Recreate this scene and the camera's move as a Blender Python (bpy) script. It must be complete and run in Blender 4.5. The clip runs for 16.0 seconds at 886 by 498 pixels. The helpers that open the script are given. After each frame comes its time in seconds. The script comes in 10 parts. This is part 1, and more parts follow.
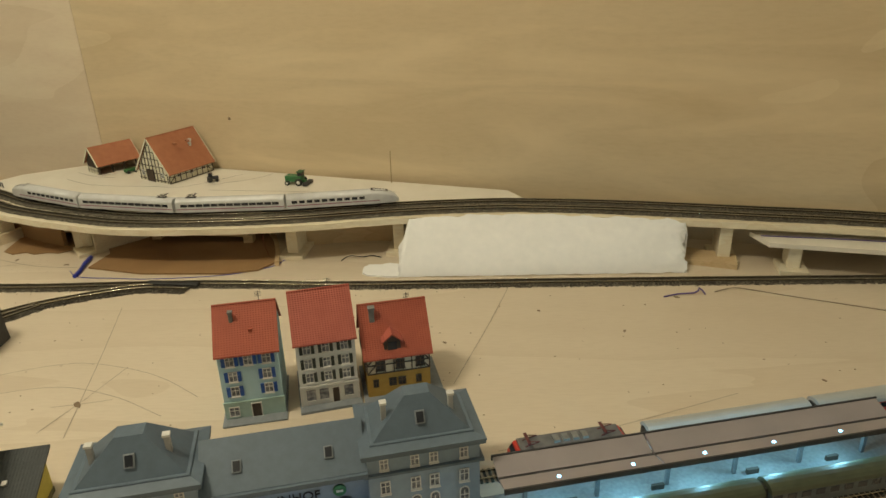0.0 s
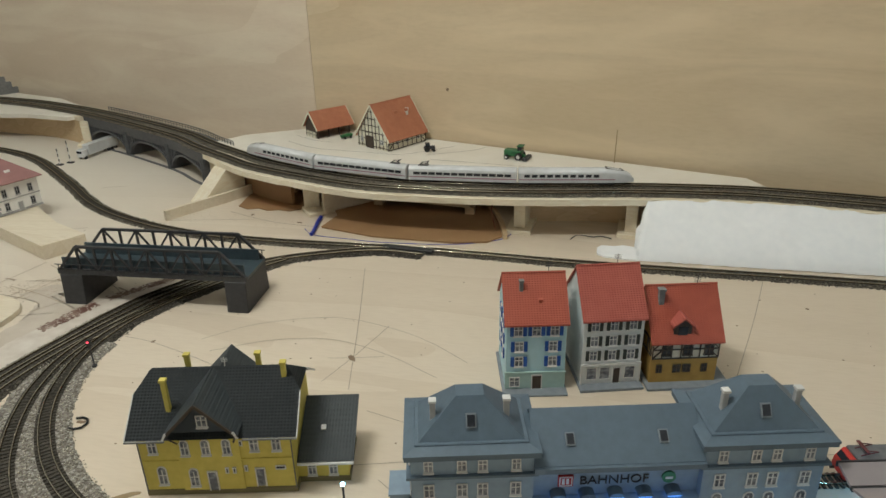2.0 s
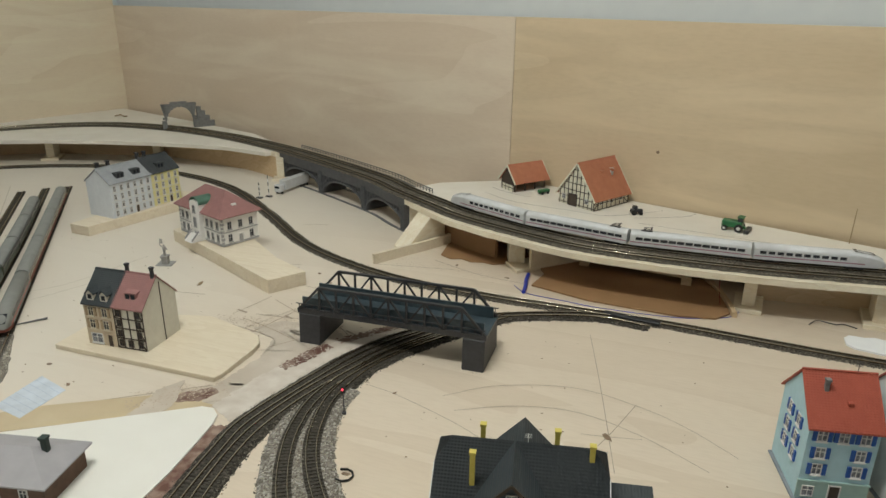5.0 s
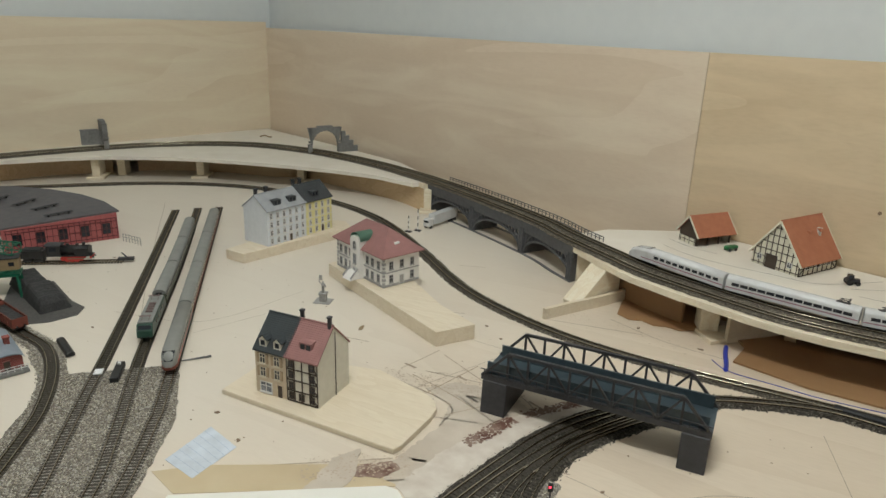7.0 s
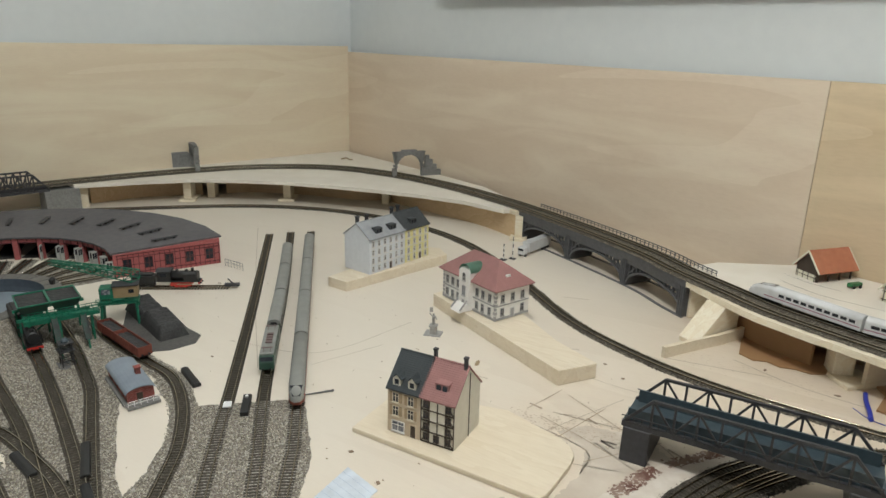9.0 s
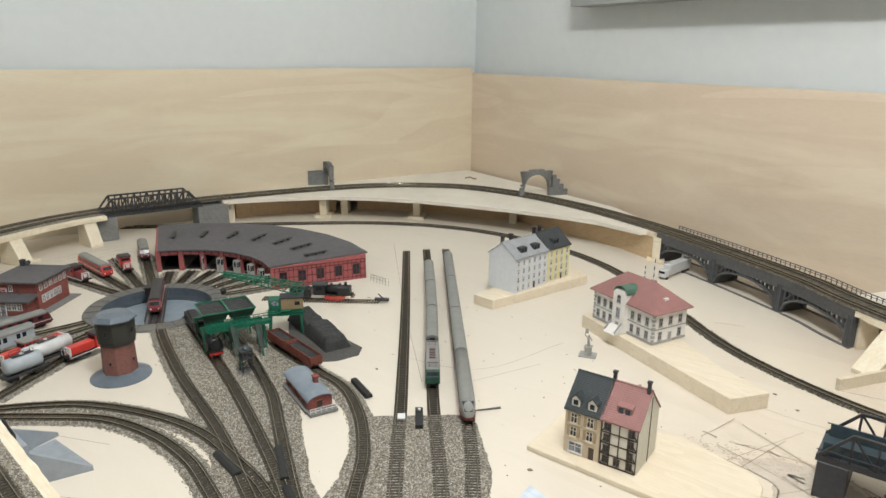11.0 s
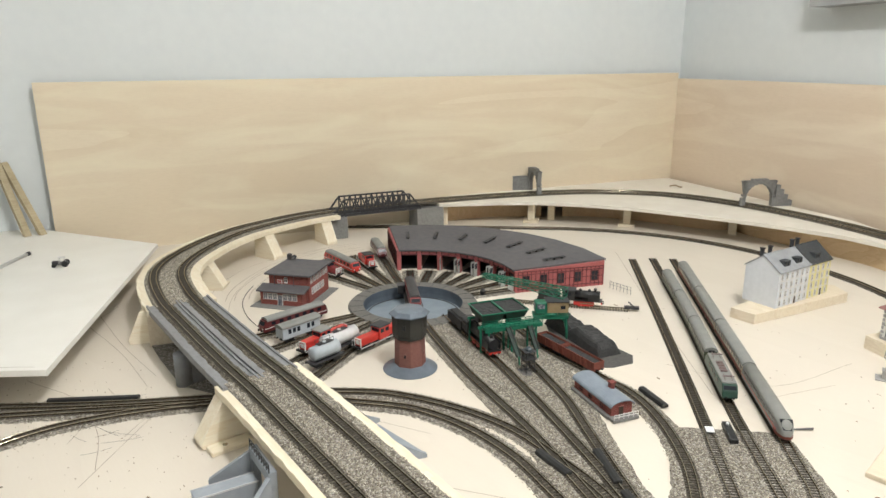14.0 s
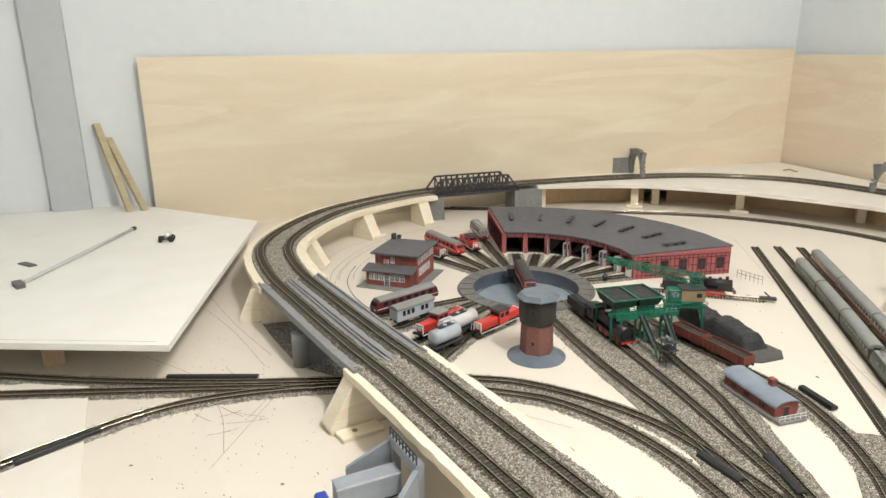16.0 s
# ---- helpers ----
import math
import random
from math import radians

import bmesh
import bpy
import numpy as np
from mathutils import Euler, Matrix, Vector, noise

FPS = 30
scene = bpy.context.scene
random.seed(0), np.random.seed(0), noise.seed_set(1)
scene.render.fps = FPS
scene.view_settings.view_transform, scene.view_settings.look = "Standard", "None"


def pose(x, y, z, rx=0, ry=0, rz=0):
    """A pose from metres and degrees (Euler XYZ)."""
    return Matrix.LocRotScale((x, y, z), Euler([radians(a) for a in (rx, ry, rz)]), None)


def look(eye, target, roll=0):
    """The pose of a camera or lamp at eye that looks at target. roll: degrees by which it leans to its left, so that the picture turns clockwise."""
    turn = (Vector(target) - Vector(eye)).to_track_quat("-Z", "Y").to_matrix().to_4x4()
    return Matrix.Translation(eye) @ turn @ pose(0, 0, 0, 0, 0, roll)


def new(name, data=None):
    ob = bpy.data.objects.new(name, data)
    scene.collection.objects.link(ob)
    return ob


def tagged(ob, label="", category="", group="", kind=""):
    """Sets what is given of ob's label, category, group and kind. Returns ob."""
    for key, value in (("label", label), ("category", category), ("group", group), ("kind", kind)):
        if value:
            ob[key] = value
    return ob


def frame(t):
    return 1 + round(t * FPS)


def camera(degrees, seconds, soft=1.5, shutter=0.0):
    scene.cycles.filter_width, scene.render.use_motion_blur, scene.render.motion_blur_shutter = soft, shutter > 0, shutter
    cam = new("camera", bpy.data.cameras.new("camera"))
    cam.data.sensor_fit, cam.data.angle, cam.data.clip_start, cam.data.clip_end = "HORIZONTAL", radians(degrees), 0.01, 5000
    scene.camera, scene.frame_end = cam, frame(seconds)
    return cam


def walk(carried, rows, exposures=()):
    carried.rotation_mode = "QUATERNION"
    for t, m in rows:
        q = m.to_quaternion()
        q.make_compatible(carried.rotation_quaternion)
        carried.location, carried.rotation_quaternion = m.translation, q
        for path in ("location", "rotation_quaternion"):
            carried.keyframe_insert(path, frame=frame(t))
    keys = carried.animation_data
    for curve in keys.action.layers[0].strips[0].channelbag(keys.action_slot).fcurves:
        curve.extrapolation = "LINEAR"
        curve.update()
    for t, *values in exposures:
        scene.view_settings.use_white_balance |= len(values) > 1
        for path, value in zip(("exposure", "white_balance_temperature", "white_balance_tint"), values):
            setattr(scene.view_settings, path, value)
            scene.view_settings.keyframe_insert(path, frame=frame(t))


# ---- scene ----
cam = camera(66.0, 16.0)
PATH = [
    (0, (0.075, 0.053, 0.386), (0.008, 1.893, -0.395), -1.8),
    (0.5, (0.028, 0.05, 0.385), (-0.156, 1.884, -0.392), -2.3),
    (1, (-0.009, 0.051, 0.38), (-0.278, 1.872, -0.401), -2.4),
    (1.5, (-0.054, 0.05, 0.38), (-0.385, 1.855, -0.414), -1.9),
    (2, (-0.094, 0.05, 0.371), (-0.471, 1.838, -0.441), -1.2),
    (2.5, (-0.123, 0.049, 0.362), (-0.531, 1.823, -0.468), -0.7),
    (3, (-0.145, 0.041, 0.358), (-0.586, 1.808, -0.468), -1.0),
    (3.5, (-0.166, 0.032, 0.362), (-0.628, 1.808, -0.432), -1.0),
    (4, (-0.179, 0.033, 0.376), (-0.676, 1.819, -0.376), -0.7),
    (4.5, (-0.222, 0.035, 0.384), (-0.788, 1.812, -0.338), 0.2),
    (5, (-0.257, 0.036, 0.383), (-0.923, 1.79, -0.309), 0.6),
    (5.2, (-0.272, 0.041, 0.386), (-0.978, 1.784, -0.294), 0.8),
    (7.3, (-0.417, 0.08, 0.388), (-1.36, 1.73, -0.235), 1.7),
    (7.5, (-0.426, 0.078, 0.39), (-1.379, 1.726, -0.223), 1.6),
    (8, (-0.448, 0.071, 0.397), (-1.434, 1.705, -0.203), 1.7),
    (8.5, (-0.474, 0.057, 0.399), (-1.492, 1.674, -0.193), 1.7),
    (8.7, (-0.483, 0.054, 0.401), (-1.509, 1.664, -0.194), 1.6),
    (10.8, (-0.554, -0.018, 0.41), (-1.797, 1.45, -0.139), 0.6),
    (11, (-0.565, -0.021, 0.409), (-1.823, 1.432, -0.142), 0.5),
    (11.5, (-0.592, -0.035, 0.402), (-1.891, 1.382, -0.15), 0.3),
    (12, (-0.619, -0.053, 0.405), (-1.954, 1.332, -0.142), 0.2),
    (12.5, (-0.637, -0.079, 0.409), (-2.008, 1.278, -0.118), 0.2),
    (13, (-0.649, -0.108, 0.427), (-2.066, 1.206, -0.09), -0.0),
    (13.5, (-0.677, -0.148, 0.416), (-2.144, 1.108, -0.104), -0.2),
    (14, (-0.71, -0.182, 0.41), (-2.219, 1.016, -0.126), -0.3),
    (14.5, (-0.736, -0.199, 0.399), (-2.272, 0.958, -0.152), -0.2),
    (15, (-0.762, -0.209, 0.384), (-2.321, 0.91, -0.181), -0.2),
    (15.5, (-0.79, -0.219, 0.377), (-2.371, 0.866, -0.192), -0.3),
    (16, (-0.809, -0.22, 0.382), (-2.412, 0.831, -0.186), -0.6),
]
EXPOSURES = [(0.0, -0.78, 8800, 2), (1.0, -0.80, 6750, 3), (1.5, -0.74, 6450, 4), (3.0, -0.66, 6250, 4), (5.0, -0.64, 6300, 4), (8.5, -0.47, 6200, 6), (11.0, 0.04, 6180, 8), (13.0, 0.20, 6220, 9), (16.0, 0.40, 6400, 10)]
walk(cam, [(t, look(eye, target, roll)) for t, eye, target, roll in PATH], EXPOSURES)



# ---- world and lights ----
world = bpy.data.worlds.new("world")
scene.world = world
world.use_nodes = True
world.node_tree.nodes["Background"].inputs[0].default_value = (0.8, 0.85, 1.0, 1)
world.node_tree.nodes["Background"].inputs[1].default_value = 0.05

LAMP = Vector((-0.62, 0.25, 1.36))


# ---- materials ----
def mat(name, a, b=None, rough=0.6, metal=0.0, grain=60.0, bump=0.1, spread=0.5, stretch=(1, 1, 1), coarse=0.25, emit=None, power=0.0):
    """Two colours mixed by fine and coarse noise, with a fine relief."""
    m = bpy.data.materials.new(name)
    m.use_nodes = True
    nt = m.node_tree
    p = nt.nodes["Principled BSDF"]
    p.inputs["Roughness"].default_value = rough
    p.inputs["Metallic"].default_value = metal
    b = b or tuple(c * 0.75 for c in a)
    co = nt.nodes.new("ShaderNodeTexCoord")
    mp = nt.nodes.new("ShaderNodeMapping")
    mp.inputs["Scale"].default_value = stretch
    nt.links.new(co.outputs["Object"], mp.inputs["Vector"])
    n1 = nt.nodes.new("ShaderNodeTexNoise")
    n1.inputs["Scale"].default_value = grain
    n1.inputs["Detail"].default_value = 6
    n2 = nt.nodes.new("ShaderNodeTexNoise")
    n2.inputs["Scale"].default_value = grain * 0.12
    n2.inputs["Detail"].default_value = 3
    nt.links.new(mp.outputs[0], n1.inputs["Vector"])
    nt.links.new(mp.outputs[0], n2.inputs["Vector"])
    ad = nt.nodes.new("ShaderNodeMath")
    ad.operation = "MULTIPLY_ADD"
    nt.links.new(n2.outputs[0], ad.inputs[0])
    ad.inputs[1].default_value = coarse * 2
    nt.links.new(n1.outputs[0], ad.inputs[2])
    ra = nt.nodes.new("ShaderNodeMapRange")
    ra.inputs["From Min"].default_value = 0.5 + coarse - spread / 2
    ra.inputs["From Max"].default_value = 0.5 + coarse + spread / 2
    nt.links.new(ad.outputs[0], ra.inputs["Value"])
    mx = nt.nodes.new("ShaderNodeMix")
    mx.data_type = "RGBA"
    mx.inputs["A"].default_value = (*a, 1)
    mx.inputs["B"].default_value = (*b, 1)
    nt.links.new(ra.outputs[0], mx.inputs["Factor"])
    nt.links.new(mx.outputs["Result"], p.inputs["Base Color"])
    if bump:
        bu = nt.nodes.new("ShaderNodeBump")
        bu.inputs["Strength"].default_value = bump
        bu.inputs["Distance"].default_value = 0.0006
        nt.links.new(n1.outputs[0], bu.inputs["Height"])
        nt.links.new(bu.outputs[0], p.inputs["Normal"])
    if emit:
        p.inputs["Emission Color"].default_value = (*emit, 1)
        p.inputs["Emission Strength"].default_value = power
    return m


def plywood(name, a, b, c, scale=1.6, along=(1.0, 9.0, 9.0), figure=5.0, turn=0.0, contrast=1.0, haze=0.0):
    """Rotary-cut veneer: broad wavy figure, fine fibre and faint stains."""
    m = bpy.data.materials.new(name)
    m.use_nodes = True
    nt = m.node_tree
    p = nt.nodes["Principled BSDF"]
    p.inputs["Roughness"].default_value = 0.62
    co = nt.nodes.new("ShaderNodeTexCoord")
    mp = nt.nodes.new("ShaderNodeMapping")
    mp.inputs["Scale"].default_value = along
    mp.inputs["Rotation"].default_value = (0, 0, radians(turn))
    nt.links.new(co.outputs["Object"], mp.inputs["Vector"])
    big = nt.nodes.new("ShaderNodeTexNoise")
    big.inputs["Scale"].default_value = scale
    big.inputs["Detail"].default_value = 2
    big.inputs["Distortion"].default_value = 0.6
    nt.links.new(mp.outputs[0], big.inputs["Vector"])
    mu = nt.nodes.new("ShaderNodeMath")
    mu.operation = "MULTIPLY"
    mu.inputs[1].default_value = figure
    nt.links.new(big.outputs[0], mu.inputs[0])
    fr = nt.nodes.new("ShaderNodeMath")
    fr.operation = "FRACT"
    nt.links.new(mu.outputs[0], fr.inputs[0])
    ramp = nt.nodes.new("ShaderNodeValToRGB")
    e = ramp.color_ramp.elements
    e[0].position, e[0].color = 0.0, (*b, 1)
    e[1].position, e[1].color = 1.0, (*a, 1)
    k = e.new(0.25)
    k.color = (*[x * 0.5 + y * 0.5 for x, y in zip(a, b)], 1)
    k = e.new(0.93)
    k.color = (*a, 1)
    nt.links.new(fr.outputs[0], ramp.inputs["Fac"])
    fine = nt.nodes.new("ShaderNodeTexNoise")
    fine.inputs["Scale"].default_value = 55
    fine.inputs["Detail"].default_value = 8
    nt.links.new(mp.outputs[0], fine.inputs["Vector"])
    blot = nt.nodes.new("ShaderNodeTexNoise")
    blot.inputs["Scale"].default_value = 3.2
    blot.inputs["Detail"].default_value = 5
    nt.links.new(co.outputs["Object"], blot.inputs["Vector"])
    r1 = nt.nodes.new("ShaderNodeMapRange")
    r1.inputs["From Min"].default_value = 0.42
    r1.inputs["From Max"].default_value = 0.72
    r1.inputs["To Max"].default_value = 0.30 * contrast
    nt.links.new(fine.outputs[0], r1.inputs["Value"])
    r2 = nt.nodes.new("ShaderNodeMapRange")
    r2.inputs["From Min"].default_value = 0.48
    r2.inputs["From Max"].default_value = 0.75
    r2.inputs["To Max"].default_value = 0.35 * contrast
    nt.links.new(blot.outputs[0], r2.inputs["Value"])
    m1 = nt.nodes.new("ShaderNodeMix")
    m1.data_type = "RGBA"
    m1.inputs["B"].default_value = (*c, 1)
    nt.links.new(r1.outputs[0], m1.inputs["Factor"])
    nt.links.new(ramp.outputs[0], m1.inputs["A"])
    m2 = nt.nodes.new("ShaderNodeMix")
    m2.data_type = "RGBA"
    m2.inputs["B"].default_value = (*c, 1)
    nt.links.new(r2.outputs[0], m2.inputs["Factor"])
    nt.links.new(m1.outputs["Result"], m2.inputs["A"])
    if haze:
        mh = nt.nodes.new("ShaderNodeMapping")
        mh.inputs["Rotation"].default_value = (0, radians(28), radians(8))
        mh.inputs["Scale"].default_value = (1.2, 1.2, 7.0)
        nt.links.new(co.outputs["Object"], mh.inputs["Vector"])
        hz = nt.nodes.new("ShaderNodeTexNoise")
        hz.inputs["Scale"].default_value = 2.6
        hz.inputs["Detail"].default_value = 3
        hz.inputs["Distortion"].default_value = 1.2
        nt.links.new(mh.outputs[0], hz.inputs["Vector"])
        r3 = nt.nodes.new("ShaderNodeMapRange")
        r3.inputs["From Min"].default_value = 0.45
        r3.inputs["From Max"].default_value = 0.72
        r3.inputs["To Max"].default_value = haze
        nt.links.new(hz.outputs[0], r3.inputs["Value"])
        m3 = nt.nodes.new("ShaderNodeMix")
        m3.data_type = "RGBA"
        m3.inputs["B"].default_value = (*[min(0.85, x * 1.16 + 0.02) for x in a], 1)
        nt.links.new(r3.outputs[0], m3.inputs["Factor"])
        nt.links.new(m2.outputs["Result"], m3.inputs["A"])
        m2 = m3
    nt.links.new(m2.outputs["Result"], p.inputs["Base Color"])
    bu = nt.nodes.new("ShaderNodeBump")
    bu.inputs["Strength"].default_value = 0.08
    bu.inputs["Distance"].default_value = 0.0005
    nt.links.new(fine.outputs[0], bu.inputs["Height"])
    nt.links.new(bu.outputs[0], p.inputs["Normal"])
    return m


def gravel(name, tones, scale=430.0):
    """Loose grains: each cell takes one of the tones, with raised centres."""
    m = mat(name, tones[1], tones[2], rough=0.95, grain=30, bump=0.0, spread=0.5)
    nt = m.node_tree
    p = nt.nodes["Principled BSDF"]
    co = nt.nodes["Texture Coordinate"]
    v = nt.nodes.new("ShaderNodeTexVoronoi")
    v.inputs["Scale"].default_value = scale
    nt.links.new(co.outputs["Object"], v.inputs["Vector"])
    sp = nt.nodes.new("ShaderNodeSeparateColor")
    nt.links.new(v.outputs["Color"], sp.inputs[0])
    r = nt.nodes.new("ShaderNodeValToRGB")
    r.color_ramp.interpolation = "CONSTANT"
    e = r.color_ramp.elements
    e[0].position, e[0].color = 0.0, (*tones[0], 1)
    e[1].position, e[1].color = 0.30, (*tones[1], 1)
    for at, c in ((0.58, tones[2]), (0.82, tones[3])):
        k = e.new(at)
        k.color = (*c, 1)
    nt.links.new(sp.outputs[0], r.inputs["Fac"])
    mx = nt.nodes.new("ShaderNodeMix")
    mx.data_type = "RGBA"
    mx.inputs["Factor"].default_value = 0.3
    nt.links.new(r.outputs[0], mx.inputs["A"])
    nt.links.new(nt.nodes["Mix"].outputs["Result"], mx.inputs["B"])
    nt.links.new(mx.outputs["Result"], p.inputs["Base Color"])
    bu = nt.nodes.new("ShaderNodeBump")
    bu.invert = True
    bu.inputs["Strength"].default_value = 1.0
    bu.inputs["Distance"].default_value = 0.0012
    nt.links.new(v.outputs["Distance"], bu.inputs["Height"])
    nt.links.new(bu.outputs[0], p.inputs["Normal"])
    return m


PLY = plywood("plywood_floor", (0.70, 0.605, 0.485), (0.655, 0.555, 0.435), (0.54, 0.44, 0.335), scale=1.3, along=(1, 7, 7), figure=4, contrast=0.8, turn=20)


def pale_end(m, x0, x1, tone):
    """Mixes a paler tone into a board towards low x, with a ragged edge."""
    nt = m.node_tree
    p = nt.nodes["Principled BSDF"]
    old = p.inputs["Base Color"].links[0].from_socket
    co = nt.nodes.new("ShaderNodeTexCoord")
    sx = nt.nodes.new("ShaderNodeSeparateXYZ")
    nt.links.new(co.outputs["Object"], sx.inputs[0])
    nz = nt.nodes.new("ShaderNodeTexNoise")
    nz.inputs["Scale"].default_value = 5.0
    nz.inputs["Detail"].default_value = 6
    nt.links.new(co.outputs["Object"], nz.inputs["Vector"])
    ad = nt.nodes.new("ShaderNodeMath")
    ad.operation = "MULTIPLY_ADD"
    ad.inputs[1].default_value = 0.35
    nt.links.new(nz.outputs[0], ad.inputs[0])
    nt.links.new(sx.outputs["X"], ad.inputs[2])
    r = nt.nodes.new("ShaderNodeMapRange")
    r.interpolation_type = "SMOOTHSTEP"
    r.inputs["From Min"].default_value = x0 + 0.175
    r.inputs["From Max"].default_value = x1 + 0.175
    r.inputs["To Min"].default_value = 0.68
    r.inputs["To Max"].default_value = 0.0
    nt.links.new(ad.outputs[0], r.inputs["Value"])
    mx = nt.nodes.new("ShaderNodeMix")
    mx.data_type = "RGBA"
    mx.inputs["B"].default_value = (*tone, 1)
    nt.links.new(r.outputs[0], mx.inputs["Factor"])
    nt.links.new(old, mx.inputs["A"])
    nt.links.new(mx.outputs["Result"], p.inputs["Base Color"])


pale_end(PLY, -1.00, -0.52, (0.735, 0.69, 0.61))
PLY_A = plywood("plywood_back_warm", (0.68, 0.555, 0.38), (0.62, 0.49, 0.32), (0.54, 0.42, 0.26), scale=1.2, along=(1, 9, 4.5), figure=3, haze=0.5)
PLY_B = plywood("plywood_back_pale", (0.755, 0.64, 0.505), (0.70, 0.58, 0.445), (0.62, 0.50, 0.375), scale=1.1, along=(1, 9, 5), figure=2.5, haze=0.45)
PLY_C = plywood("plywood_back_light", (0.77, 0.67, 0.51), (0.72, 0.61, 0.45), (0.64, 0.54, 0.40), scale=1.0, along=(1, 9, 6), figure=2.5, haze=0.45)
PINE = plywood("pine_board", (0.68, 0.52, 0.33), (0.60, 0.44, 0.26), (0.50, 0.35, 0.19), scale=6, along=(1, 6, 6), figure=5)
PINE_PALE = plywood("pale_softwood", (0.785, 0.70, 0.555), (0.73, 0.635, 0.485), (0.60, 0.50, 0.36), scale=7, along=(1, 6, 6), figure=4)
SHEET = mat("white_board", (0.83, 0.79, 0.71), (0.74, 0.69, 0.60), rough=0.7, grain=24, bump=0.05, spread=0.7)
WHITE = mat("white_card", (0.82, 0.82, 0.82), (0.74, 0.75, 0.77), rough=0.6, grain=30)
PLASTER = mat("white_plaster", (0.93, 0.93, 0.93), (0.86, 0.87, 0.88), rough=0.9, grain=90, bump=0.5, spread=0.6)
ROOM = mat("room_paint", (0.70, 0.735, 0.74), (0.67, 0.705, 0.715), rough=0.85, grain=40, bump=0.1)
PINE_WHITE = plywood("whitewashed_softwood", (0.86, 0.79, 0.635), (0.81, 0.715, 0.54), (0.66, 0.53, 0.35), scale=7, along=(1, 6, 6), figure=4)
CEIL = mat("ceiling_white", (0.86, 0.86, 0.84), (0.83, 0.83, 0.81), rough=0.9, grain=30)
ROOMFLOOR = mat("grey_carpet", (0.30, 0.28, 0.26), (0.22, 0.21, 0.2), rough=0.95, grain=300)
GREYTRIM = mat("grey_fascia", (0.36, 0.37, 0.37), (0.32, 0.33, 0.33), rough=0.6)
RAIL = mat("nickel_rail", (0.50, 0.45, 0.36), (0.34, 0.295, 0.23), rough=0.13, metal=1.0, grain=200, bump=0.02)
SLEEPER = mat("brown_sleeper", (0.066, 0.056, 0.042), (0.040, 0.034, 0.026), rough=0.6, grain=300)
BALLAST = gravel("grey_ballast", ((0.11, 0.095, 0.08), (0.21, 0.19, 0.16), (0.30, 0.275, 0.24), (0.47, 0.45, 0.41)), 560.0)
BALLAST_DARK = gravel("dark_ballast", ((0.045, 0.038, 0.028), (0.10, 0.086, 0.064), (0.16, 0.138, 0.105), (0.25, 0.225, 0.18)), 560.0)
# the darkest ballast tones, for the branch tracks
BALLAST_BLACK = gravel("near_black_ballast", ((0.018, 0.015, 0.012), (0.042, 0.036, 0.028), (0.075, 0.064, 0.05), (0.15, 0.132, 0.105)), 560.0)
BLACK = mat("black_plastic", (0.012, 0.012, 0.013), (0.02, 0.02, 0.021), rough=0.45, grain=200)
IRON = mat("dark_grey_plastic", (0.050, 0.050, 0.055), (0.03, 0.03, 0.034), rough=0.55, grain=200)
STONE = mat("grey_stone_plastic", (0.17, 0.165, 0.165), (0.11, 0.108, 0.11), rough=0.75, grain=160, bump=0.5)
# brown of the recessed floor, with some of the deck's shade in the colour
SHADED_BROWN = mat("shaded_brown_hardboard", (0.36, 0.215, 0.105), (0.29, 0.165, 0.08), rough=0.6, grain=18)
PENCIL = mat("graphite_line", (0.27, 0.215, 0.16), (0.42, 0.35, 0.27), rough=0.7, grain=300)


# ---- building blocks ----
def mesh_of(bm, name):
    me = bpy.data.meshes.new(name)
    bm.normal_update()
    bm.to_mesh(me)
    bm.free()
    return me


def part(name, bm, material, parent=None, label="", m=None, kind=""):
    """Links a bmesh as one mesh object under a thing."""
    me = mesh_of(bm, name)
    me.materials.append(material)
    ob = new(name, me)
    if parent:
        ob.parent = parent
    if m is not None:
        ob.matrix_basis = m
    return tagged(ob, label=label, kind=kind)


def thing(name, label, category, m=None, group="", kind=""):
    ob = new(name)
    ob.empty_display_size = 0.02
    if m is not None:
        ob.matrix_basis = m
    return tagged(ob, label=label, category=category, group=group, kind=kind)


def single(name, bm, material, label, category="", m=None, group="", kind=""):
    ob = part(name, bm, material, m=m)
    return tagged(ob, label=label, category=category, group=group, kind=kind)


def NB():
    return bmesh.new()


def face(bm, *pts):
    return bm.faces.new([bm.verts.new(p) for p in pts])


def box(bm, x0, y0, z0, x1, y1, z1, m=None):
    v = [bm.verts.new((x, y, z)) for z in (z0, z1) for y in (y0, y1) for x in (x0, x1)]
    for q in ((0, 2, 3, 1), (4, 5, 7, 6), (0, 1, 5, 4), (1, 3, 7, 5), (3, 2, 6, 7), (2, 0, 4, 6)):
        bm.faces.new([v[i] for i in q])
    if m is not None:
        for w in v:
            w.co = m @ w.co
    return bm


def bevel(bm, w, seg=1):
    bmesh.ops.bevel(bm, geom=list(bm.edges), offset=w, segments=seg, affect="EDGES", clamp_overlap=True)
    return bm


def slab(bm, pts, z0, z1):
    """A flat plate with the outline pts, counter-clockwise."""
    lo = [bm.verts.new((x, y, z0)) for x, y in pts]
    hi = [bm.verts.new((x, y, z1)) for x, y in pts]
    bm.faces.new(lo[::-1])
    bm.faces.new(hi)
    n = len(pts)
    for i in range(n):
        bm.faces.new((lo[i], lo[(i + 1) % n], hi[(i + 1) % n], hi[i]))
    return bm


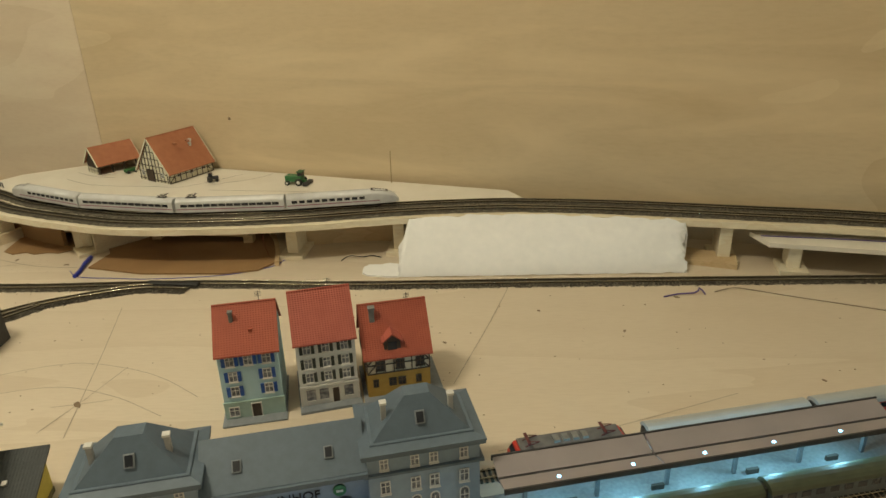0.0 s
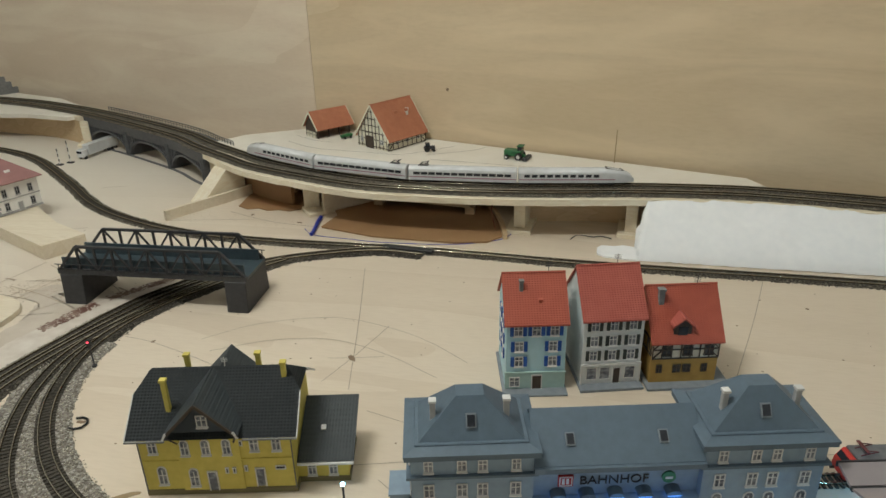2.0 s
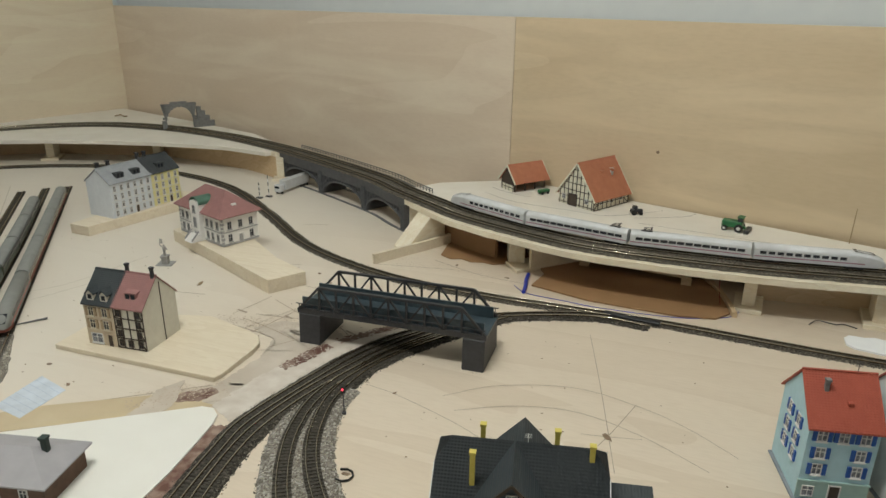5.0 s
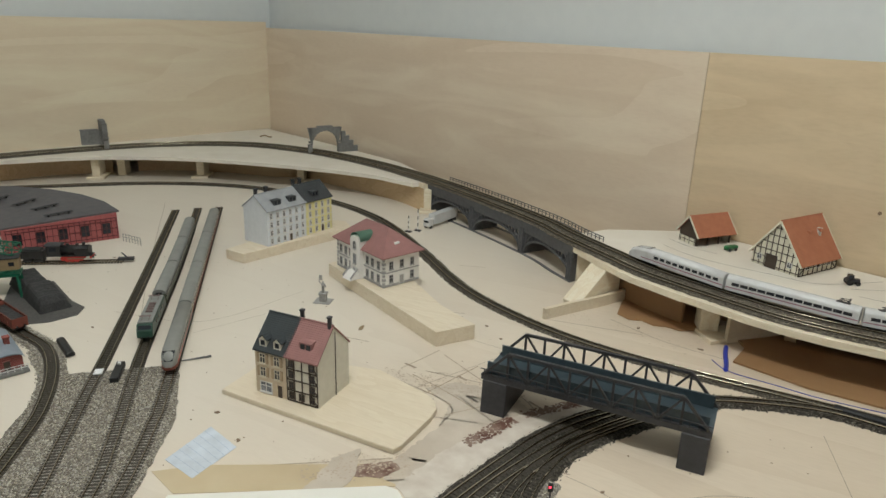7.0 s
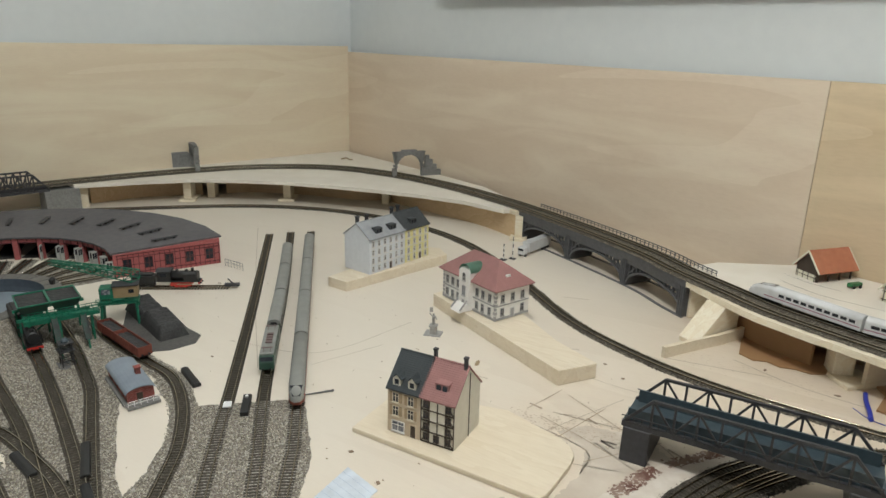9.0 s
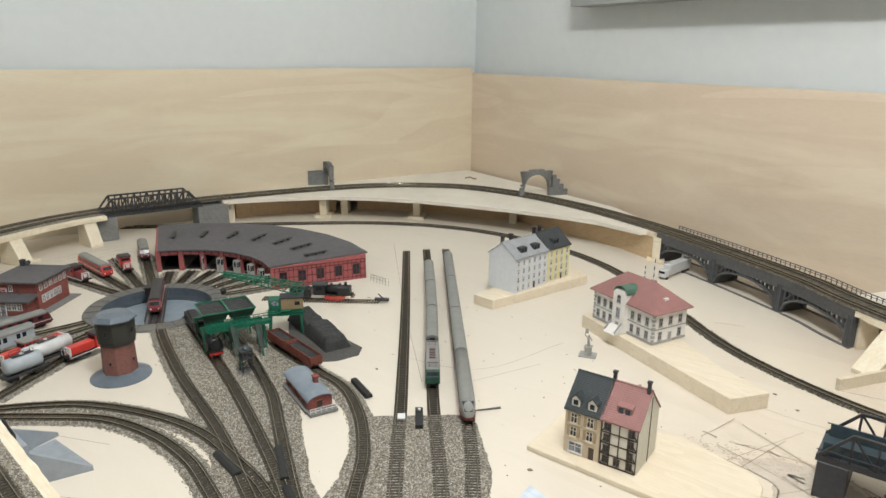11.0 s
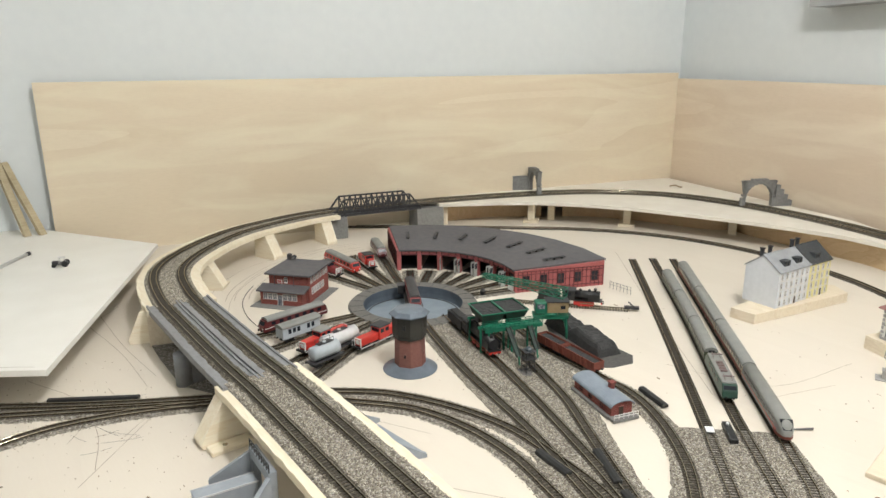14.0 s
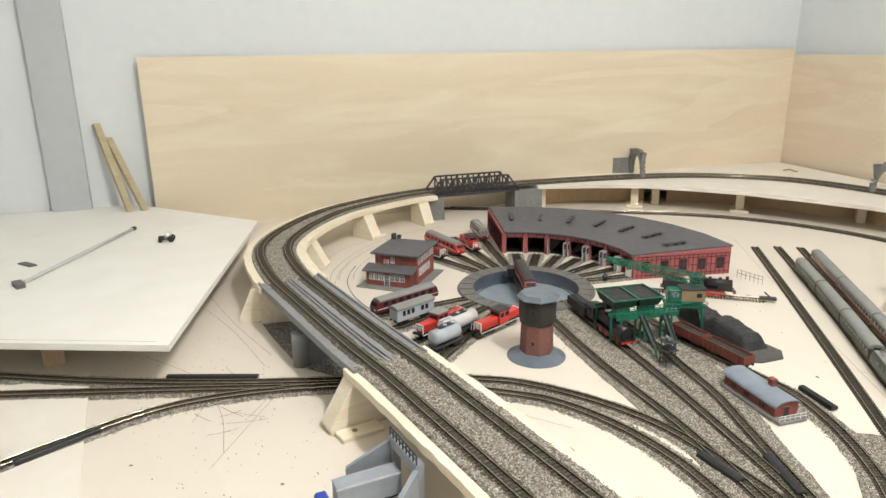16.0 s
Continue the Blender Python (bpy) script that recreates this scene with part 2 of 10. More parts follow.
def along_x(bm, prof, x0, x1, m=None):
    """Extrudes the outline prof of (y, z) from x0 to x1."""
    a = [bm.verts.new((x0, y, z)) for y, z in prof]
    b = [bm.verts.new((x1, y, z)) for y, z in prof]
    bm.faces.new(a[::-1])
    bm.faces.new(b)
    n = len(prof)
    for i in range(n):
        bm.faces.new((a[i], a[(i + 1) % n], b[(i + 1) % n], b[i]))
    if m is not None:
        for w in a + b:
            w.co = m @ w.co
    bmesh.ops.recalc_face_normals(bm, faces=bm.faces)
    return bm


def along_y(bm, prof, y0, y1):
    """Extrudes the outline prof of (x, z) from y0 to y1."""
    a = [bm.verts.new((x, y0, z)) for x, z in prof]
    b = [bm.verts.new((x, y1, z)) for x, z in prof]
    bm.faces.new(a)
    bm.faces.new(b[::-1])
    n = len(prof)
    for i in range(n):
        bm.faces.new((a[(i + 1) % n], a[i], b[i], b[(i + 1) % n]))
    bmesh.ops.recalc_face_normals(bm, faces=bm.faces)
    return bm


def tube(bm, a, b, r0, r1=None, n=10, caps=True):
    """A round bar from a to b."""
    a, b = Vector(a), Vector(b)
    r1 = r0 if r1 is None else r1
    q = (b - a).to_track_quat("Z", "Y").to_matrix()
    ring = [[bm.verts.new(p + q @ Vector((r * math.cos(t), r * math.sin(t), 0))) for t in [2 * math.pi * (i + 0.5) / n for i in range(n)]] for p, r in ((a, r0), (b, r1))]
    for i in range(n):
        f = bm.faces.new((ring[0][i], ring[0][(i + 1) % n], ring[1][(i + 1) % n], ring[1][i]))
        f.smooth = n > 8
    if caps:
        bm.faces.new(ring[0][::-1])
        bm.faces.new(ring[1])
    return bm


def bar(bm, a, b, w, h):
    """A square bar from a to b, w wide and h high."""
    a, b = Vector(a), Vector(b)
    d = b - a
    q = d.to_track_quat("X", "Z").to_matrix().to_4x4()
    return box(bm, 0, -w / 2, -h / 2, d.length, w / 2, h / 2, Matrix.Translation(a) @ q)


def lathe(bm, prof, n=24, c=(0, 0), caps=True):
    """Turns the outline of (r, z) round the z axis."""
    rings = [[bm.verts.new((c[0] + r * math.cos(2 * math.pi * i / n), c[1] + r * math.sin(2 * math.pi * i / n), z)) for i in range(n)] for r, z in prof]
    for a, b in zip(rings, rings[1:]):
        for i in range(n):
            bm.faces.new((a[i], a[(i + 1) % n], b[(i + 1) % n], b[i]))
    if caps and prof[0][0] > 1e-6:
        bm.faces.new(rings[0][::-1])
    if caps and prof[-1][0] > 1e-6:
        bm.faces.new(rings[-1])
    return bm


def spline(pts, step=0.006):
    """A smooth line through pts, in even steps."""
    p = [Vector((*q, 0)[:3]) for q in pts]
    p = [2 * p[0] - p[1]] + p + [2 * p[-1] - p[-2]]
    fine = []
    for a, b, c, d in zip(p, p[1:], p[2:], p[3:]):
        for i in range(40):
            t = i / 40
            fine.append(0.5 * (2 * b + (c - a) * t + (2 * a - 5 * b + 4 * c - d) * t * t + (3 * b - a - 3 * c + d) * t**3))
    fine.append(p[-2])
    run = np.r_[0, np.cumsum([(b - a).length for a, b in zip(fine, fine[1:])])]
    n = max(2, int(run[-1] / step) + 1)
    s = np.linspace(0, run[-1], n)
    xyz = np.array(fine)
    return [Vector(v) for v in np.c_[[np.interp(s, run, xyz[:, k]) for k in range(3)]].T]


def sides(line):
    """The level right-hand normal at each point of a line."""
    out = []
    for i in range(len(line)):
        d = line[min(i + 1, len(line) - 1)] - line[max(i - 1, 0)]
        out.append(Vector((d.y, -d.x, 0)).normalized())
    return out


def shifted(line, off):
    """The line moved to its right by off, a number or one for each point."""
    offs = off if hasattr(off, "__len__") else [off] * len(line)
    return [p + s * o for p, s, o in zip(line, sides(line), offs)]


def swept(bm, line, prof, closed=True):
    """Sweeps the outline prof of (right, up) along a line."""
    rows = [[bm.verts.new(p + s * u + Vector((0, 0, v))) for u, v in prof] for p, s in zip(line, sides(line))]
    n = len(prof)
    for a, b in zip(rows, rows[1:]):
        for i in range(n if closed else n - 1):
            bm.faces.new((a[i], b[i], b[(i + 1) % n], a[(i + 1) % n]))
    if closed:
        bm.faces.new(rows[0])
        bm.faces.new(rows[-1][::-1])
    return bm


def grain_material(name, tones):
    m = mat(name, tones[1], tones[2], rough=0.95, grain=300, bump=0.0)
    nt = m.node_tree
    g = nt.nodes.new("ShaderNodeNewGeometry")
    r = nt.nodes.new("ShaderNodeValToRGB")
    r.color_ramp.interpolation = "CONSTANT"
    e = r.color_ramp.elements
    e[0].position, e[0].color = 0.0, (*tones[0], 1)
    e[1].position, e[1].color = 0.30, (*tones[1], 1)
    for at, c in ((0.58, tones[2]), (0.82, tones[3])):
        k = e.new(at)
        k.color = (*c, 1)
    nt.links.new(g.outputs["Random Per Island"], r.inputs["Fac"])
    nt.links.new(r.outputs[0], nt.nodes["Principled BSDF"].inputs["Base Color"])
    return m


GRAINS = grain_material("loose_grey_ballast", ((0.16, 0.14, 0.11), (0.30, 0.27, 0.215), (0.40, 0.365, 0.295), (0.55, 0.515, 0.435)))
# brown stones, darkened to take in the shadow between the branch tracks
GRAINS_DARK = grain_material("loose_brown_shaded_ballast", ((0.025, 0.021, 0.017), (0.055, 0.047, 0.037), (0.10, 0.087, 0.07), (0.21, 0.19, 0.16)))


def grain_mesh(p, size, seed, name):
    """Small four-sided stones at the places p."""
    rng = np.random.default_rng(seed)
    n = len(p)
    th = rng.uniform(0, 6.28, n)[:, None] + np.arange(4) * 1.5708 + rng.uniform(-0.3, 0.3, (n, 4))
    r = size * rng.uniform(0.55, 1.1, (n, 1)) * rng.uniform(0.8, 1.2, (n, 4))
    v = np.empty((n, 5, 3))
    v[:, :4, 0] = p[:, None, 0] + r * np.cos(th)
    v[:, :4, 1] = p[:, None, 1] + r * np.sin(th)
    v[:, :4, 2] = p[:, None, 2] - 0.0002
    v[:, 4] = p + rng.uniform(-0.3, 0.3, (n, 3)) * size
    v[:, 4, 2] = p[:, 2] + size * rng.uniform(0.5, 1.1, n)
    k = (np.arange(n) * 5)[:, None, None]
    f = k + np.array([[0, 1, 4], [1, 2, 4], [2, 3, 4], [3, 0, 4]])
    me = bpy.data.meshes.new(name)
    me.from_pydata(v.reshape(-1, 3).tolist(), [], f.reshape(-1, 3).tolist())
    return me


ALL_TRACKS = []


def shoulder_grains(line, half, high, seed, dense=3600.0):
    """Places of loose stones on both shoulders of a track's bed."""
    rng = np.random.default_rng(seed)
    q, sd = np.array([tuple(x) for x in line]), np.array([tuple(x) for x in sides(line)])
    L = float(np.linalg.norm(np.diff(q, axis=0), axis=1).sum())
    n = int(L * dense)
    i = rng.integers(0, len(q) - 1, n)
    t = rng.random(n)[:, None]
    p = q[i] * (1 - t) + q[i + 1] * t
    u = rng.uniform(0.0082, half + 0.0055, n) + rng.normal(0, 0.0006, n)
    z = np.where(u < half, high, np.clip(high * (1 - (u - half) / 0.004), 0.0002, None))
    p = p + sd[i] * (u * rng.choice((-1, 1), n))[:, None]
    p[:, 2] += z
    return p


GAUGE = 0.0045
SLEEPER_STEP = 0.0046


def sleeper_mesh(line, name, z=0.0, half=0.0078):
    """All sleepers of one track, joined."""
    v, f = [], []
    sd = sides(line)
    gone, nxt = 0.0, 0.0
    for i in range(len(line) - 1):
        seg = (line[i + 1] - line[i]).length
        while nxt <= gone + seg:
            t = (nxt - gone) / seg
            p = line[i].lerp(line[i + 1], t)
            s = sd[i]
            d = Vector((-s.y, s.x, 0))
            k = len(v)
            for zz in (0.0, 0.0014):
                for a, b in ((-half, -0.0011), (half, -0.0011), (half, 0.0011), (-half, 0.0011)):
                    q = p + s * a + d * b
                    v.append((q.x, q.y, q.z + z + zz))
            f += [(k + 4, k + 5, k + 6, k + 7), (k, k + 1, k + 5, k + 4), (k + 1, k + 2, k + 6, k + 5), (k + 2, k + 3, k + 7, k + 6), (k + 3, k, k + 4, k + 7)]
            nxt += SLEEPER_STEP
        gone += seg
    me = bpy.data.meshes.new(name)
    me.from_pydata(v, [], f)
    me.materials.append(SLEEPER)
    return me


def track(pts, label, bed=None, bed_half=0.0105, bed_high=0.0022, line=None, stones=None):
    """A railway track of the 9 mm gauge: two rails, sleepers and, where it has one, its bed of gravel."""
    line = line or spline(pts)
    if stones is None and bed is BALLAST:
        stones = GRAINS
    t = thing("railway_track", label, "railway track")
    if bed:
        bm = NB()
        swept(bm, line, [(-bed_half - 0.004, 0.0002), (-bed_half, bed_high), (bed_half, bed_high), (bed_half + 0.004, 0.0002)], closed=False)
        rnd = random.Random(len(line))
        for w in bm.verts:
            w.co += Vector((rnd.uniform(-1, 1), rnd.uniform(-1, 1), 0)) * 0.0012
        part("ballast", bm, bed, t, kind="stuff")
        # darker strip of ballast between the rails
        bm = NB()
        swept(bm, line, [(-0.0079, bed_high + 0.0002), (0.0079, bed_high + 0.0002)], closed=False)
        for f in bm.faces:
            f.normal_update()
            if f.normal.z < 0:
                f.normal_flip()
        part("between_rails_ballast", bm, BALLAST_BLACK if "branch" in label else BALLAST_DARK, t, kind="stuff")
        if stones:
            me = grain_mesh(shoulder_grains(line, bed_half, bed_high, len(line)), 0.0011, len(line), "loose_ballast")
            me.materials.append(stones)
            ob = new("loose_ballast", me)
            ob.parent = t
            tagged(ob, kind="stuff")
    ALL_TRACKS.append(np.array([(p.x, p.y) for p in line]))
    z = bed_high - 0.0004 if bed else 0.0003
    ob = new("sleeper_row", sleeper_mesh(line, "sleeper_row", z))
    ob.parent = t
    tagged(ob, kind="stuff")
    for s in (-1, 1):
        bm = NB()
        g = s * GAUGE
        swept(bm, line, [(g - 0.00055, z + 0.0012), (g - 0.0006, z + 0.0030), (g - 0.00035, z + 0.00336), (g, z + 0.00345), (g + 0.00035, z + 0.00336), (g + 0.0006, z + 0.0030), (g + 0.00055, z + 0.0012)])
        for f in bm.faces:
            f.smooth = len(f.verts) == 4
        part("rail", bm, RAIL, t)
    return t


# ---- room ----
CORNER = Vector((-1.897, 1.648, 0))
ANG = -16.1
ROOMM = pose(CORNER.x, CORNER.y, 0, 0, 0, ANG)  # x runs along the long back wall, -y along the short one


def room():
    bm = NB()
    box(bm, -0.03, -3.2, -0.85, -0.13, 0.13, 1.55)
    single("wall_west", bm, ROOM, "pale blue-grey painted room wall", "wall", ROOMM, kind="structure")
    bm = NB()
    box(bm, -0.03, 0.03, -0.85, 3.6, 0.13, 1.55)
    single("wall_north", bm, ROOM, "pale blue-grey painted room wall", "wall", ROOMM, kind="structure")
    bm = NB()
    box(bm, 3.6, -3.2, -0.85, 3.7, 0.13, 1.55)
    single("wall_east", bm, ROOM, "plain pale painted room wall", "wall", ROOMM, kind="structure")
    bm = NB()
    box(bm, -0.03, -3.3, -0.85, 3.7, -3.2, 1.55)
    single("wall_south", bm, ROOM, "plain pale painted room wall", "wall", ROOMM, kind="structure")
    bm = NB()
    box(bm, -0.13, -3.3, 1.55, 3.7, 0.13, 1.6)
    single("ceiling", bm, CEIL, "plain white painted ceiling", "ceiling", ROOMM, kind="structure")
    bm = NB()
    box(bm, -0.13, -3.3, -0.9, 3.7, 0.13, -0.85)
    single("floor", bm, ROOMFLOOR, "grey room floor below the table", "floor", ROOMM, kind="structure")


room()


def lamp_fixture():
    t = thing("ceiling_lamp", "three-globe ceiling lamp hung over the table", "lamp", Matrix.Translation(LAMP))
    glow = mat("lamp_glass", (0.9, 0.88, 0.8), rough=0.4, emit=(1.0, 0.95, 0.86), power=6)
    bm = NB()
    box(bm, -0.2, -0.02, 0.17, 0.2, 0.02, 0.22)
    part("canopy", bevel(bm, 0.004), GREYTRIM, t)
    for x in (-0.15, 0.0, 0.15):
        bm = NB()
        tube(bm, (x, 0, 0.05), (x, 0, 0.17), 0.006)
        part("stem", bm, GREYTRIM, t)
        bm = NB()
        bmesh.ops.create_icosphere(bm, subdivisions=3, radius=0.045)
        part("globe", bm, glow, t, m=Matrix.Translation((x, 0, 0.02)))
        la = bpy.data.lights.new("lamp", "POINT")
        la.energy, la.color, la.shadow_soft_size = 14.0, (1.0, 0.965, 0.91), 0.05
        ob = new("bulb", la)
        ob.parent = t
        ob.location = (x, 0, -0.06)


lamp_fixture()


# ---- table, boards and decks ----
def board_world(pts, z0, z1, material, name, label, category="board", kind="structure"):
    bm = NB()
    slab(bm, pts, z0, z1)
    return single(name, bm, material, label, category, kind=kind)


def R(u, v):
    p = ROOMM @ Vector((u, v, 0))
    return (p.x, p.y)


CT = Vector((-1.618, 0.472, 0))


def layout_board():
    """The baseboard, with the round hole of the turntable sawn through it."""
    bm = NB()
    rim = [(CT.x + 0.088 * math.cos(2 * math.pi * i / 64), CT.y + 0.088 * math.sin(2 * math.pi * i / 64)) for i in range(64)]
    out = [R(0, -2.3), R(3.5, -2.3), R(3.5, 0), R(0, 0)]
    for z in (-0.018, 0.0):
        loops = []
        for loop in (out, rim):
            v = [bm.verts.new((x, y, z)) for x, y in loop]
            loops.append([bm.edges.new((v[i], v[(i + 1) % len(v)])) for i in range(len(v))])
        bmesh.ops.triangle_fill(bm, use_beauty=True, edges=loops[0] + loops[1], normal=(0, 0, 1))
    bm.verts.ensure_lookup_table()
    n = 68
    for k, m in ((0, 4), (4, 64)):
        for i in range(m):
            a, b = k + i, k + (i + 1) % m
            bm.faces.new((bm.verts[a], bm.verts[b], bm.verts[b + n], bm.verts[a + n]))
    bmesh.ops.recalc_face_normals(bm, faces=bm.faces)
    single("layout_board", bm, PLY, "pale birch plywood baseboard with pencil lines", "board", kind="structure")


layout_board()


def backboard(name, m, length, high, material, label):
    bm = NB()
    box(bm, 0, 0, 0, length, 0.01, high)
    single(name, bm, material, label, "board", m, kind="structure")


SEAM = 1.357
backboard("backboard_1", ROOMM @ pose(SEAM + 0.001, 0, 0), 2.1, 0.352, PLY_A, "warm brown plywood backboard standing along the table")
backboard("backboard_2", ROOMM @ pose(0, 0, 0), SEAM, 0.352, PLY_B, "pale plywood backboard standing along the table")
backboard("backboard_3", ROOMM @ pose(0, -1.66, 0, 0, 0, 90), 1.66, 0.368, PLY_C, "light plywood backboard at the table's short end")

DECK = 0.060
LOOP = [(0.95, 0.79), (0.616, 0.889), (0.464, 0.922), (0.3, 0.955), (0.175, 0.972), (0.1, 0.976), (-0.02, 0.968), (-0.152, 0.948), (-0.266, 0.94), (-0.387, 0.943), (-0.48, 0.968),
        (-0.585, 1.008), (-0.65, 1.048), (-0.738, 1.105), (-0.82, 1.165), (-1.011, 1.266), (-1.172, 1.338), (-1.358, 1.396), (-1.55, 1.419), (-1.73, 1.39), (-1.878, 1.278), (-1.975, 1.119), (-2.061, 0.887), (-2.107, 0.704), (-2.127, 0.57), (-2.11, 0.448), (-2.067, 0.331), (-1.979, 0.218), (-1.88, 0.145), (-1.745, 0.112), (-1.6, 0.103), (-1.46, 0.098), (-1.366, 0.097), (-1.27, 0.093), (-1.145, 0.087), (-0.98, 0.078)]
LOOPLINE = spline([(x, y, DECK) for x, y in LOOP])
N_LOOP = len(LOOPLINE)


def near(line, x, y):
    return min(range(len(line)), key=lambda i: (line[i].x - x) ** 2 + (line[i].y - y) ** 2)


I_WIDE0, I_WIDE1 = near(LOOPLINE, -2.09, 0.70), near(LOOPLINE, -1.9, 0.15)
HALF = [0.0145 + 0.0075 * min(1, max(0, (i - I_WIDE0) / (I_WIDE1 - I_WIDE0))) for i in range(N_LOOP)]
track(None, "double track loop's far track on dark ballast", BALLAST_DARK, line=shifted(LOOPLINE, HALF), bed_half=0.009)
track(None, "double track loop's near track on dark ballast", BALLAST_DARK, line=shifted(LOOPLINE, [-h for h in HALF]), bed_half=0.009)


def deck(i0, i1, left, right, thick=0.009, material=PINE_WHITE, taper=0.0):
    """One length of deck; its near rim may draw in towards the far end by taper."""
    line = LOOPLINE[i0 : i1 + 1]
    n = len(line)
    bm = NB()
    ease = lambda i: max(0.0, 1 - (n - 1 - i) * 0.006 / 0.16) ** 2
    rows = [[bm.verts.new(p + q * u + Vector((0, 0, v))) for u, v in ((-left + taper * ease(i), -thick), (-left + taper * ease(i), -0.0004), (right, -0.0004), (right, -thick))] for i, (p, q) in enumerate(zip(line, sides(line)))]
    for a, b in zip(rows, rows[1:]):
        for k in range(4):
            bm.faces.new((a[k], b[k], b[(k + 1) % 4], a[(k + 1) % 4]))
    bm.faces.new(rows[0])
    bm.faces.new(rows[-1][::-1])
    for w in bm.verts:
        k = noise.noise_vector(w.co * 60.0) * 0.0014
        w.co += Vector((k.x, k.y, k.z * 0.3 if w.co.z < DECK - 0.002 else 0.0))
    return single("track_deck", bm, material, "sawn plywood deck carrying the raised tracks", "deck", kind="structure")


I_F1, I_F2 = near(LOOPLINE, -0.703, 1.082), near(LOOPLINE, -1.112, 1.305)
I_T0, I_T1 = near(LOOPLINE, -2.055, 0.865), near(LOOPLINE, -2.12, 0.60)
I_B0, I_B1 = near(LOOPLINE, -1.70, 0.09), near(LOOPLINE, -1.41, 0.08)
deck(0, I_F1, 0.036, 0.032, taper=0.010)
deck(I_F2, I_T0, 0.034, 0.036)
deck(I_T1, I_B0, 0.052, 0.048)
deck(I_B1, N_LOOP - 1, 0.052, 0.050)


# ---- raised decks, their supports and sheets ----
board_world([(-0.745, 1.112), (-0.6, 1.05), (-0.4, 0.982), (-0.2, 0.985), (0.0, 1.0), (0.16, 1.008), (0.14, 1.045), (-0.34, 1.195), (-0.57, 1.262), (-0.70, 1.185)], DECK - 0.0092, DECK + 0.0002, SHEET, "farm_deck", "pale plywood sheet on which the farm stands")
board_world([(-2.034, 0.858), (-1.955, 0.985), (-1.892, 1.066), (-1.80, 1.133), (-1.702, 1.187), (-1.58, 1.230), (-1.465, 1.262), (-1.36, 1.283), (-1.258, 1.294), (-1.15, 1.278), (-1.115, 1.33), (-1.3, 1.45), (-1.60, 1.545), (-1.895, 1.63), (-2.09, 1.05), (-2.10, 0.87)], DECK - 0.0088, DECK - 0.0003, SHEET, "corner_deck", "pale plywood deck filling the corner")
SHEETM = [(-2.095, 0.19), (-2.40, 0.02), (-2.52, -0.45), (-1.99, -0.62), (-1.701, -0.251), (-1.582, -0.09)]
LAMINATE = mat("warm_white_laminate", (0.86, 0.845, 0.79), (0.80, 0.78, 0.72), rough=0.5, grain=14, bump=0.02)
board_world(SHEETM, 0.050, 0.058, LAMINATE, "white_sheet", "large white laminated sheet lying over the board's end")
for x, y in ((-1.75, -0.2), (-2.1, 0.0), (-2.05, -0.45)):
    bm = NB()
    box(bm, x - 0.012, y - 0.012, 0, x + 0.012, y + 0.012, 0.05)
    single("support_post", bm, PINE, "short pine post under the white sheet", "post")
board_world([(-1.69, -0.165), (-1.75, -0.55), (-1.30, -0.6), (-1.38, -0.215)], 0, 0.0016, SHEET, "pale_floor_sheet", "pale sheet lying on the plywood board")

def deck_post(x, y, turn, wide=0.045, high=DECK - 0.0095, deep=0.016, foot=True, label="sawn pine post holding up the track deck"):
    t = thing("deck_support", label, "support", pose(x, y, 0, 0, 0, turn), group="deck supports")
    bm = NB()
    box(bm, -deep / 2, -wide / 2, 0.006 if foot else 0, deep / 2, wide / 2, high)
    part("post", bevel(bm, 0.0006), PINE_WHITE, t)
    if foot:
        bm = NB()
        box(bm, -deep * 1.1, -wide / 2 - 0.012, 0, deep * 1.1, wide / 2, 0.006)
        part("foot", bevel(bm, 0.0006), PINE_WHITE, t)
    return t


for x, y, a in ((-0.170, 0.965, -5), (-0.018, 0.972, -5), (0.425, 0.925, -10), (-1.122, 1.300, 22)):
    deck_post(x, y, a)


def wedge(x, y, side, run=0.034, wide=0.024, back=0.05, foot=0.0, edge=0.036, skew=0.0, plate=True):
    """A sawn wedge bracket: its sloping edge falls from the deck's rim to the board."""
    i = near(LOOPLINE, x, y)
    p, n = LOOPLINE[i], sides(LOOPLINE)[i] * side
    o = p + n * (edge - 0.004)
    wedge_at(pose(o.x, o.y, 0, 0, 0, math.degrees(math.atan2(n.y, n.x)) + skew), run, wide, back, plate)


def wedge_at(m, run, wide, back, plate):
    t = thing("deck_bracket", "wedge-shaped sawn softwood bracket under the deck", "bracket", m, group="deck brackets")
    bm = NB()
    z = DECK - 0.0095
    along_y(bm, [(-back, 0.0), (run, 0.0), (run + 0.002, 0.007), (0.004, z), (-back, z)], -wide / 2, wide / 2)
    part("wedge", bevel(bm, 0.0007), PINE_WHITE, t)
    if plate:
        bm = NB()
        box(bm, -0.02, wide / 2 + 0.0003, 0, run * 0.9, wide / 2 + 0.020, 0.005)
        f = part("foot_plate", bevel(bm, 0.0007), PINE_WHITE, t)
        bm = NB()
        tube(bm, (run * 0.3, wide / 2 + 0.010, 0.005), (run * 0.3, wide / 2 + 0.010, 0.0054), 0.003, n=12)
        part("screw", bm, RAIL, f)


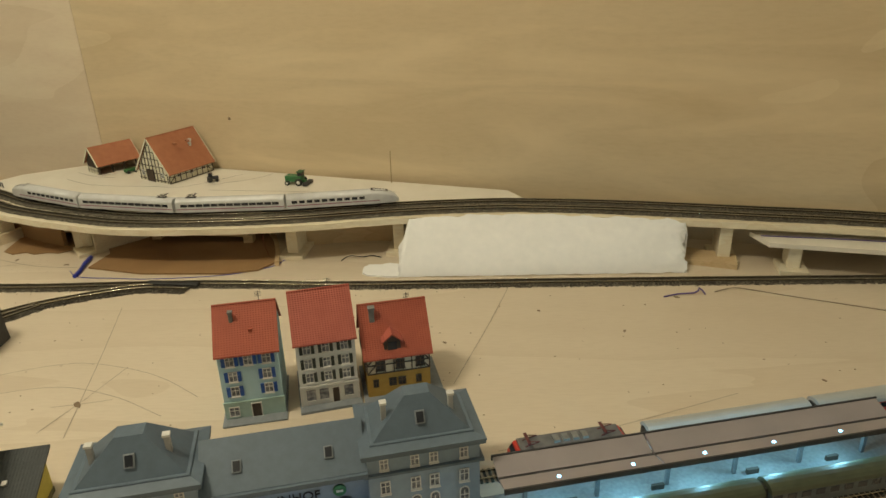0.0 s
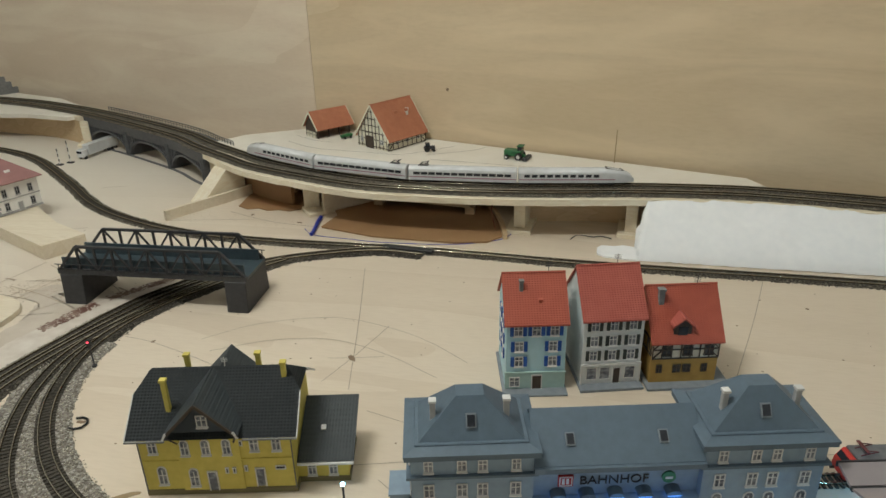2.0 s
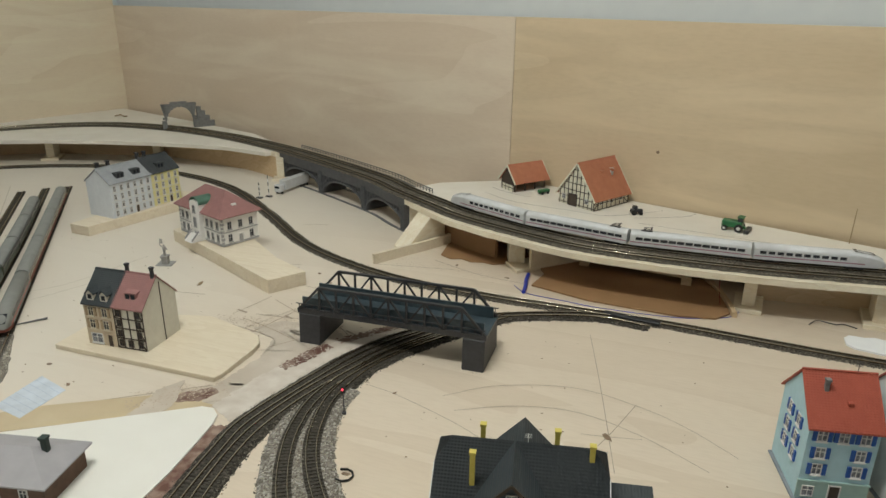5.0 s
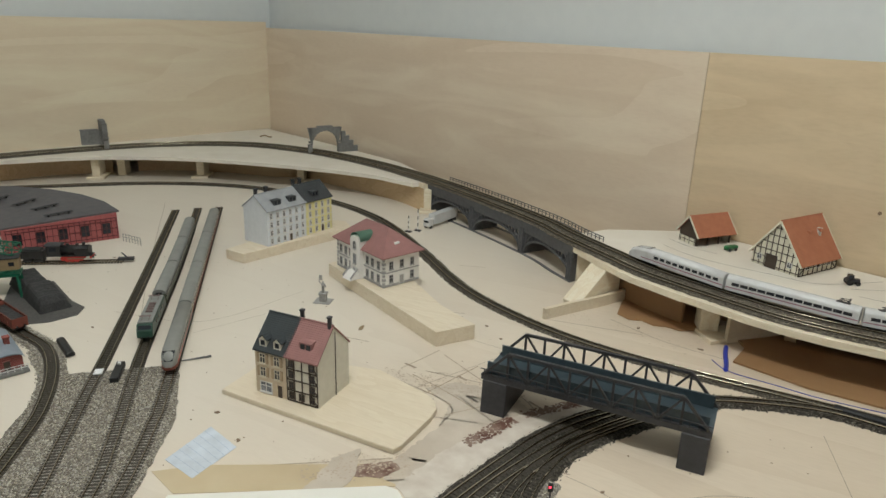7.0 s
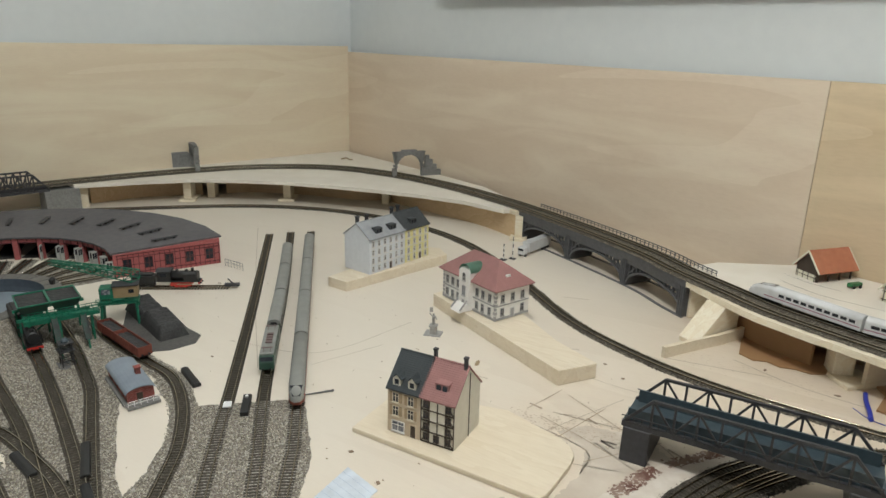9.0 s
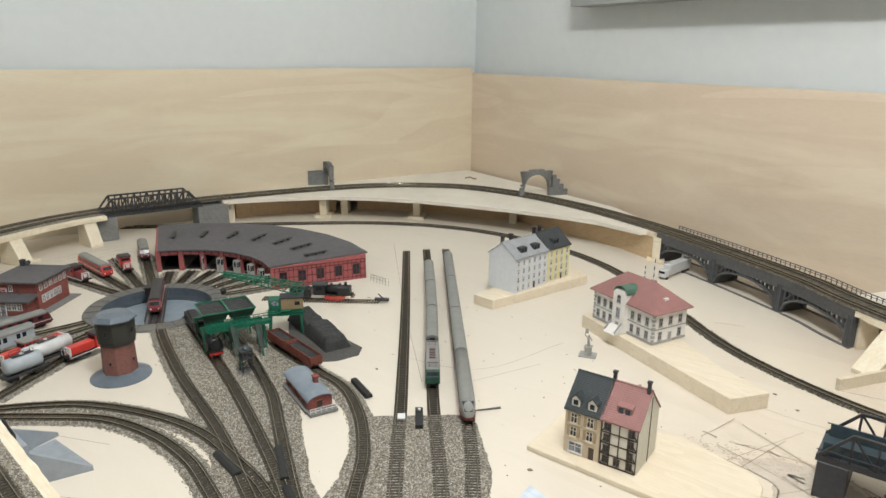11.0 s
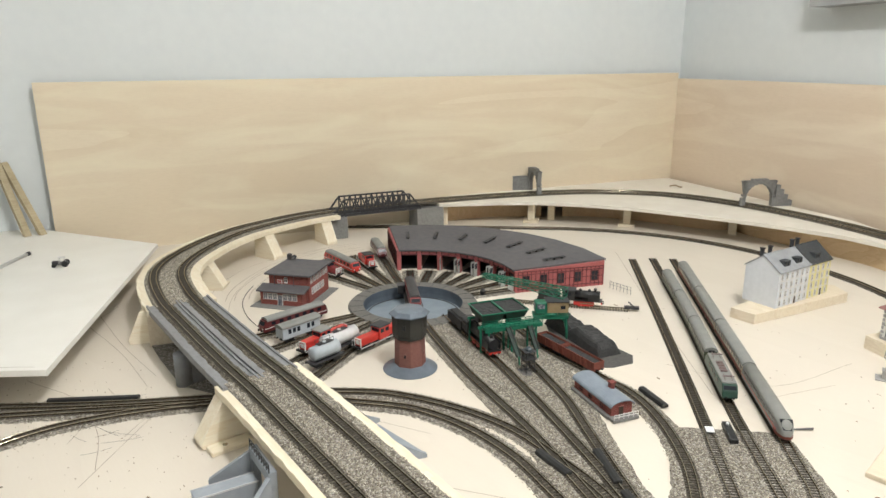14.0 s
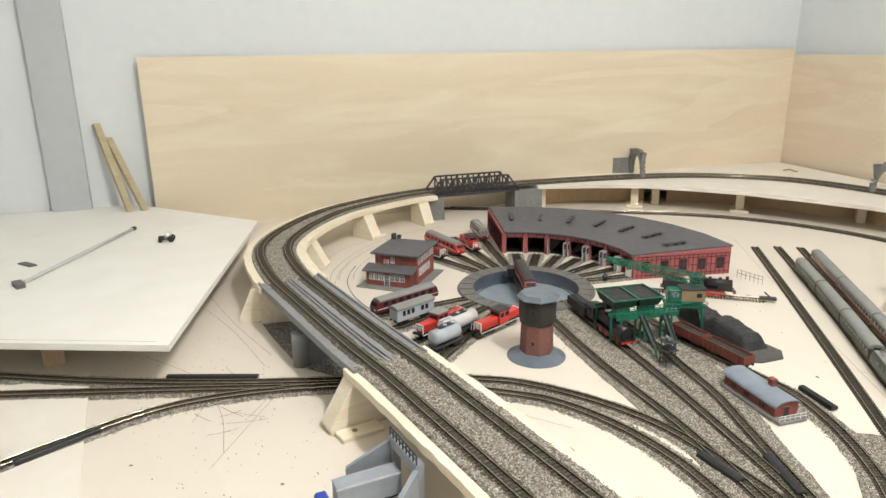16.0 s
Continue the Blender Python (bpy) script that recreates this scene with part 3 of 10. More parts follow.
# side: 1 is the loop's outer rim, -1 its inner one
wedge(-1.402, 0.097, 1, 0.030, 0.024, edge=0.050)
wedge(-1.738, 0.096, 1, 0.022, 0.020, 0.03, edge=0.052, plate=False, skew=-20)
for x, y in ((-1.955, 0.200), (-2.080, 0.392), (-2.125, 0.560)):
    wedge(x, y, -1, 0.026, 0.026, 0.03, edge=0.050, plate=y < 0.5)
wedge(-0.652, 1.050, -1, 0.056, 0.018, 0.03, plate=False, skew=10, edge=0.033)
wedge(-0.635, 1.040, -1, 0.056, 0.0175, 0.03, plate=False, skew=10, edge=0.034)
wedge_at(pose(-0.497, 0.985, 0, 0, 0, -70), 0.003, 0.024, 0.03, False)
wedge_at(pose(-0.700, 1.074, 0, 0, 0, -62), 0.003, 0.026, 0.03, False)
bm = NB()
slab(bm, [(-0.513, 0.980), (-0.487, 0.948), (-0.455, 0.986), (-0.480, 1.014)], 0, 0.0055)
single("foot_board", bevel(bm, 0.0006), PINE_WHITE, "small sawn board lying at the foot of the deck post", "board")
for x, y, a in ((-2.070, 0.893, 70), (-1.938, 1.092, 40), (-1.922, 1.150, 40), (-1.752, 1.248, 35), (-1.535, 1.372, 30)):
    deck_post(x, y, a, 0.05, deep=0.018, foot=x in (-1.938, -1.752), label="sawn pine post set back under the corner deck")

# warm closing boards that stand under the decks
def closing_board(pts, z1, material=PINE):
    bm = NB()
    swept(bm, spline([(x, y, 0) for x, y in pts]), [(-0.003, 0), (-0.003, z1), (0.003, z1), (0.003, 0)])
    return single("closing_board", bm, material, "warm pine board standing on edge under the deck", "board", kind="structure")


# this one is brown, not pine, to stand in for shade under the deck
closing_board([(-0.61, 1.078), (-0.50, 1.06), (-0.42, 1.08), (-0.33, 1.11)], DECK - 0.0095, SHADED_BROWN)
closing_board([(-0.188, 0.912), (-0.196, 0.95), (-0.212, 1.0), (-0.235, 1.045)], 0.007)
closing_board([(-0.472, 0.968), (-0.426, 1.015), (-0.385, 1.06), (-0.345, 1.10)], DECK - 0.0095, PINE_PALE)
closing_board([(-0.172, 0.985), (-0.08, 1.0), (-0.018, 1.0)], DECK - 0.0095)
closing_board([(-1.72, 0.062), (-1.708, 0.095), (-1.695, 0.135)], DECK - 0.0095, PINE_PALE)
closing_board([(-2.075, 0.915), (-2.043, 1.027), (-1.99, 1.10), (-1.95, 1.14)], DECK - 0.0095)
closing_board([(-1.92, 1.19), (-1.876, 1.242), (-1.74, 1.31), (-1.60, 1.352), (-1.545, 1.40)], DECK - 0.0095)
closing_board([(-1.535, 1.39), (-1.482, 1.375), (-1.363, 1.355), (-1.23, 1.332), (-1.122, 1.288)], DECK - 0.0095)

# curved skirts of sawn wood that close the deck's sides
def skirt(i0, i1, off, z0=0.0, z1=DECK - 0.0095, label="thin curved plywood skirt below the deck, coloured as shade"):
    bm = NB()
    swept(bm, [Vector((p.x, p.y, 0)) for p in shifted(LOOPLINE, off)[i0 : i1 + 1]], [(-0.003, z0), (-0.003, z1), (0.003, z1), (0.003, z0)])
    return single("deck_skirt", bm, SHADED_BROWN, label, "board", kind="structure")


# its brown paints the dark of the gap behind the posts
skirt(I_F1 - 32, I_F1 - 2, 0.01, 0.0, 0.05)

# the sloping sawn boards where the raised deck meets the viaduct
bm = NB()
swept(bm, spline([(-0.70, 0.905, 0), (-0.672, 0.955, 0), (-0.645, 1.0, 0), (-0.625, 1.045, 0)]), [(-0.003, 0), (-0.003, 0.016), (0.003, 0.016), (0.003, 0)])
single("bent_strip", bm, PINE_PALE, "thin bent plywood strip standing on edge", "strip")
board_world([(-0.455, 0.912), (-0.372, 0.890), (-0.255, 0.885), (-0.21, 0.895), (-0.193, 0.918), (-0.208, 0.986), (-0.236, 1.041), (-0.26, 1.09), (-0.45, 1.12), (-0.47, 1.0), (-0.447, 0.96)], 0.0005, 0.003, SHADED_BROWN, "brown_sheet", "brown hardboard sheet under the deck, shade in its colour")
board_world([(-0.625, 1.03), (-0.618, 0.978), (-0.598, 0.967), (-0.582, 0.974), (-0.565, 0.966), (-0.548, 0.972), (-0.53, 0.969), (-0.515, 0.979), (-0.485, 1.015), (-0.50, 1.057), (-0.607, 1.074)], 0.0005, 0.0016, SHADED_BROWN, "brown_sheet", "brown hardboard with a ragged edge under the deck, shade in its colour")
for x0, y0, x1, y1 in ((-0.40, 1.02, -0.25, 1.0), (-0.56, 1.06, -0.48, 1.05)):
    bm = NB()
    bar(bm, (x0, y0, 0.02), (x1, y1, 0.02), 0.018, 0.014)
    box(bm, x0 - 0.006, y0 - 0.008, 0, x0 + 0.008, y0 + 0.008, 0.014)
    box(bm, x1 - 0.008, y1 - 0.008, 0, x1 + 0.006, y1 + 0.008, 0.014)
    single("batten", bm, PINE, "softwood batten lying in the shade under the deck", "batten")


def plaster_slope():
    """A lumpy plaster bank between the lower track and the deck."""
    bm = NB()
    nx, ny = 90, 22
    grid = []
    for i in range(nx + 1):
        row = []
        for j in range(ny + 1):
            s, t = i / nx, j / ny
            x = -0.012 + s * 0.375 + (t - 0.5) * 0.01 + (0.012 * noise.noise(Vector((0, t * 6, 3))) if i in (0, nx) else 0)
            rim = LOOPLINE[near(LOOPLINE, x, 0.95)].y - 0.0372
            y = 0.868 + t * (rim - 0.868)
            z = 0.001 + (DECK - 0.001) * (t ** 0.75) + 0.0035 * noise.noise(Vector((x * 45, y * 45, 0.5))) * (0.3 + t) + 0.0012 * noise.noise(Vector((x * 170, y * 170, 2)))
            crumble = max(0.0, (s - 0.88) / 0.12)
            x += crumble * (0.010 * noise.noise(Vector((t * 9, s * 14, 4))) + 0.006 * noise.noise(Vector((t * 31, s * 40, 8))))
            z += crumble * (0.005 * noise.noise(Vector((x * 90, y * 90, 5))) - 0.004 * t * crumble)
            if i in (0, nx):
                z *= 0.72
            row.append(bm.verts.new((x, y, max(z, 0.0006))))
        grid.append(row)
    for i in range(nx):
        for j in range(ny):
            f = bm.faces.new((grid[i][j], grid[i + 1][j], grid[i + 1][j + 1], grid[i][j + 1]))
            f.smooth = True
    # its ends and back down to the board
    for line in (grid[0], grid[-1]):
        low = [bm.verts.new((v.co.x, v.co.y, 0)) for v in line]
        for k in range(ny):
            bm.faces.new((line[k], line[k + 1], low[k + 1], low[k]))
    single("plaster_bank", bm, PLASTER, "rough white plaster bank below the track deck", "plaster bank", kind="structure")
    bm = NB()
    pts = []
    for k in range(16):
        a = 2 * math.pi * k / 16
        r = 1 + 0.35 * noise.noise(Vector((math.cos(a) * 2, math.sin(a) * 2, 7)))
        pts.append((-0.03 + 0.035 * r * math.cos(a), 0.89 + 0.022 * r * math.sin(a)))
    slab(bm, pts, 0, 0.0022)
    single("plaster_spill", bm, PLASTER, "thin spill of white plaster on the board", "plaster")


plaster_slope()

# the deck's lower continuation past the bank
bm = NB()
slab(bm, [(0.452, 0.905), (0.462, 0.865), (0.95, 0.745), (0.97, 0.80)], 0.036, 0.042)
single("lower_shelf", bm, SHEET, "pale plywood shelf below the track deck", "shelf", kind="structure")
for x, y in ((0.50, 0.88), (0.8, 0.81)):
    deck_post(x, y, -12, 0.03, 0.0355)
bm = NB()
slab(bm, [(0.36, 0.90), (0.43, 0.875), (0.44, 0.91), (0.38, 0.94)], 0, 0.007)
single("wood_offcut", bm, PINE, "pale wooden offcut on the board", "offcut")


# ---- tracks on the board ----
G = lambda pts: [(x, y, 0.0) for x, y in pts]
track(G([(-2.187, 0.673), (-1.96, 0.93), (-1.79, 1.105), (-1.635, 1.2), (-1.47, 1.24), (-1.306, 1.228), (-1.156, 1.173), (-0.99, 1.055), (-0.855, 0.949), (-0.745, 0.894), (-0.63, 0.862), (-0.509, 0.853), (-0.385, 0.855), (-0.267, 0.856), (-0.1, 0.847), (0.03, 0.845), (0.2, 0.845), (0.6, 0.84), (1.0, 0.83)]), "long single track round the foot of the raised loop", BALLAST_DARK, stones=GRAINS_DARK, bed_half=0.0075, bed_high=0.0016)
OUTER = G([(-0.287, 0.842), (-0.349, 0.845), (-0.41, 0.826), (-0.475, 0.793), (-0.53, 0.743), (-0.570, 0.688), (-0.595, 0.63), (-0.612, 0.565), (-0.624, 0.51), (-0.628, 0.475), (-0.624, 0.441), (-0.618, 0.401), (-0.610, 0.36), (-0.595, 0.30), (-0.56, 0.15)])
SECOND = G([(-0.520, 0.740), (-0.550, 0.69), (-0.576, 0.63), (-0.594, 0.575), (-0.605, 0.53), (-0.611, 0.485), (-0.610, 0.45), (-0.603, 0.405), (-0.595, 0.372), (-0.58, 0.32), (-0.55, 0.2)])
THIRD = G([(-0.46, 0.800), (-0.513, 0.735), (-0.550, 0.67), (-0.575, 0.61), (-0.586, 0.547), (-0.578, 0.494), (-0.562, 0.453), (-0.542, 0.418), (-0.5195, 0.388), (-0.492, 0.361), (-0.44, 0.322), (-0.3, 0.25)])
FOURTH = G([(-0.506, 0.735), (-0.538, 0.685), (-0.560, 0.64), (-0.570, 0.60), (-0.5715, 0.548), (-0.5585, 0.498), (-0.539, 0.459), (-0.513, 0.425), (-0.484, 0.397), (-0.445, 0.371), (-0.38, 0.34), (-0.2, 0.3)])
track(OUTER, "curved branch track on near-black ballast", BALLAST_BLACK, stones=GRAINS_DARK, bed_half=0.0095)
track(SECOND, "curved branch track on near-black ballast", BALLAST_BLACK, stones=GRAINS_DARK, bed_half=0.0095, bed_high=0.0021)
for pts, high in ((THIRD, 0.0020), (FOURTH, 0.0019)):
    whole = spline(pts)
    k = near(whole, -0.58, 0.575)
    track(pts, "curved branch track on near-black ballast", BALLAST_BLACK, line=whole[: k + 1], stones=GRAINS_DARK, bed_half=0.0095, bed_high=high)
    track(pts, "curved branch track on grey ballast", BALLAST, line=whole[k:], bed_half=0.0165, bed_high=high)
track(G([(-1.542, 0.988), (-1.293, 0.727), (-1.1, 0.521), (-1.033, 0.447), (-0.975, 0.384), (-0.91, 0.31), (-0.84, 0.2)]), "straight storage siding with black sleepers", None)
track(G([(-1.518, 1.025), (-1.28, 0.776), (-1.073, 0.549), (-0.95, 0.423), (-0.885, 0.35), (-0.8, 0.22)]), "straight storage siding with black sleepers", None)
track(G([(-1.489, 1.055), (-1.001, 0.529), (-0.93, 0.449), (-0.87, 0.37), (-0.78, 0.24)]), "straight storage siding with black sleepers", None)
track(G([(-1.42, 0.53), (-1.326, 0.505), (-1.231, 0.495), (-1.168, 0.487), (-1.105, 0.455), (-1.046, 0.408), (-1.008, 0.365), (-0.96, 0.3), (-0.90, 0.2)]), "curved yard track past the shed", BALLAST)
YARD = [[(-1.545, 0.437), (-1.465, 0.405), (-1.339, 0.364), (-1.196, 0.327), (-1.085, 0.288), (-0.98, 0.25), (-0.85, 0.2)],
        [(-1.535, 0.478), (-1.353, 0.422), (-1.247, 0.386), (-1.151, 0.350), (-1.065, 0.315), (-0.95, 0.262), (-0.83, 0.21)],
        [(-1.46, 0.50), (-1.337, 0.462), (-1.275, 0.438), (-1.215, 0.413), (-1.151, 0.376), (-1.063, 0.325), (-0.99, 0.285)]]
for y in YARD:
    track(G(y), "yard track between turntable and points", BALLAST)
track(G([(-1.76, -0.285), (-1.652, -0.158), (-1.563, -0.036), (-1.493, 0.078), (-1.44, 0.165), (-1.404, 0.213), (-1.362, 0.254), (-1.288, 0.292), (-1.21, 0.311), (-1.133, 0.307), (-1.06, 0.295), (-0.93, 0.25)]), "curved track passing under the raised bridge", BALLAST)
track(G([(-1.70, -0.29), (-1.616, -0.151), (-1.548, -0.04), (-1.49, 0.05)]), "track joining the curve by points", BALLAST)
track(G([(-1.47, -0.42), (-1.51, -0.29), (-1.533, -0.19), (-1.542, -0.104), (-1.52, -0.015), (-1.478, 0.075), (-1.42, 0.16), (-1.368, 0.211), (-1.313, 0.253), (-1.244, 0.273), (-1.173, 0.275), (-1.107, 0.262), (-0.95, 0.22)]), "curved track passing under the raised bridge", BALLAST)


def gravel_patch(pts, z, label="patch of fine grey ballast between the tracks"):
    """A ragged spread of ballast grains."""
    rnd = random.Random(int(abs(pts[0][0]) * 1e4))
    out = []
    n = len(pts)
    for i in range(n):
        a, b = Vector(pts[i]), Vector(pts[(i + 1) % n])
        k = max(1, int((b - a).length / 0.008))
        for j in range(k):
            p = a.lerp(b, j / k)
            out.append((p.x + rnd.uniform(-1, 1) * 0.0014, p.y + rnd.uniform(-1, 1) * 0.0014))
    bm = NB()
    slab(bm, out, 0.0, z)
    ob = single("ballast_patch", bm, BALLAST, label, "ballast", kind="stuff")
    PATCHES.append((pts, z))
    return ob


PATCHES = []


def inside(p, poly):
    """Which of the places p lie within an outline."""
    hit = np.zeros(len(p), bool)
    for (x0, y0), (x1, y1) in zip(poly, poly[1:] + poly[:1]):
        if y0 != y1:
            hit ^= ((p[:, 1] < y0) != (p[:, 1] < y1)) & (p[:, 0] < x0 + (p[:, 1] - y0) * (x1 - x0) / (y1 - y0))
    return hit


def clear_of_tracks(p, gap=0.0083):
    keep = np.ones(len(p), bool)
    for q in ALL_TRACKS:
        box_ok = (p[:, 0] > q[:, 0].min() - 0.02) & (p[:, 0] < q[:, 0].max() + 0.02) & (p[:, 1] > q[:, 1].min() - 0.02) & (p[:, 1] < q[:, 1].max() + 0.02) & keep
        i = np.nonzero(box_ok)[0]
        for part_ in np.array_split(i, max(1, len(i) // 4000)):
            if len(part_):
                d = ((p[part_, None, :2] - q[None]) ** 2).sum(2).min(1)
                keep[part_] &= d > gap * gap
    return p[keep]


def scatter(poly, z, seed, dense=300000.0):
    """Loose stones over a patch of ballast, clear of the tracks."""
    a = np.array(poly)
    lo, hi = a.min(0), a.max(0)
    rng = np.random.default_rng(seed)
    n = int((hi - lo).prod() * dense)
    p = np.c_[rng.uniform(lo[0], hi[0], n), rng.uniform(lo[1], hi[1], n), np.full(n, z)]
    p = clear_of_tracks(p[inside(p, list(poly))])
    me = grain_mesh(p, 0.0012, seed, "loose_ballast")
    me.materials.append(GRAINS)
    tagged(new("loose_ballast", me), label="loose grey and brown ballast stones between the tracks", category="ballast", kind="stuff")


def scatter_deck(i0, i1, lo, hi, seed):
    """Loose stones over the ballast of the raised deck."""
    line = LOOPLINE[i0:i1]
    q, sd = np.array([tuple(x) for x in line]), np.array([tuple(x) for x in sides(line)])
    rng = np.random.default_rng(seed)
    n = int(len(q) * 0.006 * (hi - lo) * 330000)
    i = rng.integers(0, len(q) - 1, n)
    t = rng.random(n)[:, None]
    p = q[i] * (1 - t) + q[i + 1] * t + sd[i] * rng.uniform(lo, hi, n)[:, None]
    p[:, 2] += 0.0018
    p = clear_of_tracks(p)
    me = grain_mesh(p, 0.0012, seed, "loose_ballast")
    me.materials.append(GRAINS)
    tagged(new("loose_ballast", me), label="loose grey and brown ballast stones on the deck", category="ballast", kind="stuff")


gravel_patch([(-1.55, 0.42), (-1.33, 0.345), (-1.19, 0.305), (-0.85, 0.17), (-0.85, 0.25), (-1.05, 0.34), (-1.12, 0.385), (-1.17, 0.42), (-1.25, 0.475), (-1.34, 0.50), (-1.47, 0.535)], 0.0012)
gravel_patch([(-1.10, 0.455), (-1.006, 0.546), (-0.92, 0.468), (-0.74, 0.2), (-0.96, 0.2), (-1.03, 0.36)], 0.0013)
gravel_patch([(-1.18, 0.47), (-1.10, 0.44), (-1.03, 0.37), (-0.94, 0.2), (-0.91, 0.2), (-1.0, 0.37), (-1.08, 0.46), (-1.16, 0.50)], 0.0010)
bm = NB()
swept(bm, LOOPLINE[I_B1 + 1 :], [(-0.042, -0.0003), (-0.039, 0.0018), (0.038, 0.0018), (0.041, -0.0003)], closed=False)
single("deck_ballast", bm, BALLAST, "grey ballast spread over the raised deck", "ballast", kind="stuff")
bm = NB()
swept(bm, LOOPLINE[I_T1 : I_B0], [(-0.036, -0.0003), (-0.033, 0.0018), (0.033, 0.0018), (0.036, -0.0003)], closed=False)
single("deck_ballast", bm, BALLAST, "grey ballast spread over the curved deck", "ballast", kind="stuff")


for k, (pts, z) in enumerate(PATCHES):
    scatter(pts, z, 40 + k)
scatter_deck(I_B1 + 1, N_LOOP, -0.041, 0.040, 50)
scatter_deck(I_T1, I_B0, -0.035, 0.035, 51)


def buffer_bits():
    for x, y, a in ((-1.045, 0.494, 47),):
        t = thing("uncoupler", "small black uncoupler box beside the siding", "uncoupler", pose(x, y, 0.0013, 0, 0, 133))
        bm = NB()
        box(bm, -0.02, -0.0045, 0, 0.02, 0.0045, 0.006)
        part("housing", bevel(bm, 0.0006), BLACK, t)
        bm = NB()
        tube(bm, (0.012, 0, 0.006), (0.012, 0, 0.0085), 0.0018)
        part("button", bm, WHITE, t)
        bm = NB()
        box(bm, -0.006, -0.0045, 0.0, 0.006, 0.0045, 0.0012)
        single("white_tag", bm, WHITE, "small white tag lying between the rails", "tag", pose(-1.063, 0.483, 0.0035, 0, 0, 133))
    for x, y, a, l in ((-1.15, 0.50, -20, 0.05), (-1.02, 0.30, 158, 0.07), (-1.09, 0.335, 150, 0.06), (-1.0, 0.262, 158, 0.08), (-1.585, -0.045, 56, 0.11), (-1.522, -0.215, 104, 0.08), (-1.13, 0.297, 172, 0.05), (-0.31, 0.852, 175, 0.07)):
        bm = NB()
        along_x(bm, [(-0.005, 0), (0.005, 0), (0.0045, 0.004), (0.001, 0.0055), (-0.004, 0.005)], -l / 2, l / 2)
        single("point_motor", bevel(bm, 0.0005), BLACK, "flat black point motor beside the track", "point motor", pose(x, y, 0.0014, 0, 0, a), group="point motors")


buffer_bits()


# ---- viaduct ----
def viaduct():
    iron = mat("blue_grey_viaduct_plastic", (0.115, 0.118, 0.125), (0.080, 0.082, 0.088), rough=0.6, grain=160, bump=0.3)
    line = LOOPLINE[I_F1 : I_F2 + 1]
    run = np.r_[0, np.cumsum([(q - p).length for p, q in zip(line, line[1:])])]
    px, py = [p.x for p in line], [p.y for p in line]
    nx, ny = [-n.x for n in sides(line)], [-n.y for n in sides(line)]
    L = float(run[-1])
    t = thing("viaduct", "dark blue-grey viaduct of three open ribbed arches", "viaduct")

    def vp(name, bm, material, parent):
        """Links a part after bending it along the loop."""
        for w in bm.verts:
            x, y = w.co.x, w.co.y
            over_ = max(0.0, x - L)
            w.co.x = np.interp(x, run, px) + y * np.interp(x, run, nx) + over_ * (px[-1] - px[-2]) / (run[-1] - run[-2])
            w.co.y = np.interp(x, run, py) + y * np.interp(x, run, ny) + over_ * (py[-1] - py[-2]) / (run[-1] - run[-2])
        return part(name, bm, material, parent)

    def strip(bm, y0, z0, y1, z1, n=36):
        """A straight bar in short pieces, ready for bending."""
        rows = [[bm.verts.new((L * i / n, y, z)) for y, z in ((y0, z0), (y1, z0), (y1, z1), (y0, z1))] for i in range(n + 1)]
        for p, q in zip(rows, rows[1:]):
            for i in range(4):
                bm.faces.new((p[i], p[(i + 1) % 4], q[(i + 1) % 4], q[i]))
        bm.faces.new(rows[0])
        bm.faces.new(rows[-1][::-1])
        bmesh.ops.recalc_face_normals(bm, faces=bm.faces)

    top, bay, pw = 0.0475, L / 3, 0.0075
    crown = lambda u: 0.004 + 0.0300 * math.sqrt(max(0.0, 1 - u * u))
    for y0, y1 in ((-0.031, -0.026), (0.0175, 0.0225)):
        for k in range(3):
            c, h = bay * (k + 0.5), bay / 2 - pw
            bm = NB()
            n = 26
            for i in range(n):
                u0, u1 = -1 + 2 * i / n, -1 + 2 * (i + 1) / n
                p = [(c + h * u0, crown(u0)), (c + h * u1, crown(u1)), (c + (h + 0.002) * u1, crown(u1) + 0.0034), (c + (h + 0.002) * u0, crown(u0) + 0.0034)]
                v = [bm.verts.new((x, y, z)) for y in (y0 - 0.0008, y1 + 0.0008) for x, z in p]
                for q in ((0, 1, 2, 3), (7, 6, 5, 4), (0, 4, 5, 1), (2, 6, 7, 3)):
                    bm.faces.new([v[j] for j in q])
            bmesh.ops.remove_doubles(bm, verts=bm.verts, dist=1e-5)
            bmesh.ops.recalc_face_normals(bm, faces=bm.faces)
            vp("arch_ring", bm, iron, t)
            m = 15
            for i in range(m):
                u = -1 + 2 * (i + 0.5) / m
                x = c + (h + 0.001) * u
                if crown(u) + 0.003 < top - 0.001:
                    bm = NB()
                    box(bm, x - 0.0010, y0, crown(u) + 0.002, x + 0.0010, y1, top)
                    vp("spandrel_rib", bm, iron, t)
            for s in (-1, 1):
                bm = NB()
                bar(bm, (c + s * h * 1.0, (y0 + y1) / 2, 0.020), (c + s * h * 0.60, (y0 + y1) / 2, top), 0.003, 0.002)
                vp("spandrel_brace", bm, iron, t)
        bm = NB()
        strip(bm, y0 - 0.001, top - 0.0075, y1 + 0.001, top)
        vp("upper_band", bm, iron, t)
        bm = NB()
        strip(bm, y0 - 0.0022, top, y1 + 0.0022, top + 0.003)
        vp("cornice", bm, iron, t)
    for k in range(4):
        x = min(max(bay * k, pw), L - pw)
        bm = NB()
        along_x(bm, [(-0.034, 0), (0.025, 0), (0.0235, top), (-0.032, top)], x - pw * 0.75, x + pw * 0.75)
        p = vp("pier", bm, iron, t)
        for y in (-0.0345, 0.0248):
            for dx in (-0.0042, 0.0, 0.0042):
                bm = NB()
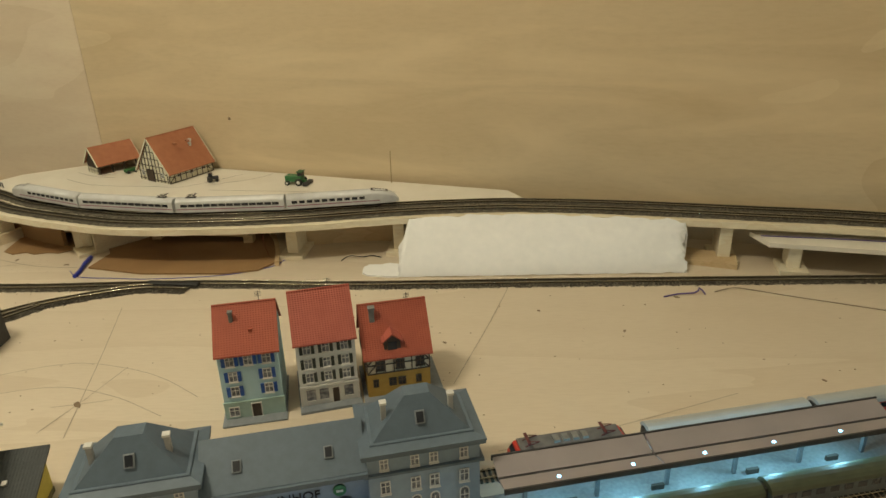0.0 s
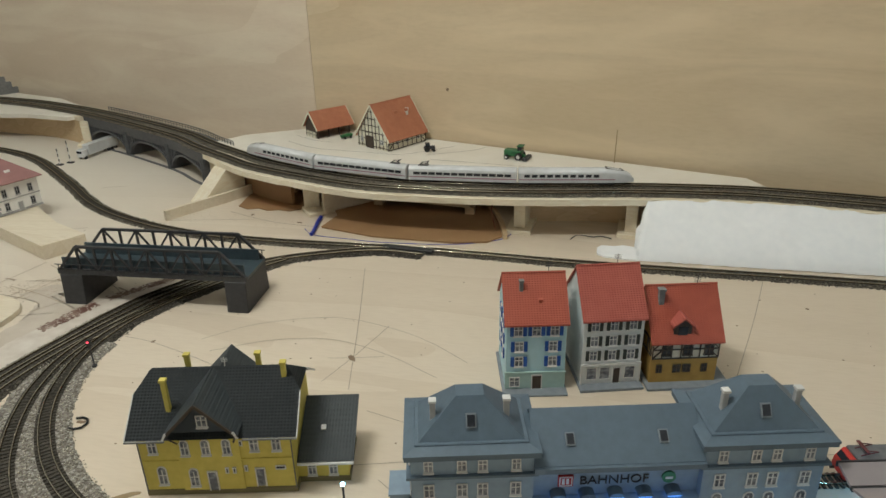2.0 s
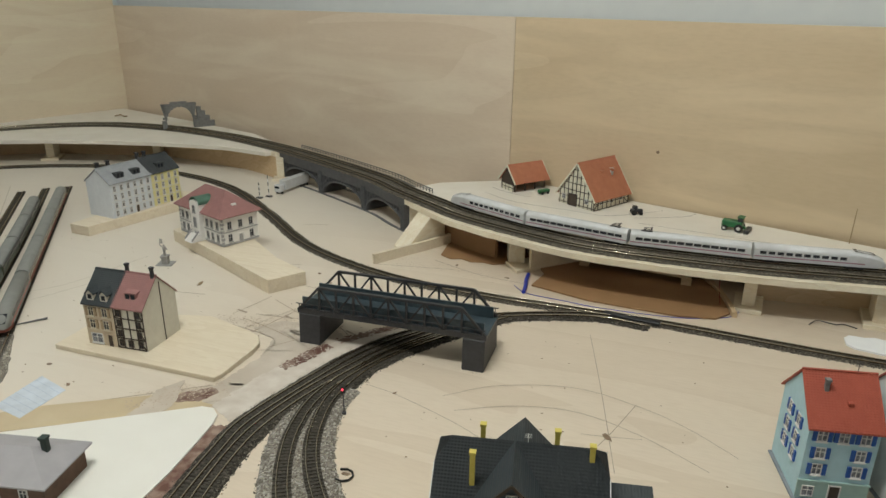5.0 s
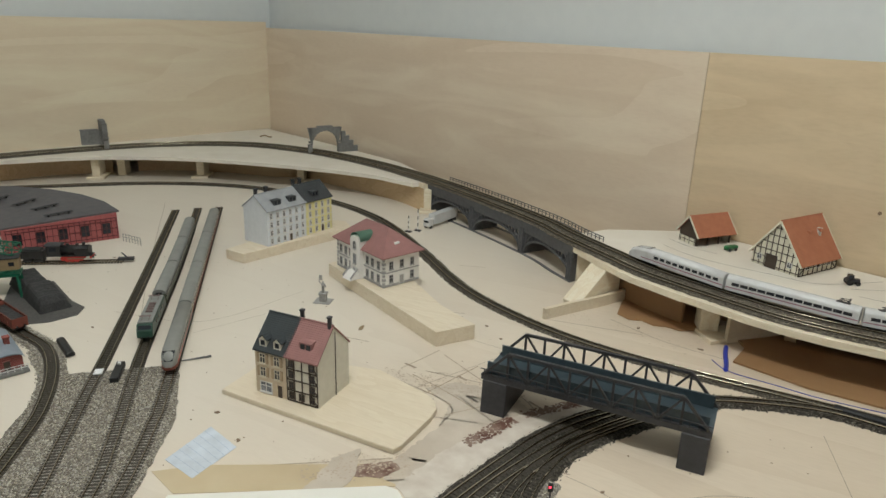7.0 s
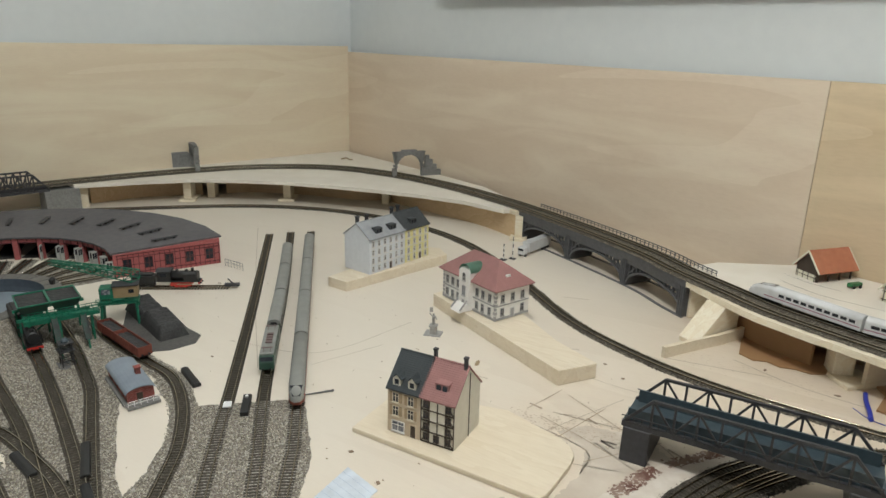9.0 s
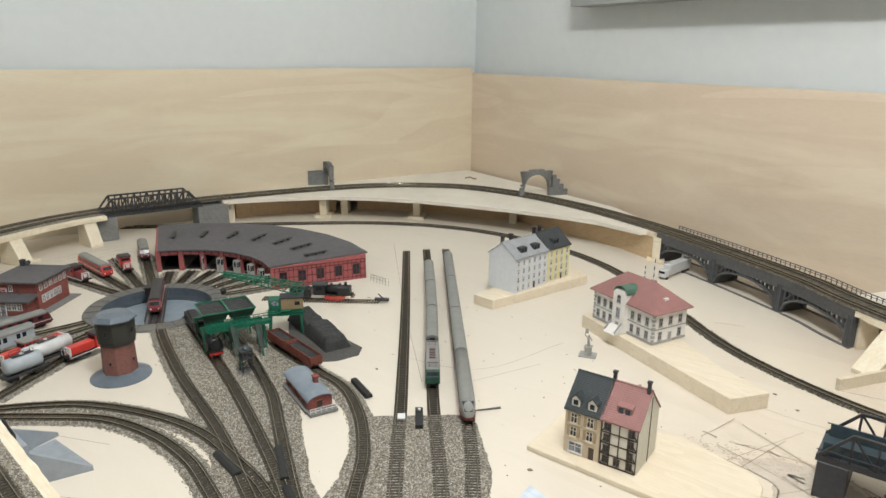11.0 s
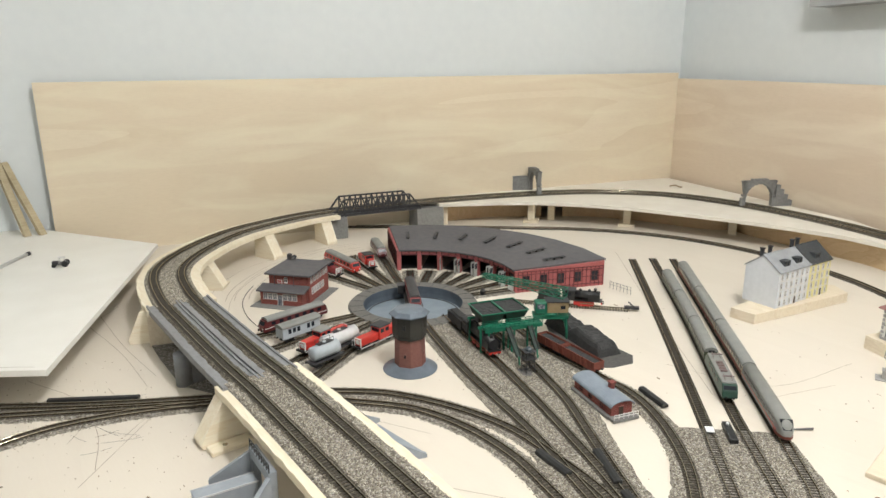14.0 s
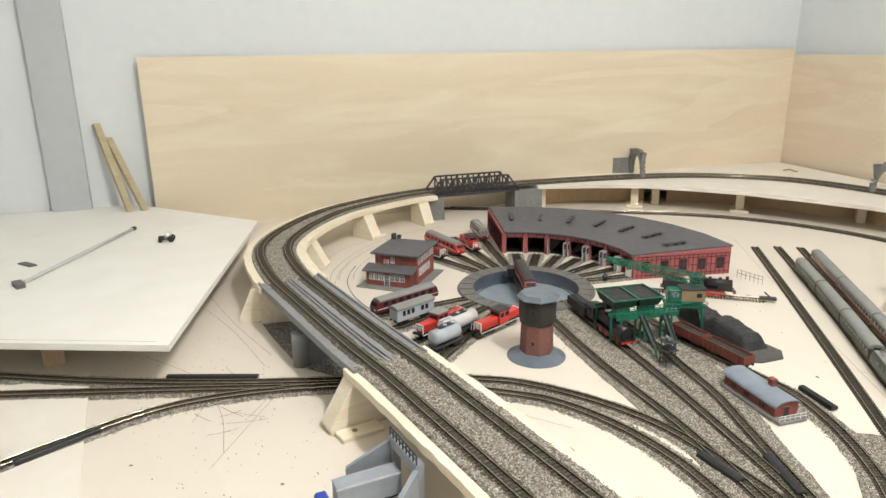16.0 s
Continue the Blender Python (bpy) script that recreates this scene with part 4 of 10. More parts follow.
                box(bm, x + dx - 0.0012, y - 0.0012, 0, x + dx + 0.0012, y + 0.0012, top)
                vp("pier_rib", bm, iron, p)
    bm = NB()
    strip(bm, -0.0345, top + 0.003, 0.0255, DECK - 0.0005)
    vp("deck", bm, iron, t)
    bm = NB()
    strip(bm, 0.0220, 0, 0.0275, 0.0014)
    strip(bm, -0.034, 0, -0.028, 0.0014)
    vp("base_strip", bm, STONE, t)
    bm = NB()
    box(bm, L, -0.032, 0, L + 0.012, 0.024, DECK - 0.0105)
    vp("abutment", bm, RUSTY, t)
    y, n = -0.0335, 46
    bm = NB()
    for i in range(n + 1):
        x = L * i / n
        box(bm, x - 0.0006, y - 0.0006, DECK - 0.001, x + 0.0006, y + 0.0006, DECK + 0.0085)
    strip(bm, y - 0.0006, DECK + 0.0075, y + 0.0006, DECK + 0.0088)
    strip(bm, y - 0.0005, DECK + 0.004, y + 0.0005, DECK + 0.0048)
    vp("railing", bm, iron, t)


RUSTY = mat("brown_stained_wood", (0.16, 0.085, 0.05), (0.11, 0.06, 0.036), rough=0.8, grain=60)
viaduct()


# ---- truss bridges ----
def truss_bridge(m, L, W, top, chord, material, floor_mat, label, pier_mat, piers=((0.0, 0.032), (0.0, 0.032)), bays=8, inset=0.03, thick=1.0, web=0.013):
    t = thing("truss_bridge", label, "bridge", m)
    (o0, w0), (o1, w1) = piers
    for x, pier_w in ((o0, w0), (L - w1 + o1, w1)):
        bm = NB()
        along_x(bm, [(-0.003, 0), (W + 0.003, 0), (W, top), (0, top)], x, x + pier_w)
        part("pier", bevel(bm, 0.0008), pier_mat, t)
    for y in (0.003, W - 0.003):
        bm = NB()
        bar(bm, (0, y, top + 0.003), (L, y, top + 0.003), 0.004, 0.006)
        part("bottom_chord", bm, material, t)
        bm = NB()
        bar(bm, (inset, y, top + chord), (L - inset, y, top + chord), 0.004 * thick, 0.0035 * thick)
        part("top_chord", bm, material, t)
        for x0, x1 in ((0.002, inset), (L - 0.002, L - inset)):
            bm = NB()
            bar(bm, (x0, y, top + 0.005), (x1, y, top + chord), 0.0035 * thick, 0.0035 * thick)
            part("end_post", bm, material, t)
        step = (L - 2 * inset) / bays
        for k in range(bays + 1):
            x = inset + k * step
            bm = NB()
            bar(bm, (x, y, top + 0.004), (x, y, top + chord), 0.003 * thick, 0.0028 * thick)
            part("upright", bm, material, t)
            if k < bays:
                bm = NB()
                if k % 2:
                    bar(bm, (x, y, top + 0.005), (x + step, y, top + chord), 0.0022 * thick, 0.0026 * thick)
                else:
                    bar(bm, (x, y, top + chord), (x + step, y, top + 0.005), 0.0022 * thick, 0.0026 * thick)
                part("diagonal", bm, material, t)
    bm = NB()
    box(bm, 0.0, 0.004, top + 0.001, L, W - 0.004, top + 0.0045)
    part("floor", bm, floor_mat, t)
    for y in (0.008, W - 0.008):
        bm = NB()
        box(bm, 0.004, y - 0.001, top + 0.0045, L - 0.004, y + 0.001, top + web)
        part("web_plate", bm, floor_mat, t)
    for y in (-0.001, W + 0.001):
        bm = NB()
        for i in range(28):
            x = L * (i + 0.5) / 28
            box(bm, x - 0.0004, y - 0.0004, top + 0.006, x + 0.0004, y + 0.0004, top + 0.0135)
        box(bm, 0, y - 0.0004, top + 0.0128, L, y + 0.0004, top + 0.0136)
        part("handrail", bm, material, t)
    return t


BLUEGREY = mat("blue_grey_plastic", (0.055, 0.08, 0.095), (0.035, 0.052, 0.064), rough=0.4, grain=120)
truss_bridge(pose(-0.670, 0.648, 0, 0, 0, 3.5), 0.226, 0.058, 0.037, 0.034, IRON, BLUEGREY, "dark grey girder truss bridge on two black piers", IRON, piers=((0.002, 0.027), (-0.001, 0.025)), bays=8, inset=0.028, thick=0.78, web=0.018)
PIERGREY = mat("grey_pier_stone", (0.25, 0.25, 0.24), (0.17, 0.17, 0.165), rough=0.85, grain=300, bump=0.6)
d = Vector((-2.064, 0.80)) - Vector((-2.122, 0.595))
truss_bridge(pose(-2.095, 0.588, 0, 0, 0, math.degrees(math.atan2(d.y, d.x)) + 2), 0.226, 0.052, 0.052, 0.040, IRON, IRON, "dark truss bridge on tall grey stone piers", PIERGREY, piers=((-0.008, 0.043), (0.060, 0.072)), bays=12)


def girder_bridge():
    """The grey plate bridge that carries the loop's two tracks over the lower ones."""
    steel = mat("grey_bridge_plastic", (0.27, 0.275, 0.285), (0.20, 0.205, 0.215), rough=0.45, grain=120)
    line = LOOPLINE[I_B0 - 3 : I_B1 + 4]
    t = thing("girder_bridge", "grey plastic plate girder bridge under two tracks", "bridge")
    for off, w in ((0.024, 0.022), (-0.022, 0.022)):
        l2 = shifted(line, off)
        bm = NB()
        swept(bm, l2, [(-w, -0.0055), (-w, 0.0006), (w, 0.0006), (w, -0.0055)])
        part("deck", bm, steel, t)
        for s in (-w, w):
            bm = NB()
            swept(bm, shifted(line, off + s * 0.93), [(-0.0013, 0), (-0.0013, 0.003), (0.0013, 0.003), (0.0013, 0)])
            part("kerb_beam", bm, steel, t)
        for s in (-w * 0.35, w * 0.35):
            bm = NB()
            swept(bm, shifted(line, off + s), [(-0.004, -0.0165), (-0.004, -0.0055), (0.004, -0.0055), (0.004, -0.0165)])
            part("girder", bm, steel, t)
    bm = NB()
    tube(bm, (-1.562, 0.060, 0), (-1.562, 0.060, DECK - 0.016), 0.011, n=24)
    box(bm, -1.569, 0.060, 0, -1.555, 0.112, DECK - 0.016)
    tube(bm, (-1.562, 0.112, 0), (-1.562, 0.112, DECK - 0.016), 0.011, n=24)
    part("pillar", bm, steel, t)
    for x, y in ((-1.428, 0.09),):
        bm = NB()
        box(bm, -0.005, -0.025, 0, 0.005, 0.040, DECK - 0.017)
        part("abutment", bm, STONE, t, m=pose(x, y, 0, 0, 0, 2))


girder_bridge()
bm = NB()
slab(bm, [(-1.73, 0.064), (-1.66, 0.058), (-1.56, 0.054), (-1.505, 0.082), (-1.50, 0.15), (-1.62, 0.16), (-1.74, 0.11)], 0, 0.0012)
single("ballast_patch", bm, BALLAST, "loose grey ballast spread under the plate bridge", "ballast", kind="stuff")


def portal():
    """Grey road underpass portal with wing walls, set into the deck's side."""
    TRIMGREY = mat("pale_grey_edge", (0.62, 0.63, 0.64), rough=0.6)
    grey = mat("pale_grey_concrete_plastic", (0.33, 0.36, 0.40), (0.26, 0.29, 0.32), rough=0.6, grain=90)
    t = thing("underpass_portal", "pale grey underpass portal with wing walls and railing", "portal", pose(-1.264, 0.0375, 0, 0, 0, -5))
    bm = NB()
    box(bm, -0.028, -0.004, 0.036, 0.028, 0.004, 0.046)
    box(bm, -0.028, -0.004, 0, -0.021, 0.004, 0.036)
    box(bm, 0.021, -0.004, 0, 0.028, 0.004, 0.036)
    part("front", bm, grey, t)
    for s in (-1, 1):
        bm = NB()
        along_y(bm, [(-0.0025, 0), (0.0025, 0), (0.0025, 0.042), (-0.0025, 0.042)], -0.045, -0.004)
        for v in bm.verts:
            if v.co.y < -0.03 and v.co.z > 0.01:
                v.co.z = 0.014
        part("wing_wall", bm, grey, t, m=pose(s * 0.0255, 0, 0, 0, 0, s * 25))
    bm = NB()
    for i in range(9):
        x = -0.027 + i * 0.00675
        box(bm, x - 0.0005, -0.0035, 0.046, x + 0.0005, -0.0025, 0.0545)
    for z in (0.050, 0.054):
        box(bm, -0.027, -0.0035, z, 0.027, -0.0025, z + 0.0008)
    part("railing", bm, BLACK, t)
    t2 = thing("delivery_lorry", "grey box lorry with a blue cab driving from the underpass", "lorry", pose(-1.273, -0.0055, 0, 0, 0, 82))
    bm = NB()
    box(bm, -0.021, -0.0080, 0.006, 0.037, 0.0080, 0.0275)
    part("box_body", bevel(bm, 0.0008), grey, t2)
    bm = NB()
    box(bm, -0.037, -0.0078, 0.004, -0.027, 0.0078, 0.0205)
    cab = part("cab", bevel(bm, 0.0015), mat("blue_cab_paint", (0.02, 0.06, 0.42), rough=0.35), t2)
    bm = NB()
    box(bm, -0.0374, -0.0066, 0.0125, -0.0369, 0.0066, 0.0185)
    part("windscreen", bm, BLACK, cab)
    bm = NB()
    box(bm, -0.034, -0.0055, 0.003, 0.035, 0.0055, 0.006)
    part("chassis", bm, IRON, t2)
    bm = NB()
    box(bm, -0.0215, -0.0084, 0.0262, 0.0375, -0.0078, 0.0280)
    box(bm, -0.0215, 0.0078, 0.0262, 0.0375, 0.0084, 0.0280)
    part("roof_edge", bm, TRIMGREY, t2)
    for x in (-0.031, 0.012, 0.022):
        for s in (-1, 1):
            bm = NB()
            tube(bm, (x, s * 0.005, 0.0035), (x, s * 0.0085, 0.0035), 0.0035, n=12)
            part("wheel", bm, BLACK, t2)
    # a matching railing on the loop's other side
    bm = NB()
    for i in range(6):
        x = i * 0.0095
        box(bm, x - 0.0005, -0.0005, 0, x + 0.0005, 0.0005, 0.0085)
    for z in (0.004, 0.0078):
        box(bm, -0.0005, -0.0005, z, 0.048, 0.0005, z + 0.0008)
    single("short_railing", bm, BLACK, "short black railing along the deck's inner edge", "railing", pose(-1.30, 0.152, 0.046, 0, 0, -4))
    bm = NB()
    box(bm, -1.312, 0.149, 0, -1.24, 0.1545, 0.046)
    t3 = thing("inner_portal", "grey underpass portal with low wing walls below the deck", "portal")
    part("front", bevel(bm, 0.0008), grey, t3)
    for x, turn in ((-1.309, 14), (-1.243, -18)):
        bm = NB()
        along_x(bm, [(0.0, 0.0), (0.052, 0.0), (0.052, 0.004), (0.0, 0.036)], -0.0022, 0.0022)
        part("wing_wall", bm, grey, t3, m=pose(x, 0.1548, 0, 0, 0, turn))
    bm = NB()
    slab(bm, [(-1.306, 0.1552), (-1.246, 0.1552), (-1.236, 0.206), (-1.314, 0.200)], 0, 0.0012)
    part("ramp_floor", bm, grey, t3)


portal()


ARCHSTONE = mat("mid_grey_stone_plastic", (0.25, 0.25, 0.245), (0.17, 0.17, 0.168), rough=0.8, grain=180, bump=0.6)


def ruin_arch(m, label, broken):
    """A stone gate across both tracks: square shoulders, a round opening and a ruined flank."""
    t = thing("stone_arch", label, "arch", m)
    w0, spring, n, y = 0.034, 0.022, 20, 0.0055
    inner = [(-w0, 0.0), (-w0, spring * 0.5)] + [(-w0 * math.cos(math.pi * i / n), spring + 0.034 * math.sin(math.pi * i / n)) for i in range(n + 1)] + [(w0, spring * 0.5), (w0, 0.0)]
    head = lambda u: 0.0595 if u < -0.034 else 0.0635 if u < -0.022 else 0.0675 if u < 0.020 else 0.0635 if u < 0.034 else 0.0575
    bm = NB()
    for (x0, z0), (x1, z1) in zip(inner, inner[1:]):
        if x0 == x1:
            s = -1 if x0 < 0 else 1
            o = [(x0, z0), (x1, z1), (x1 + s * 0.0095, z1), (x0 + s * 0.0095, z0)]
        else:
            e0, e1 = (x0 - 0.0095 if x0 < -w0 * 0.98 else x0), (x1 + 0.0095 if x1 > w0 * 0.98 else x1)
            h = head((x0 + x1) / 2)
            o = [(x0, z0), (x1, z1), (e1, h), (e0, h)]
        v = [bm.verts.new((x, yy, z)) for yy in (-y, y) for x, z in o]
        for q in ((0, 1, 2, 3), (7, 6, 5, 4), (0, 4, 5, 1), (1, 5, 6, 2), (2, 6, 7, 3), (3, 7, 4, 0)):
            bm.faces.new([v[i] for i in q])
    bmesh.ops.recalc_face_normals(bm, faces=bm.faces)
    part("gate_wall", bm, ARCHSTONE, t)
    for k in range(11):
        a = math.pi * (k + 0.5) / 11
        bm = NB()
        box(bm, -0.0040, -y - 0.0011, -0.0024, 0.0040, y + 0.0011, 0.0024, pose(-(w0 + 0.003) * math.cos(a), 0, spring + 0.037 * math.sin(a)) @ Matrix.Rotation(a, 4, "Y"))
        part("arch_stone", bm, ARCHSTONE, t)
    bm = NB()
    for k, (u0, u1, h) in enumerate(broken):
        box(bm, u0, -y + 0.0006, 0, u1, y - 0.0006, h)
    part("flank_wall", bm, ARCHSTONE, t)
    return t


ruin_arch(pose(-1.512, 1.434, DECK, 0, 0, 58), "ruined grey stone gate with a stepped wall over the tracks", [(0.0436, 0.054, 0.052), (0.0541, 0.064, 0.041), (0.0641, 0.075, 0.028), (0.0751, 0.087, 0.014)])
ruin_arch(pose(-1.985, 1.148, DECK, 0, 0, 152), "grey stone gate over the tracks with a ruined flank", [(0.0436, 0.050, 0.046)])
bm = NB()
box(bm, 0.0, -0.0035, 0, 0.050, 0.0035, 0.036)
box(bm, 0.004, -0.0045, 0.0362, 0.046, 0.0045, 0.039)
single("ruined_wall", bevel(bm, 0.0006), ARCHSTONE, "plain grey stone wall beside the gate", "wall", pose(-2.026, 1.166, DECK, 0, 0, -123))

# ---- pencil lines, marks and wires on the board ----
def drawn(pts, w=0.00065, material=PENCIL, name="pencil_line", label="faint pencil line drawn on the plywood", z=0.0004):
    bm = NB()
    swept(bm, spline([(x, y, 0) for x, y in pts], 0.01), [(-w / 2, z), (w / 2, z)], closed=False)
    for f in bm.faces:
        f.normal_update()
        if f.normal.z < 0:
            f.normal_flip()
    return single(name, bm, material, label, "pencil line", kind="stuff")


def wire(pts, r, material, label):
    bm = NB()
    swept(bm, spline(pts, 0.006), [(r * math.cos(a), r + r * math.sin(a)) for a in [i * math.pi / 3 for i in range(6)]])
    return single("wire", bm, material, label, "wire")


# ---- buildings ----
def tiles(name, a, b, rows=420.0, cols=260.0):
    """Moulded roof tiles: rows and columns of fine ribs over a weathered colour."""
    m = mat(name, a, b, rough=0.6, grain=90, bump=0.0)
    nt = m.node_tree
    co = nt.nodes["Texture Coordinate"]
    hs = []
    for axis, sc in (("X", cols), ("Z", rows)):
        w = nt.nodes.new("ShaderNodeTexWave")
        w.bands_direction = axis
        w.inputs["Scale"].default_value = sc / 2
        nt.links.new(co.outputs["Object"], w.inputs["Vector"])
        hs.append(w)
    ad = nt.nodes.new("ShaderNodeMath")
    nt.links.new(hs[0].outputs["Fac"], ad.inputs[0])
    nt.links.new(hs[1].outputs["Fac"], ad.inputs[1])
    bu = nt.nodes.new("ShaderNodeBump")
    bu.inputs["Strength"].default_value = 0.35
    bu.inputs["Distance"].default_value = 0.0006
    nt.links.new(ad.outputs[0], bu.inputs["Height"])
    nt.links.new(bu.outputs[0], nt.nodes["Principled BSDF"].inputs["Normal"])
    return m


def bricked(name, a, b, mortar, scale=1.0):
    m = mat(name, a, b, rough=0.8, grain=120)
    nt = m.node_tree
    co = nt.nodes["Texture Coordinate"]
    br = nt.nodes.new("ShaderNodeTexBrick")
    br.inputs["Scale"].default_value = 90 * scale
    br.inputs["Color1"].default_value = (*a, 1)
    br.inputs["Color2"].default_value = (*b, 1)
    br.inputs["Mortar"].default_value = (*mortar, 1)
    br.inputs["Mortar Size"].default_value = 0.015
    sp = nt.nodes.new("ShaderNodeSeparateXYZ")
    cb = nt.nodes.new("ShaderNodeCombineXYZ")
    ad = nt.nodes.new("ShaderNodeMath")
    nt.links.new(co.outputs["Object"], sp.inputs[0])
    nt.links.new(sp.outputs["X"], ad.inputs[0])
    nt.links.new(sp.outputs["Y"], ad.inputs[1])
    nt.links.new(ad.outputs[0], cb.inputs["X"])
    nt.links.new(sp.outputs["Z"], cb.inputs["Y"])
    nt.links.new(cb.outputs[0], br.inputs["Vector"])
    nt.links.new(br.outputs["Color"], nt.nodes["Principled BSDF"].inputs["Base Color"])
    return m


GLASS = mat("dark_window_glass", (0.03, 0.035, 0.045), (0.02, 0.022, 0.03), rough=0.12, grain=200, bump=0)
CURTAIN = mat("curtained_window", (0.30, 0.31, 0.34), (0.10, 0.11, 0.14), rough=0.25, grain=260, bump=0, spread=0.2)
TRIM = mat("white_window_trim", (0.75, 0.74, 0.72), (0.66, 0.65, 0.63), rough=0.5)
TIMBER = mat("dark_timber_beam", (0.055, 0.039, 0.028), (0.07, 0.05, 0.037), rough=0.7)
WALL_CREAM = mat("cream_render", (0.68, 0.62, 0.50), (0.60, 0.54, 0.43), rough=0.8, grain=150)
ROOF_RED = tiles("dark_red_tiles", (0.43, 0.092, 0.052), (0.37, 0.074, 0.043))
ROOF_LIGHTRED = tiles("light_red_tiles", (0.46, 0.11, 0.08), (0.39, 0.085, 0.062))
ROOF_ORANGE = tiles("orange_brown_tiles", (0.50, 0.20, 0.11), (0.42, 0.155, 0.085))
ROOF_SLATE = tiles("dark_slate_tiles", (0.028, 0.036, 0.042), (0.040, 0.048, 0.052))
# blue-grey of its own, the blue raised for the station lamps' light
ROOF_BLUEGREY = mat("blue_grey_roof", (0.115, 0.162, 0.212), (0.095, 0.135, 0.178), rough=0.5, grain=160, bump=0.1)
ROOF_PINK = tiles("faded_pink_tiles", (0.34, 0.165, 0.155), (0.28, 0.14, 0.13))
ROOF_GREY = mat("grey_felt_roof", (0.125, 0.12, 0.125), (0.095, 0.092, 0.098), rough=0.75, grain=90)
BRICK = bricked("red_brick", (0.26, 0.066, 0.052), (0.20, 0.048, 0.04), (0.30, 0.15, 0.125))


def facade(w, d):
    return {"front": pose(0, 0, 0), "right": pose(w, 0, 0, 0, 0, 90), "left": pose(0, d, 0, 0, 0, -90), "back": pose(w, d, 0, 0, 0, 180)}


def window(t, F, x, z, w, h, frame_mat=TRIM, pane=CURTAIN, shutter=None, sill=True, arch=False, bars=True):
    """A window on the facade F, its centre bottom at (x, z)."""
    e = 0.0007
    n = 8
    top = [(x + w / 2 * math.cos(math.pi * i / n), z + h + w / 2 * math.sin(math.pi * i / n)) for i in range(n + 1)] if arch else [(x + w / 2, z + h), (x - w / 2, z + h)]
    inn = [(x - w / 2, z), (x + w / 2, z)] + top
    far = w / 2 + e
    top = [(x + far * math.cos(math.pi * i / n), z + h + far * math.sin(math.pi * i / n)) for i in range(n + 1)] if arch else [(x + far, z + h + e), (x - far, z + h + e)]
    out = [(x - far, z - e), (x + far, z - e)] + top
    bm = NB()
    rows = [[bm.verts.new((u, y, v)) for u, v in loop] for loop, y in ((out, 0.0), (out, -0.0010), (inn, -0.0010), (inn, 0.0))]
    k = len(inn)
    for a, b in zip(rows, rows[1:]):
        for i in range(k):
            bm.faces.new((a[i], a[(i + 1) % k], b[(i + 1) % k], b[i]))
    bmesh.ops.recalc_face_normals(bm, faces=bm.faces)
    f = part("window", bm, frame_mat, t, m=F)
    bm = NB()
    lo = [bm.verts.new((u, 0.0003, v)) for u, v in inn]
    hi = [bm.verts.new((u, -0.0004, v)) for u, v in inn]
    bm.faces.new(lo[::-1])
    bm.faces.new(hi)
    for i in range(k):
        bm.faces.new((lo[i], lo[(i + 1) % k], hi[(i + 1) % k], hi[i]))
    bmesh.ops.recalc_face_normals(bm, faces=bm.faces)
    part("pane", bm, pane, f)
    if bars:
        bm = NB()
        box(bm, x - 0.0003, -0.0009, z, x + 0.0003, 0, z + h)
        part("mullion", bm, frame_mat, f)
        bm = NB()
        box(bm, x - w / 2, -0.00085, z + h * 0.6, x + w / 2, 0, z + h * 0.6 + 0.0005)
        part("glazing_bar", bm, frame_mat, f)
    if sill:
        bm = NB()
        box(bm, x - w / 2 - 0.0012, -0.0018, z - 0.0016, x + w / 2 + 0.0012, 0, z - 0.0007)
        part("sill", bm, frame_mat, f)
    if shutter:
        for s in (-1, 1):
            bm = NB()
            c = x + s * (w / 2 + e + w * 0.27)
            box(bm, c - w * 0.25, -0.0012, z - 0.0004, c + w * 0.25, 0, z + h + 0.0004)
            part("shutter", bm, shutter, f)
    return f


def door(t, F, x, z, w, h, material=TIMBER, frame_mat=TRIM):
    bm = NB()
    rows = [[bm.verts.new((u, y, v)) for u, v in ((x - w / 2 - 0.0008, z), (x - w / 2, z), (x - w / 2, z + h), (x + w / 2, z + h), (x + w / 2, z), (x + w / 2 + 0.0008, z), (x + w / 2 + 0.0008, z + h + 0.0008), (x - w / 2 - 0.0008, z + h + 0.0008))] for y in (0.0, -0.0012)]
    for i in range(8):
        bm.faces.new((rows[0][i], rows[0][(i + 1) % 8], rows[1][(i + 1) % 8], rows[1][i]))
    for r in rows:
        for q in ((0, 1, 2, 7), (2, 3, 6, 7), (3, 4, 5, 6)):
            bm.faces.new([r[i] for i in q])
    bmesh.ops.recalc_face_normals(bm, faces=bm.faces)
    f = part("door", bm, frame_mat, t, m=F)
    bm = NB()
    box(bm, x - w / 2, -0.0005, z, x + w / 2, 0.0003, z + h)
    part("door_leaf", bm, material, f)


def beams(t, F, segs, w=0.0012, material=TIMBER):
    for x0, z0, x1, z1 in segs:
        bm = NB()
        bar(bm, (x0, -0.0004, z0), (x1, -0.0004, z1), w, 0.0009)
        part("beam", bm, material, t, m=F)


def fachwerk(t, F, x0, x1, z0, z1, cols, rows):
    segs = []
    for i in range(cols + 1):
        x = x0 + (x1 - x0) * i / cols
        segs.append((x, z0, x, z1))
    for j in range(rows + 1):
        z = z0 + (z1 - z0) * j / rows
        segs.append((x0, z, x1, z))
    for j in range(rows):
        za, zb = z0 + (z1 - z0) * j / rows, z0 + (z1 - z0) * (j + 1) / rows
        segs.append((x0, za, x0 + (x1 - x0) / cols, zb))
        segs.append((x1, za, x1 - (x1 - x0) / cols, zb))
    beams(t, F, segs)


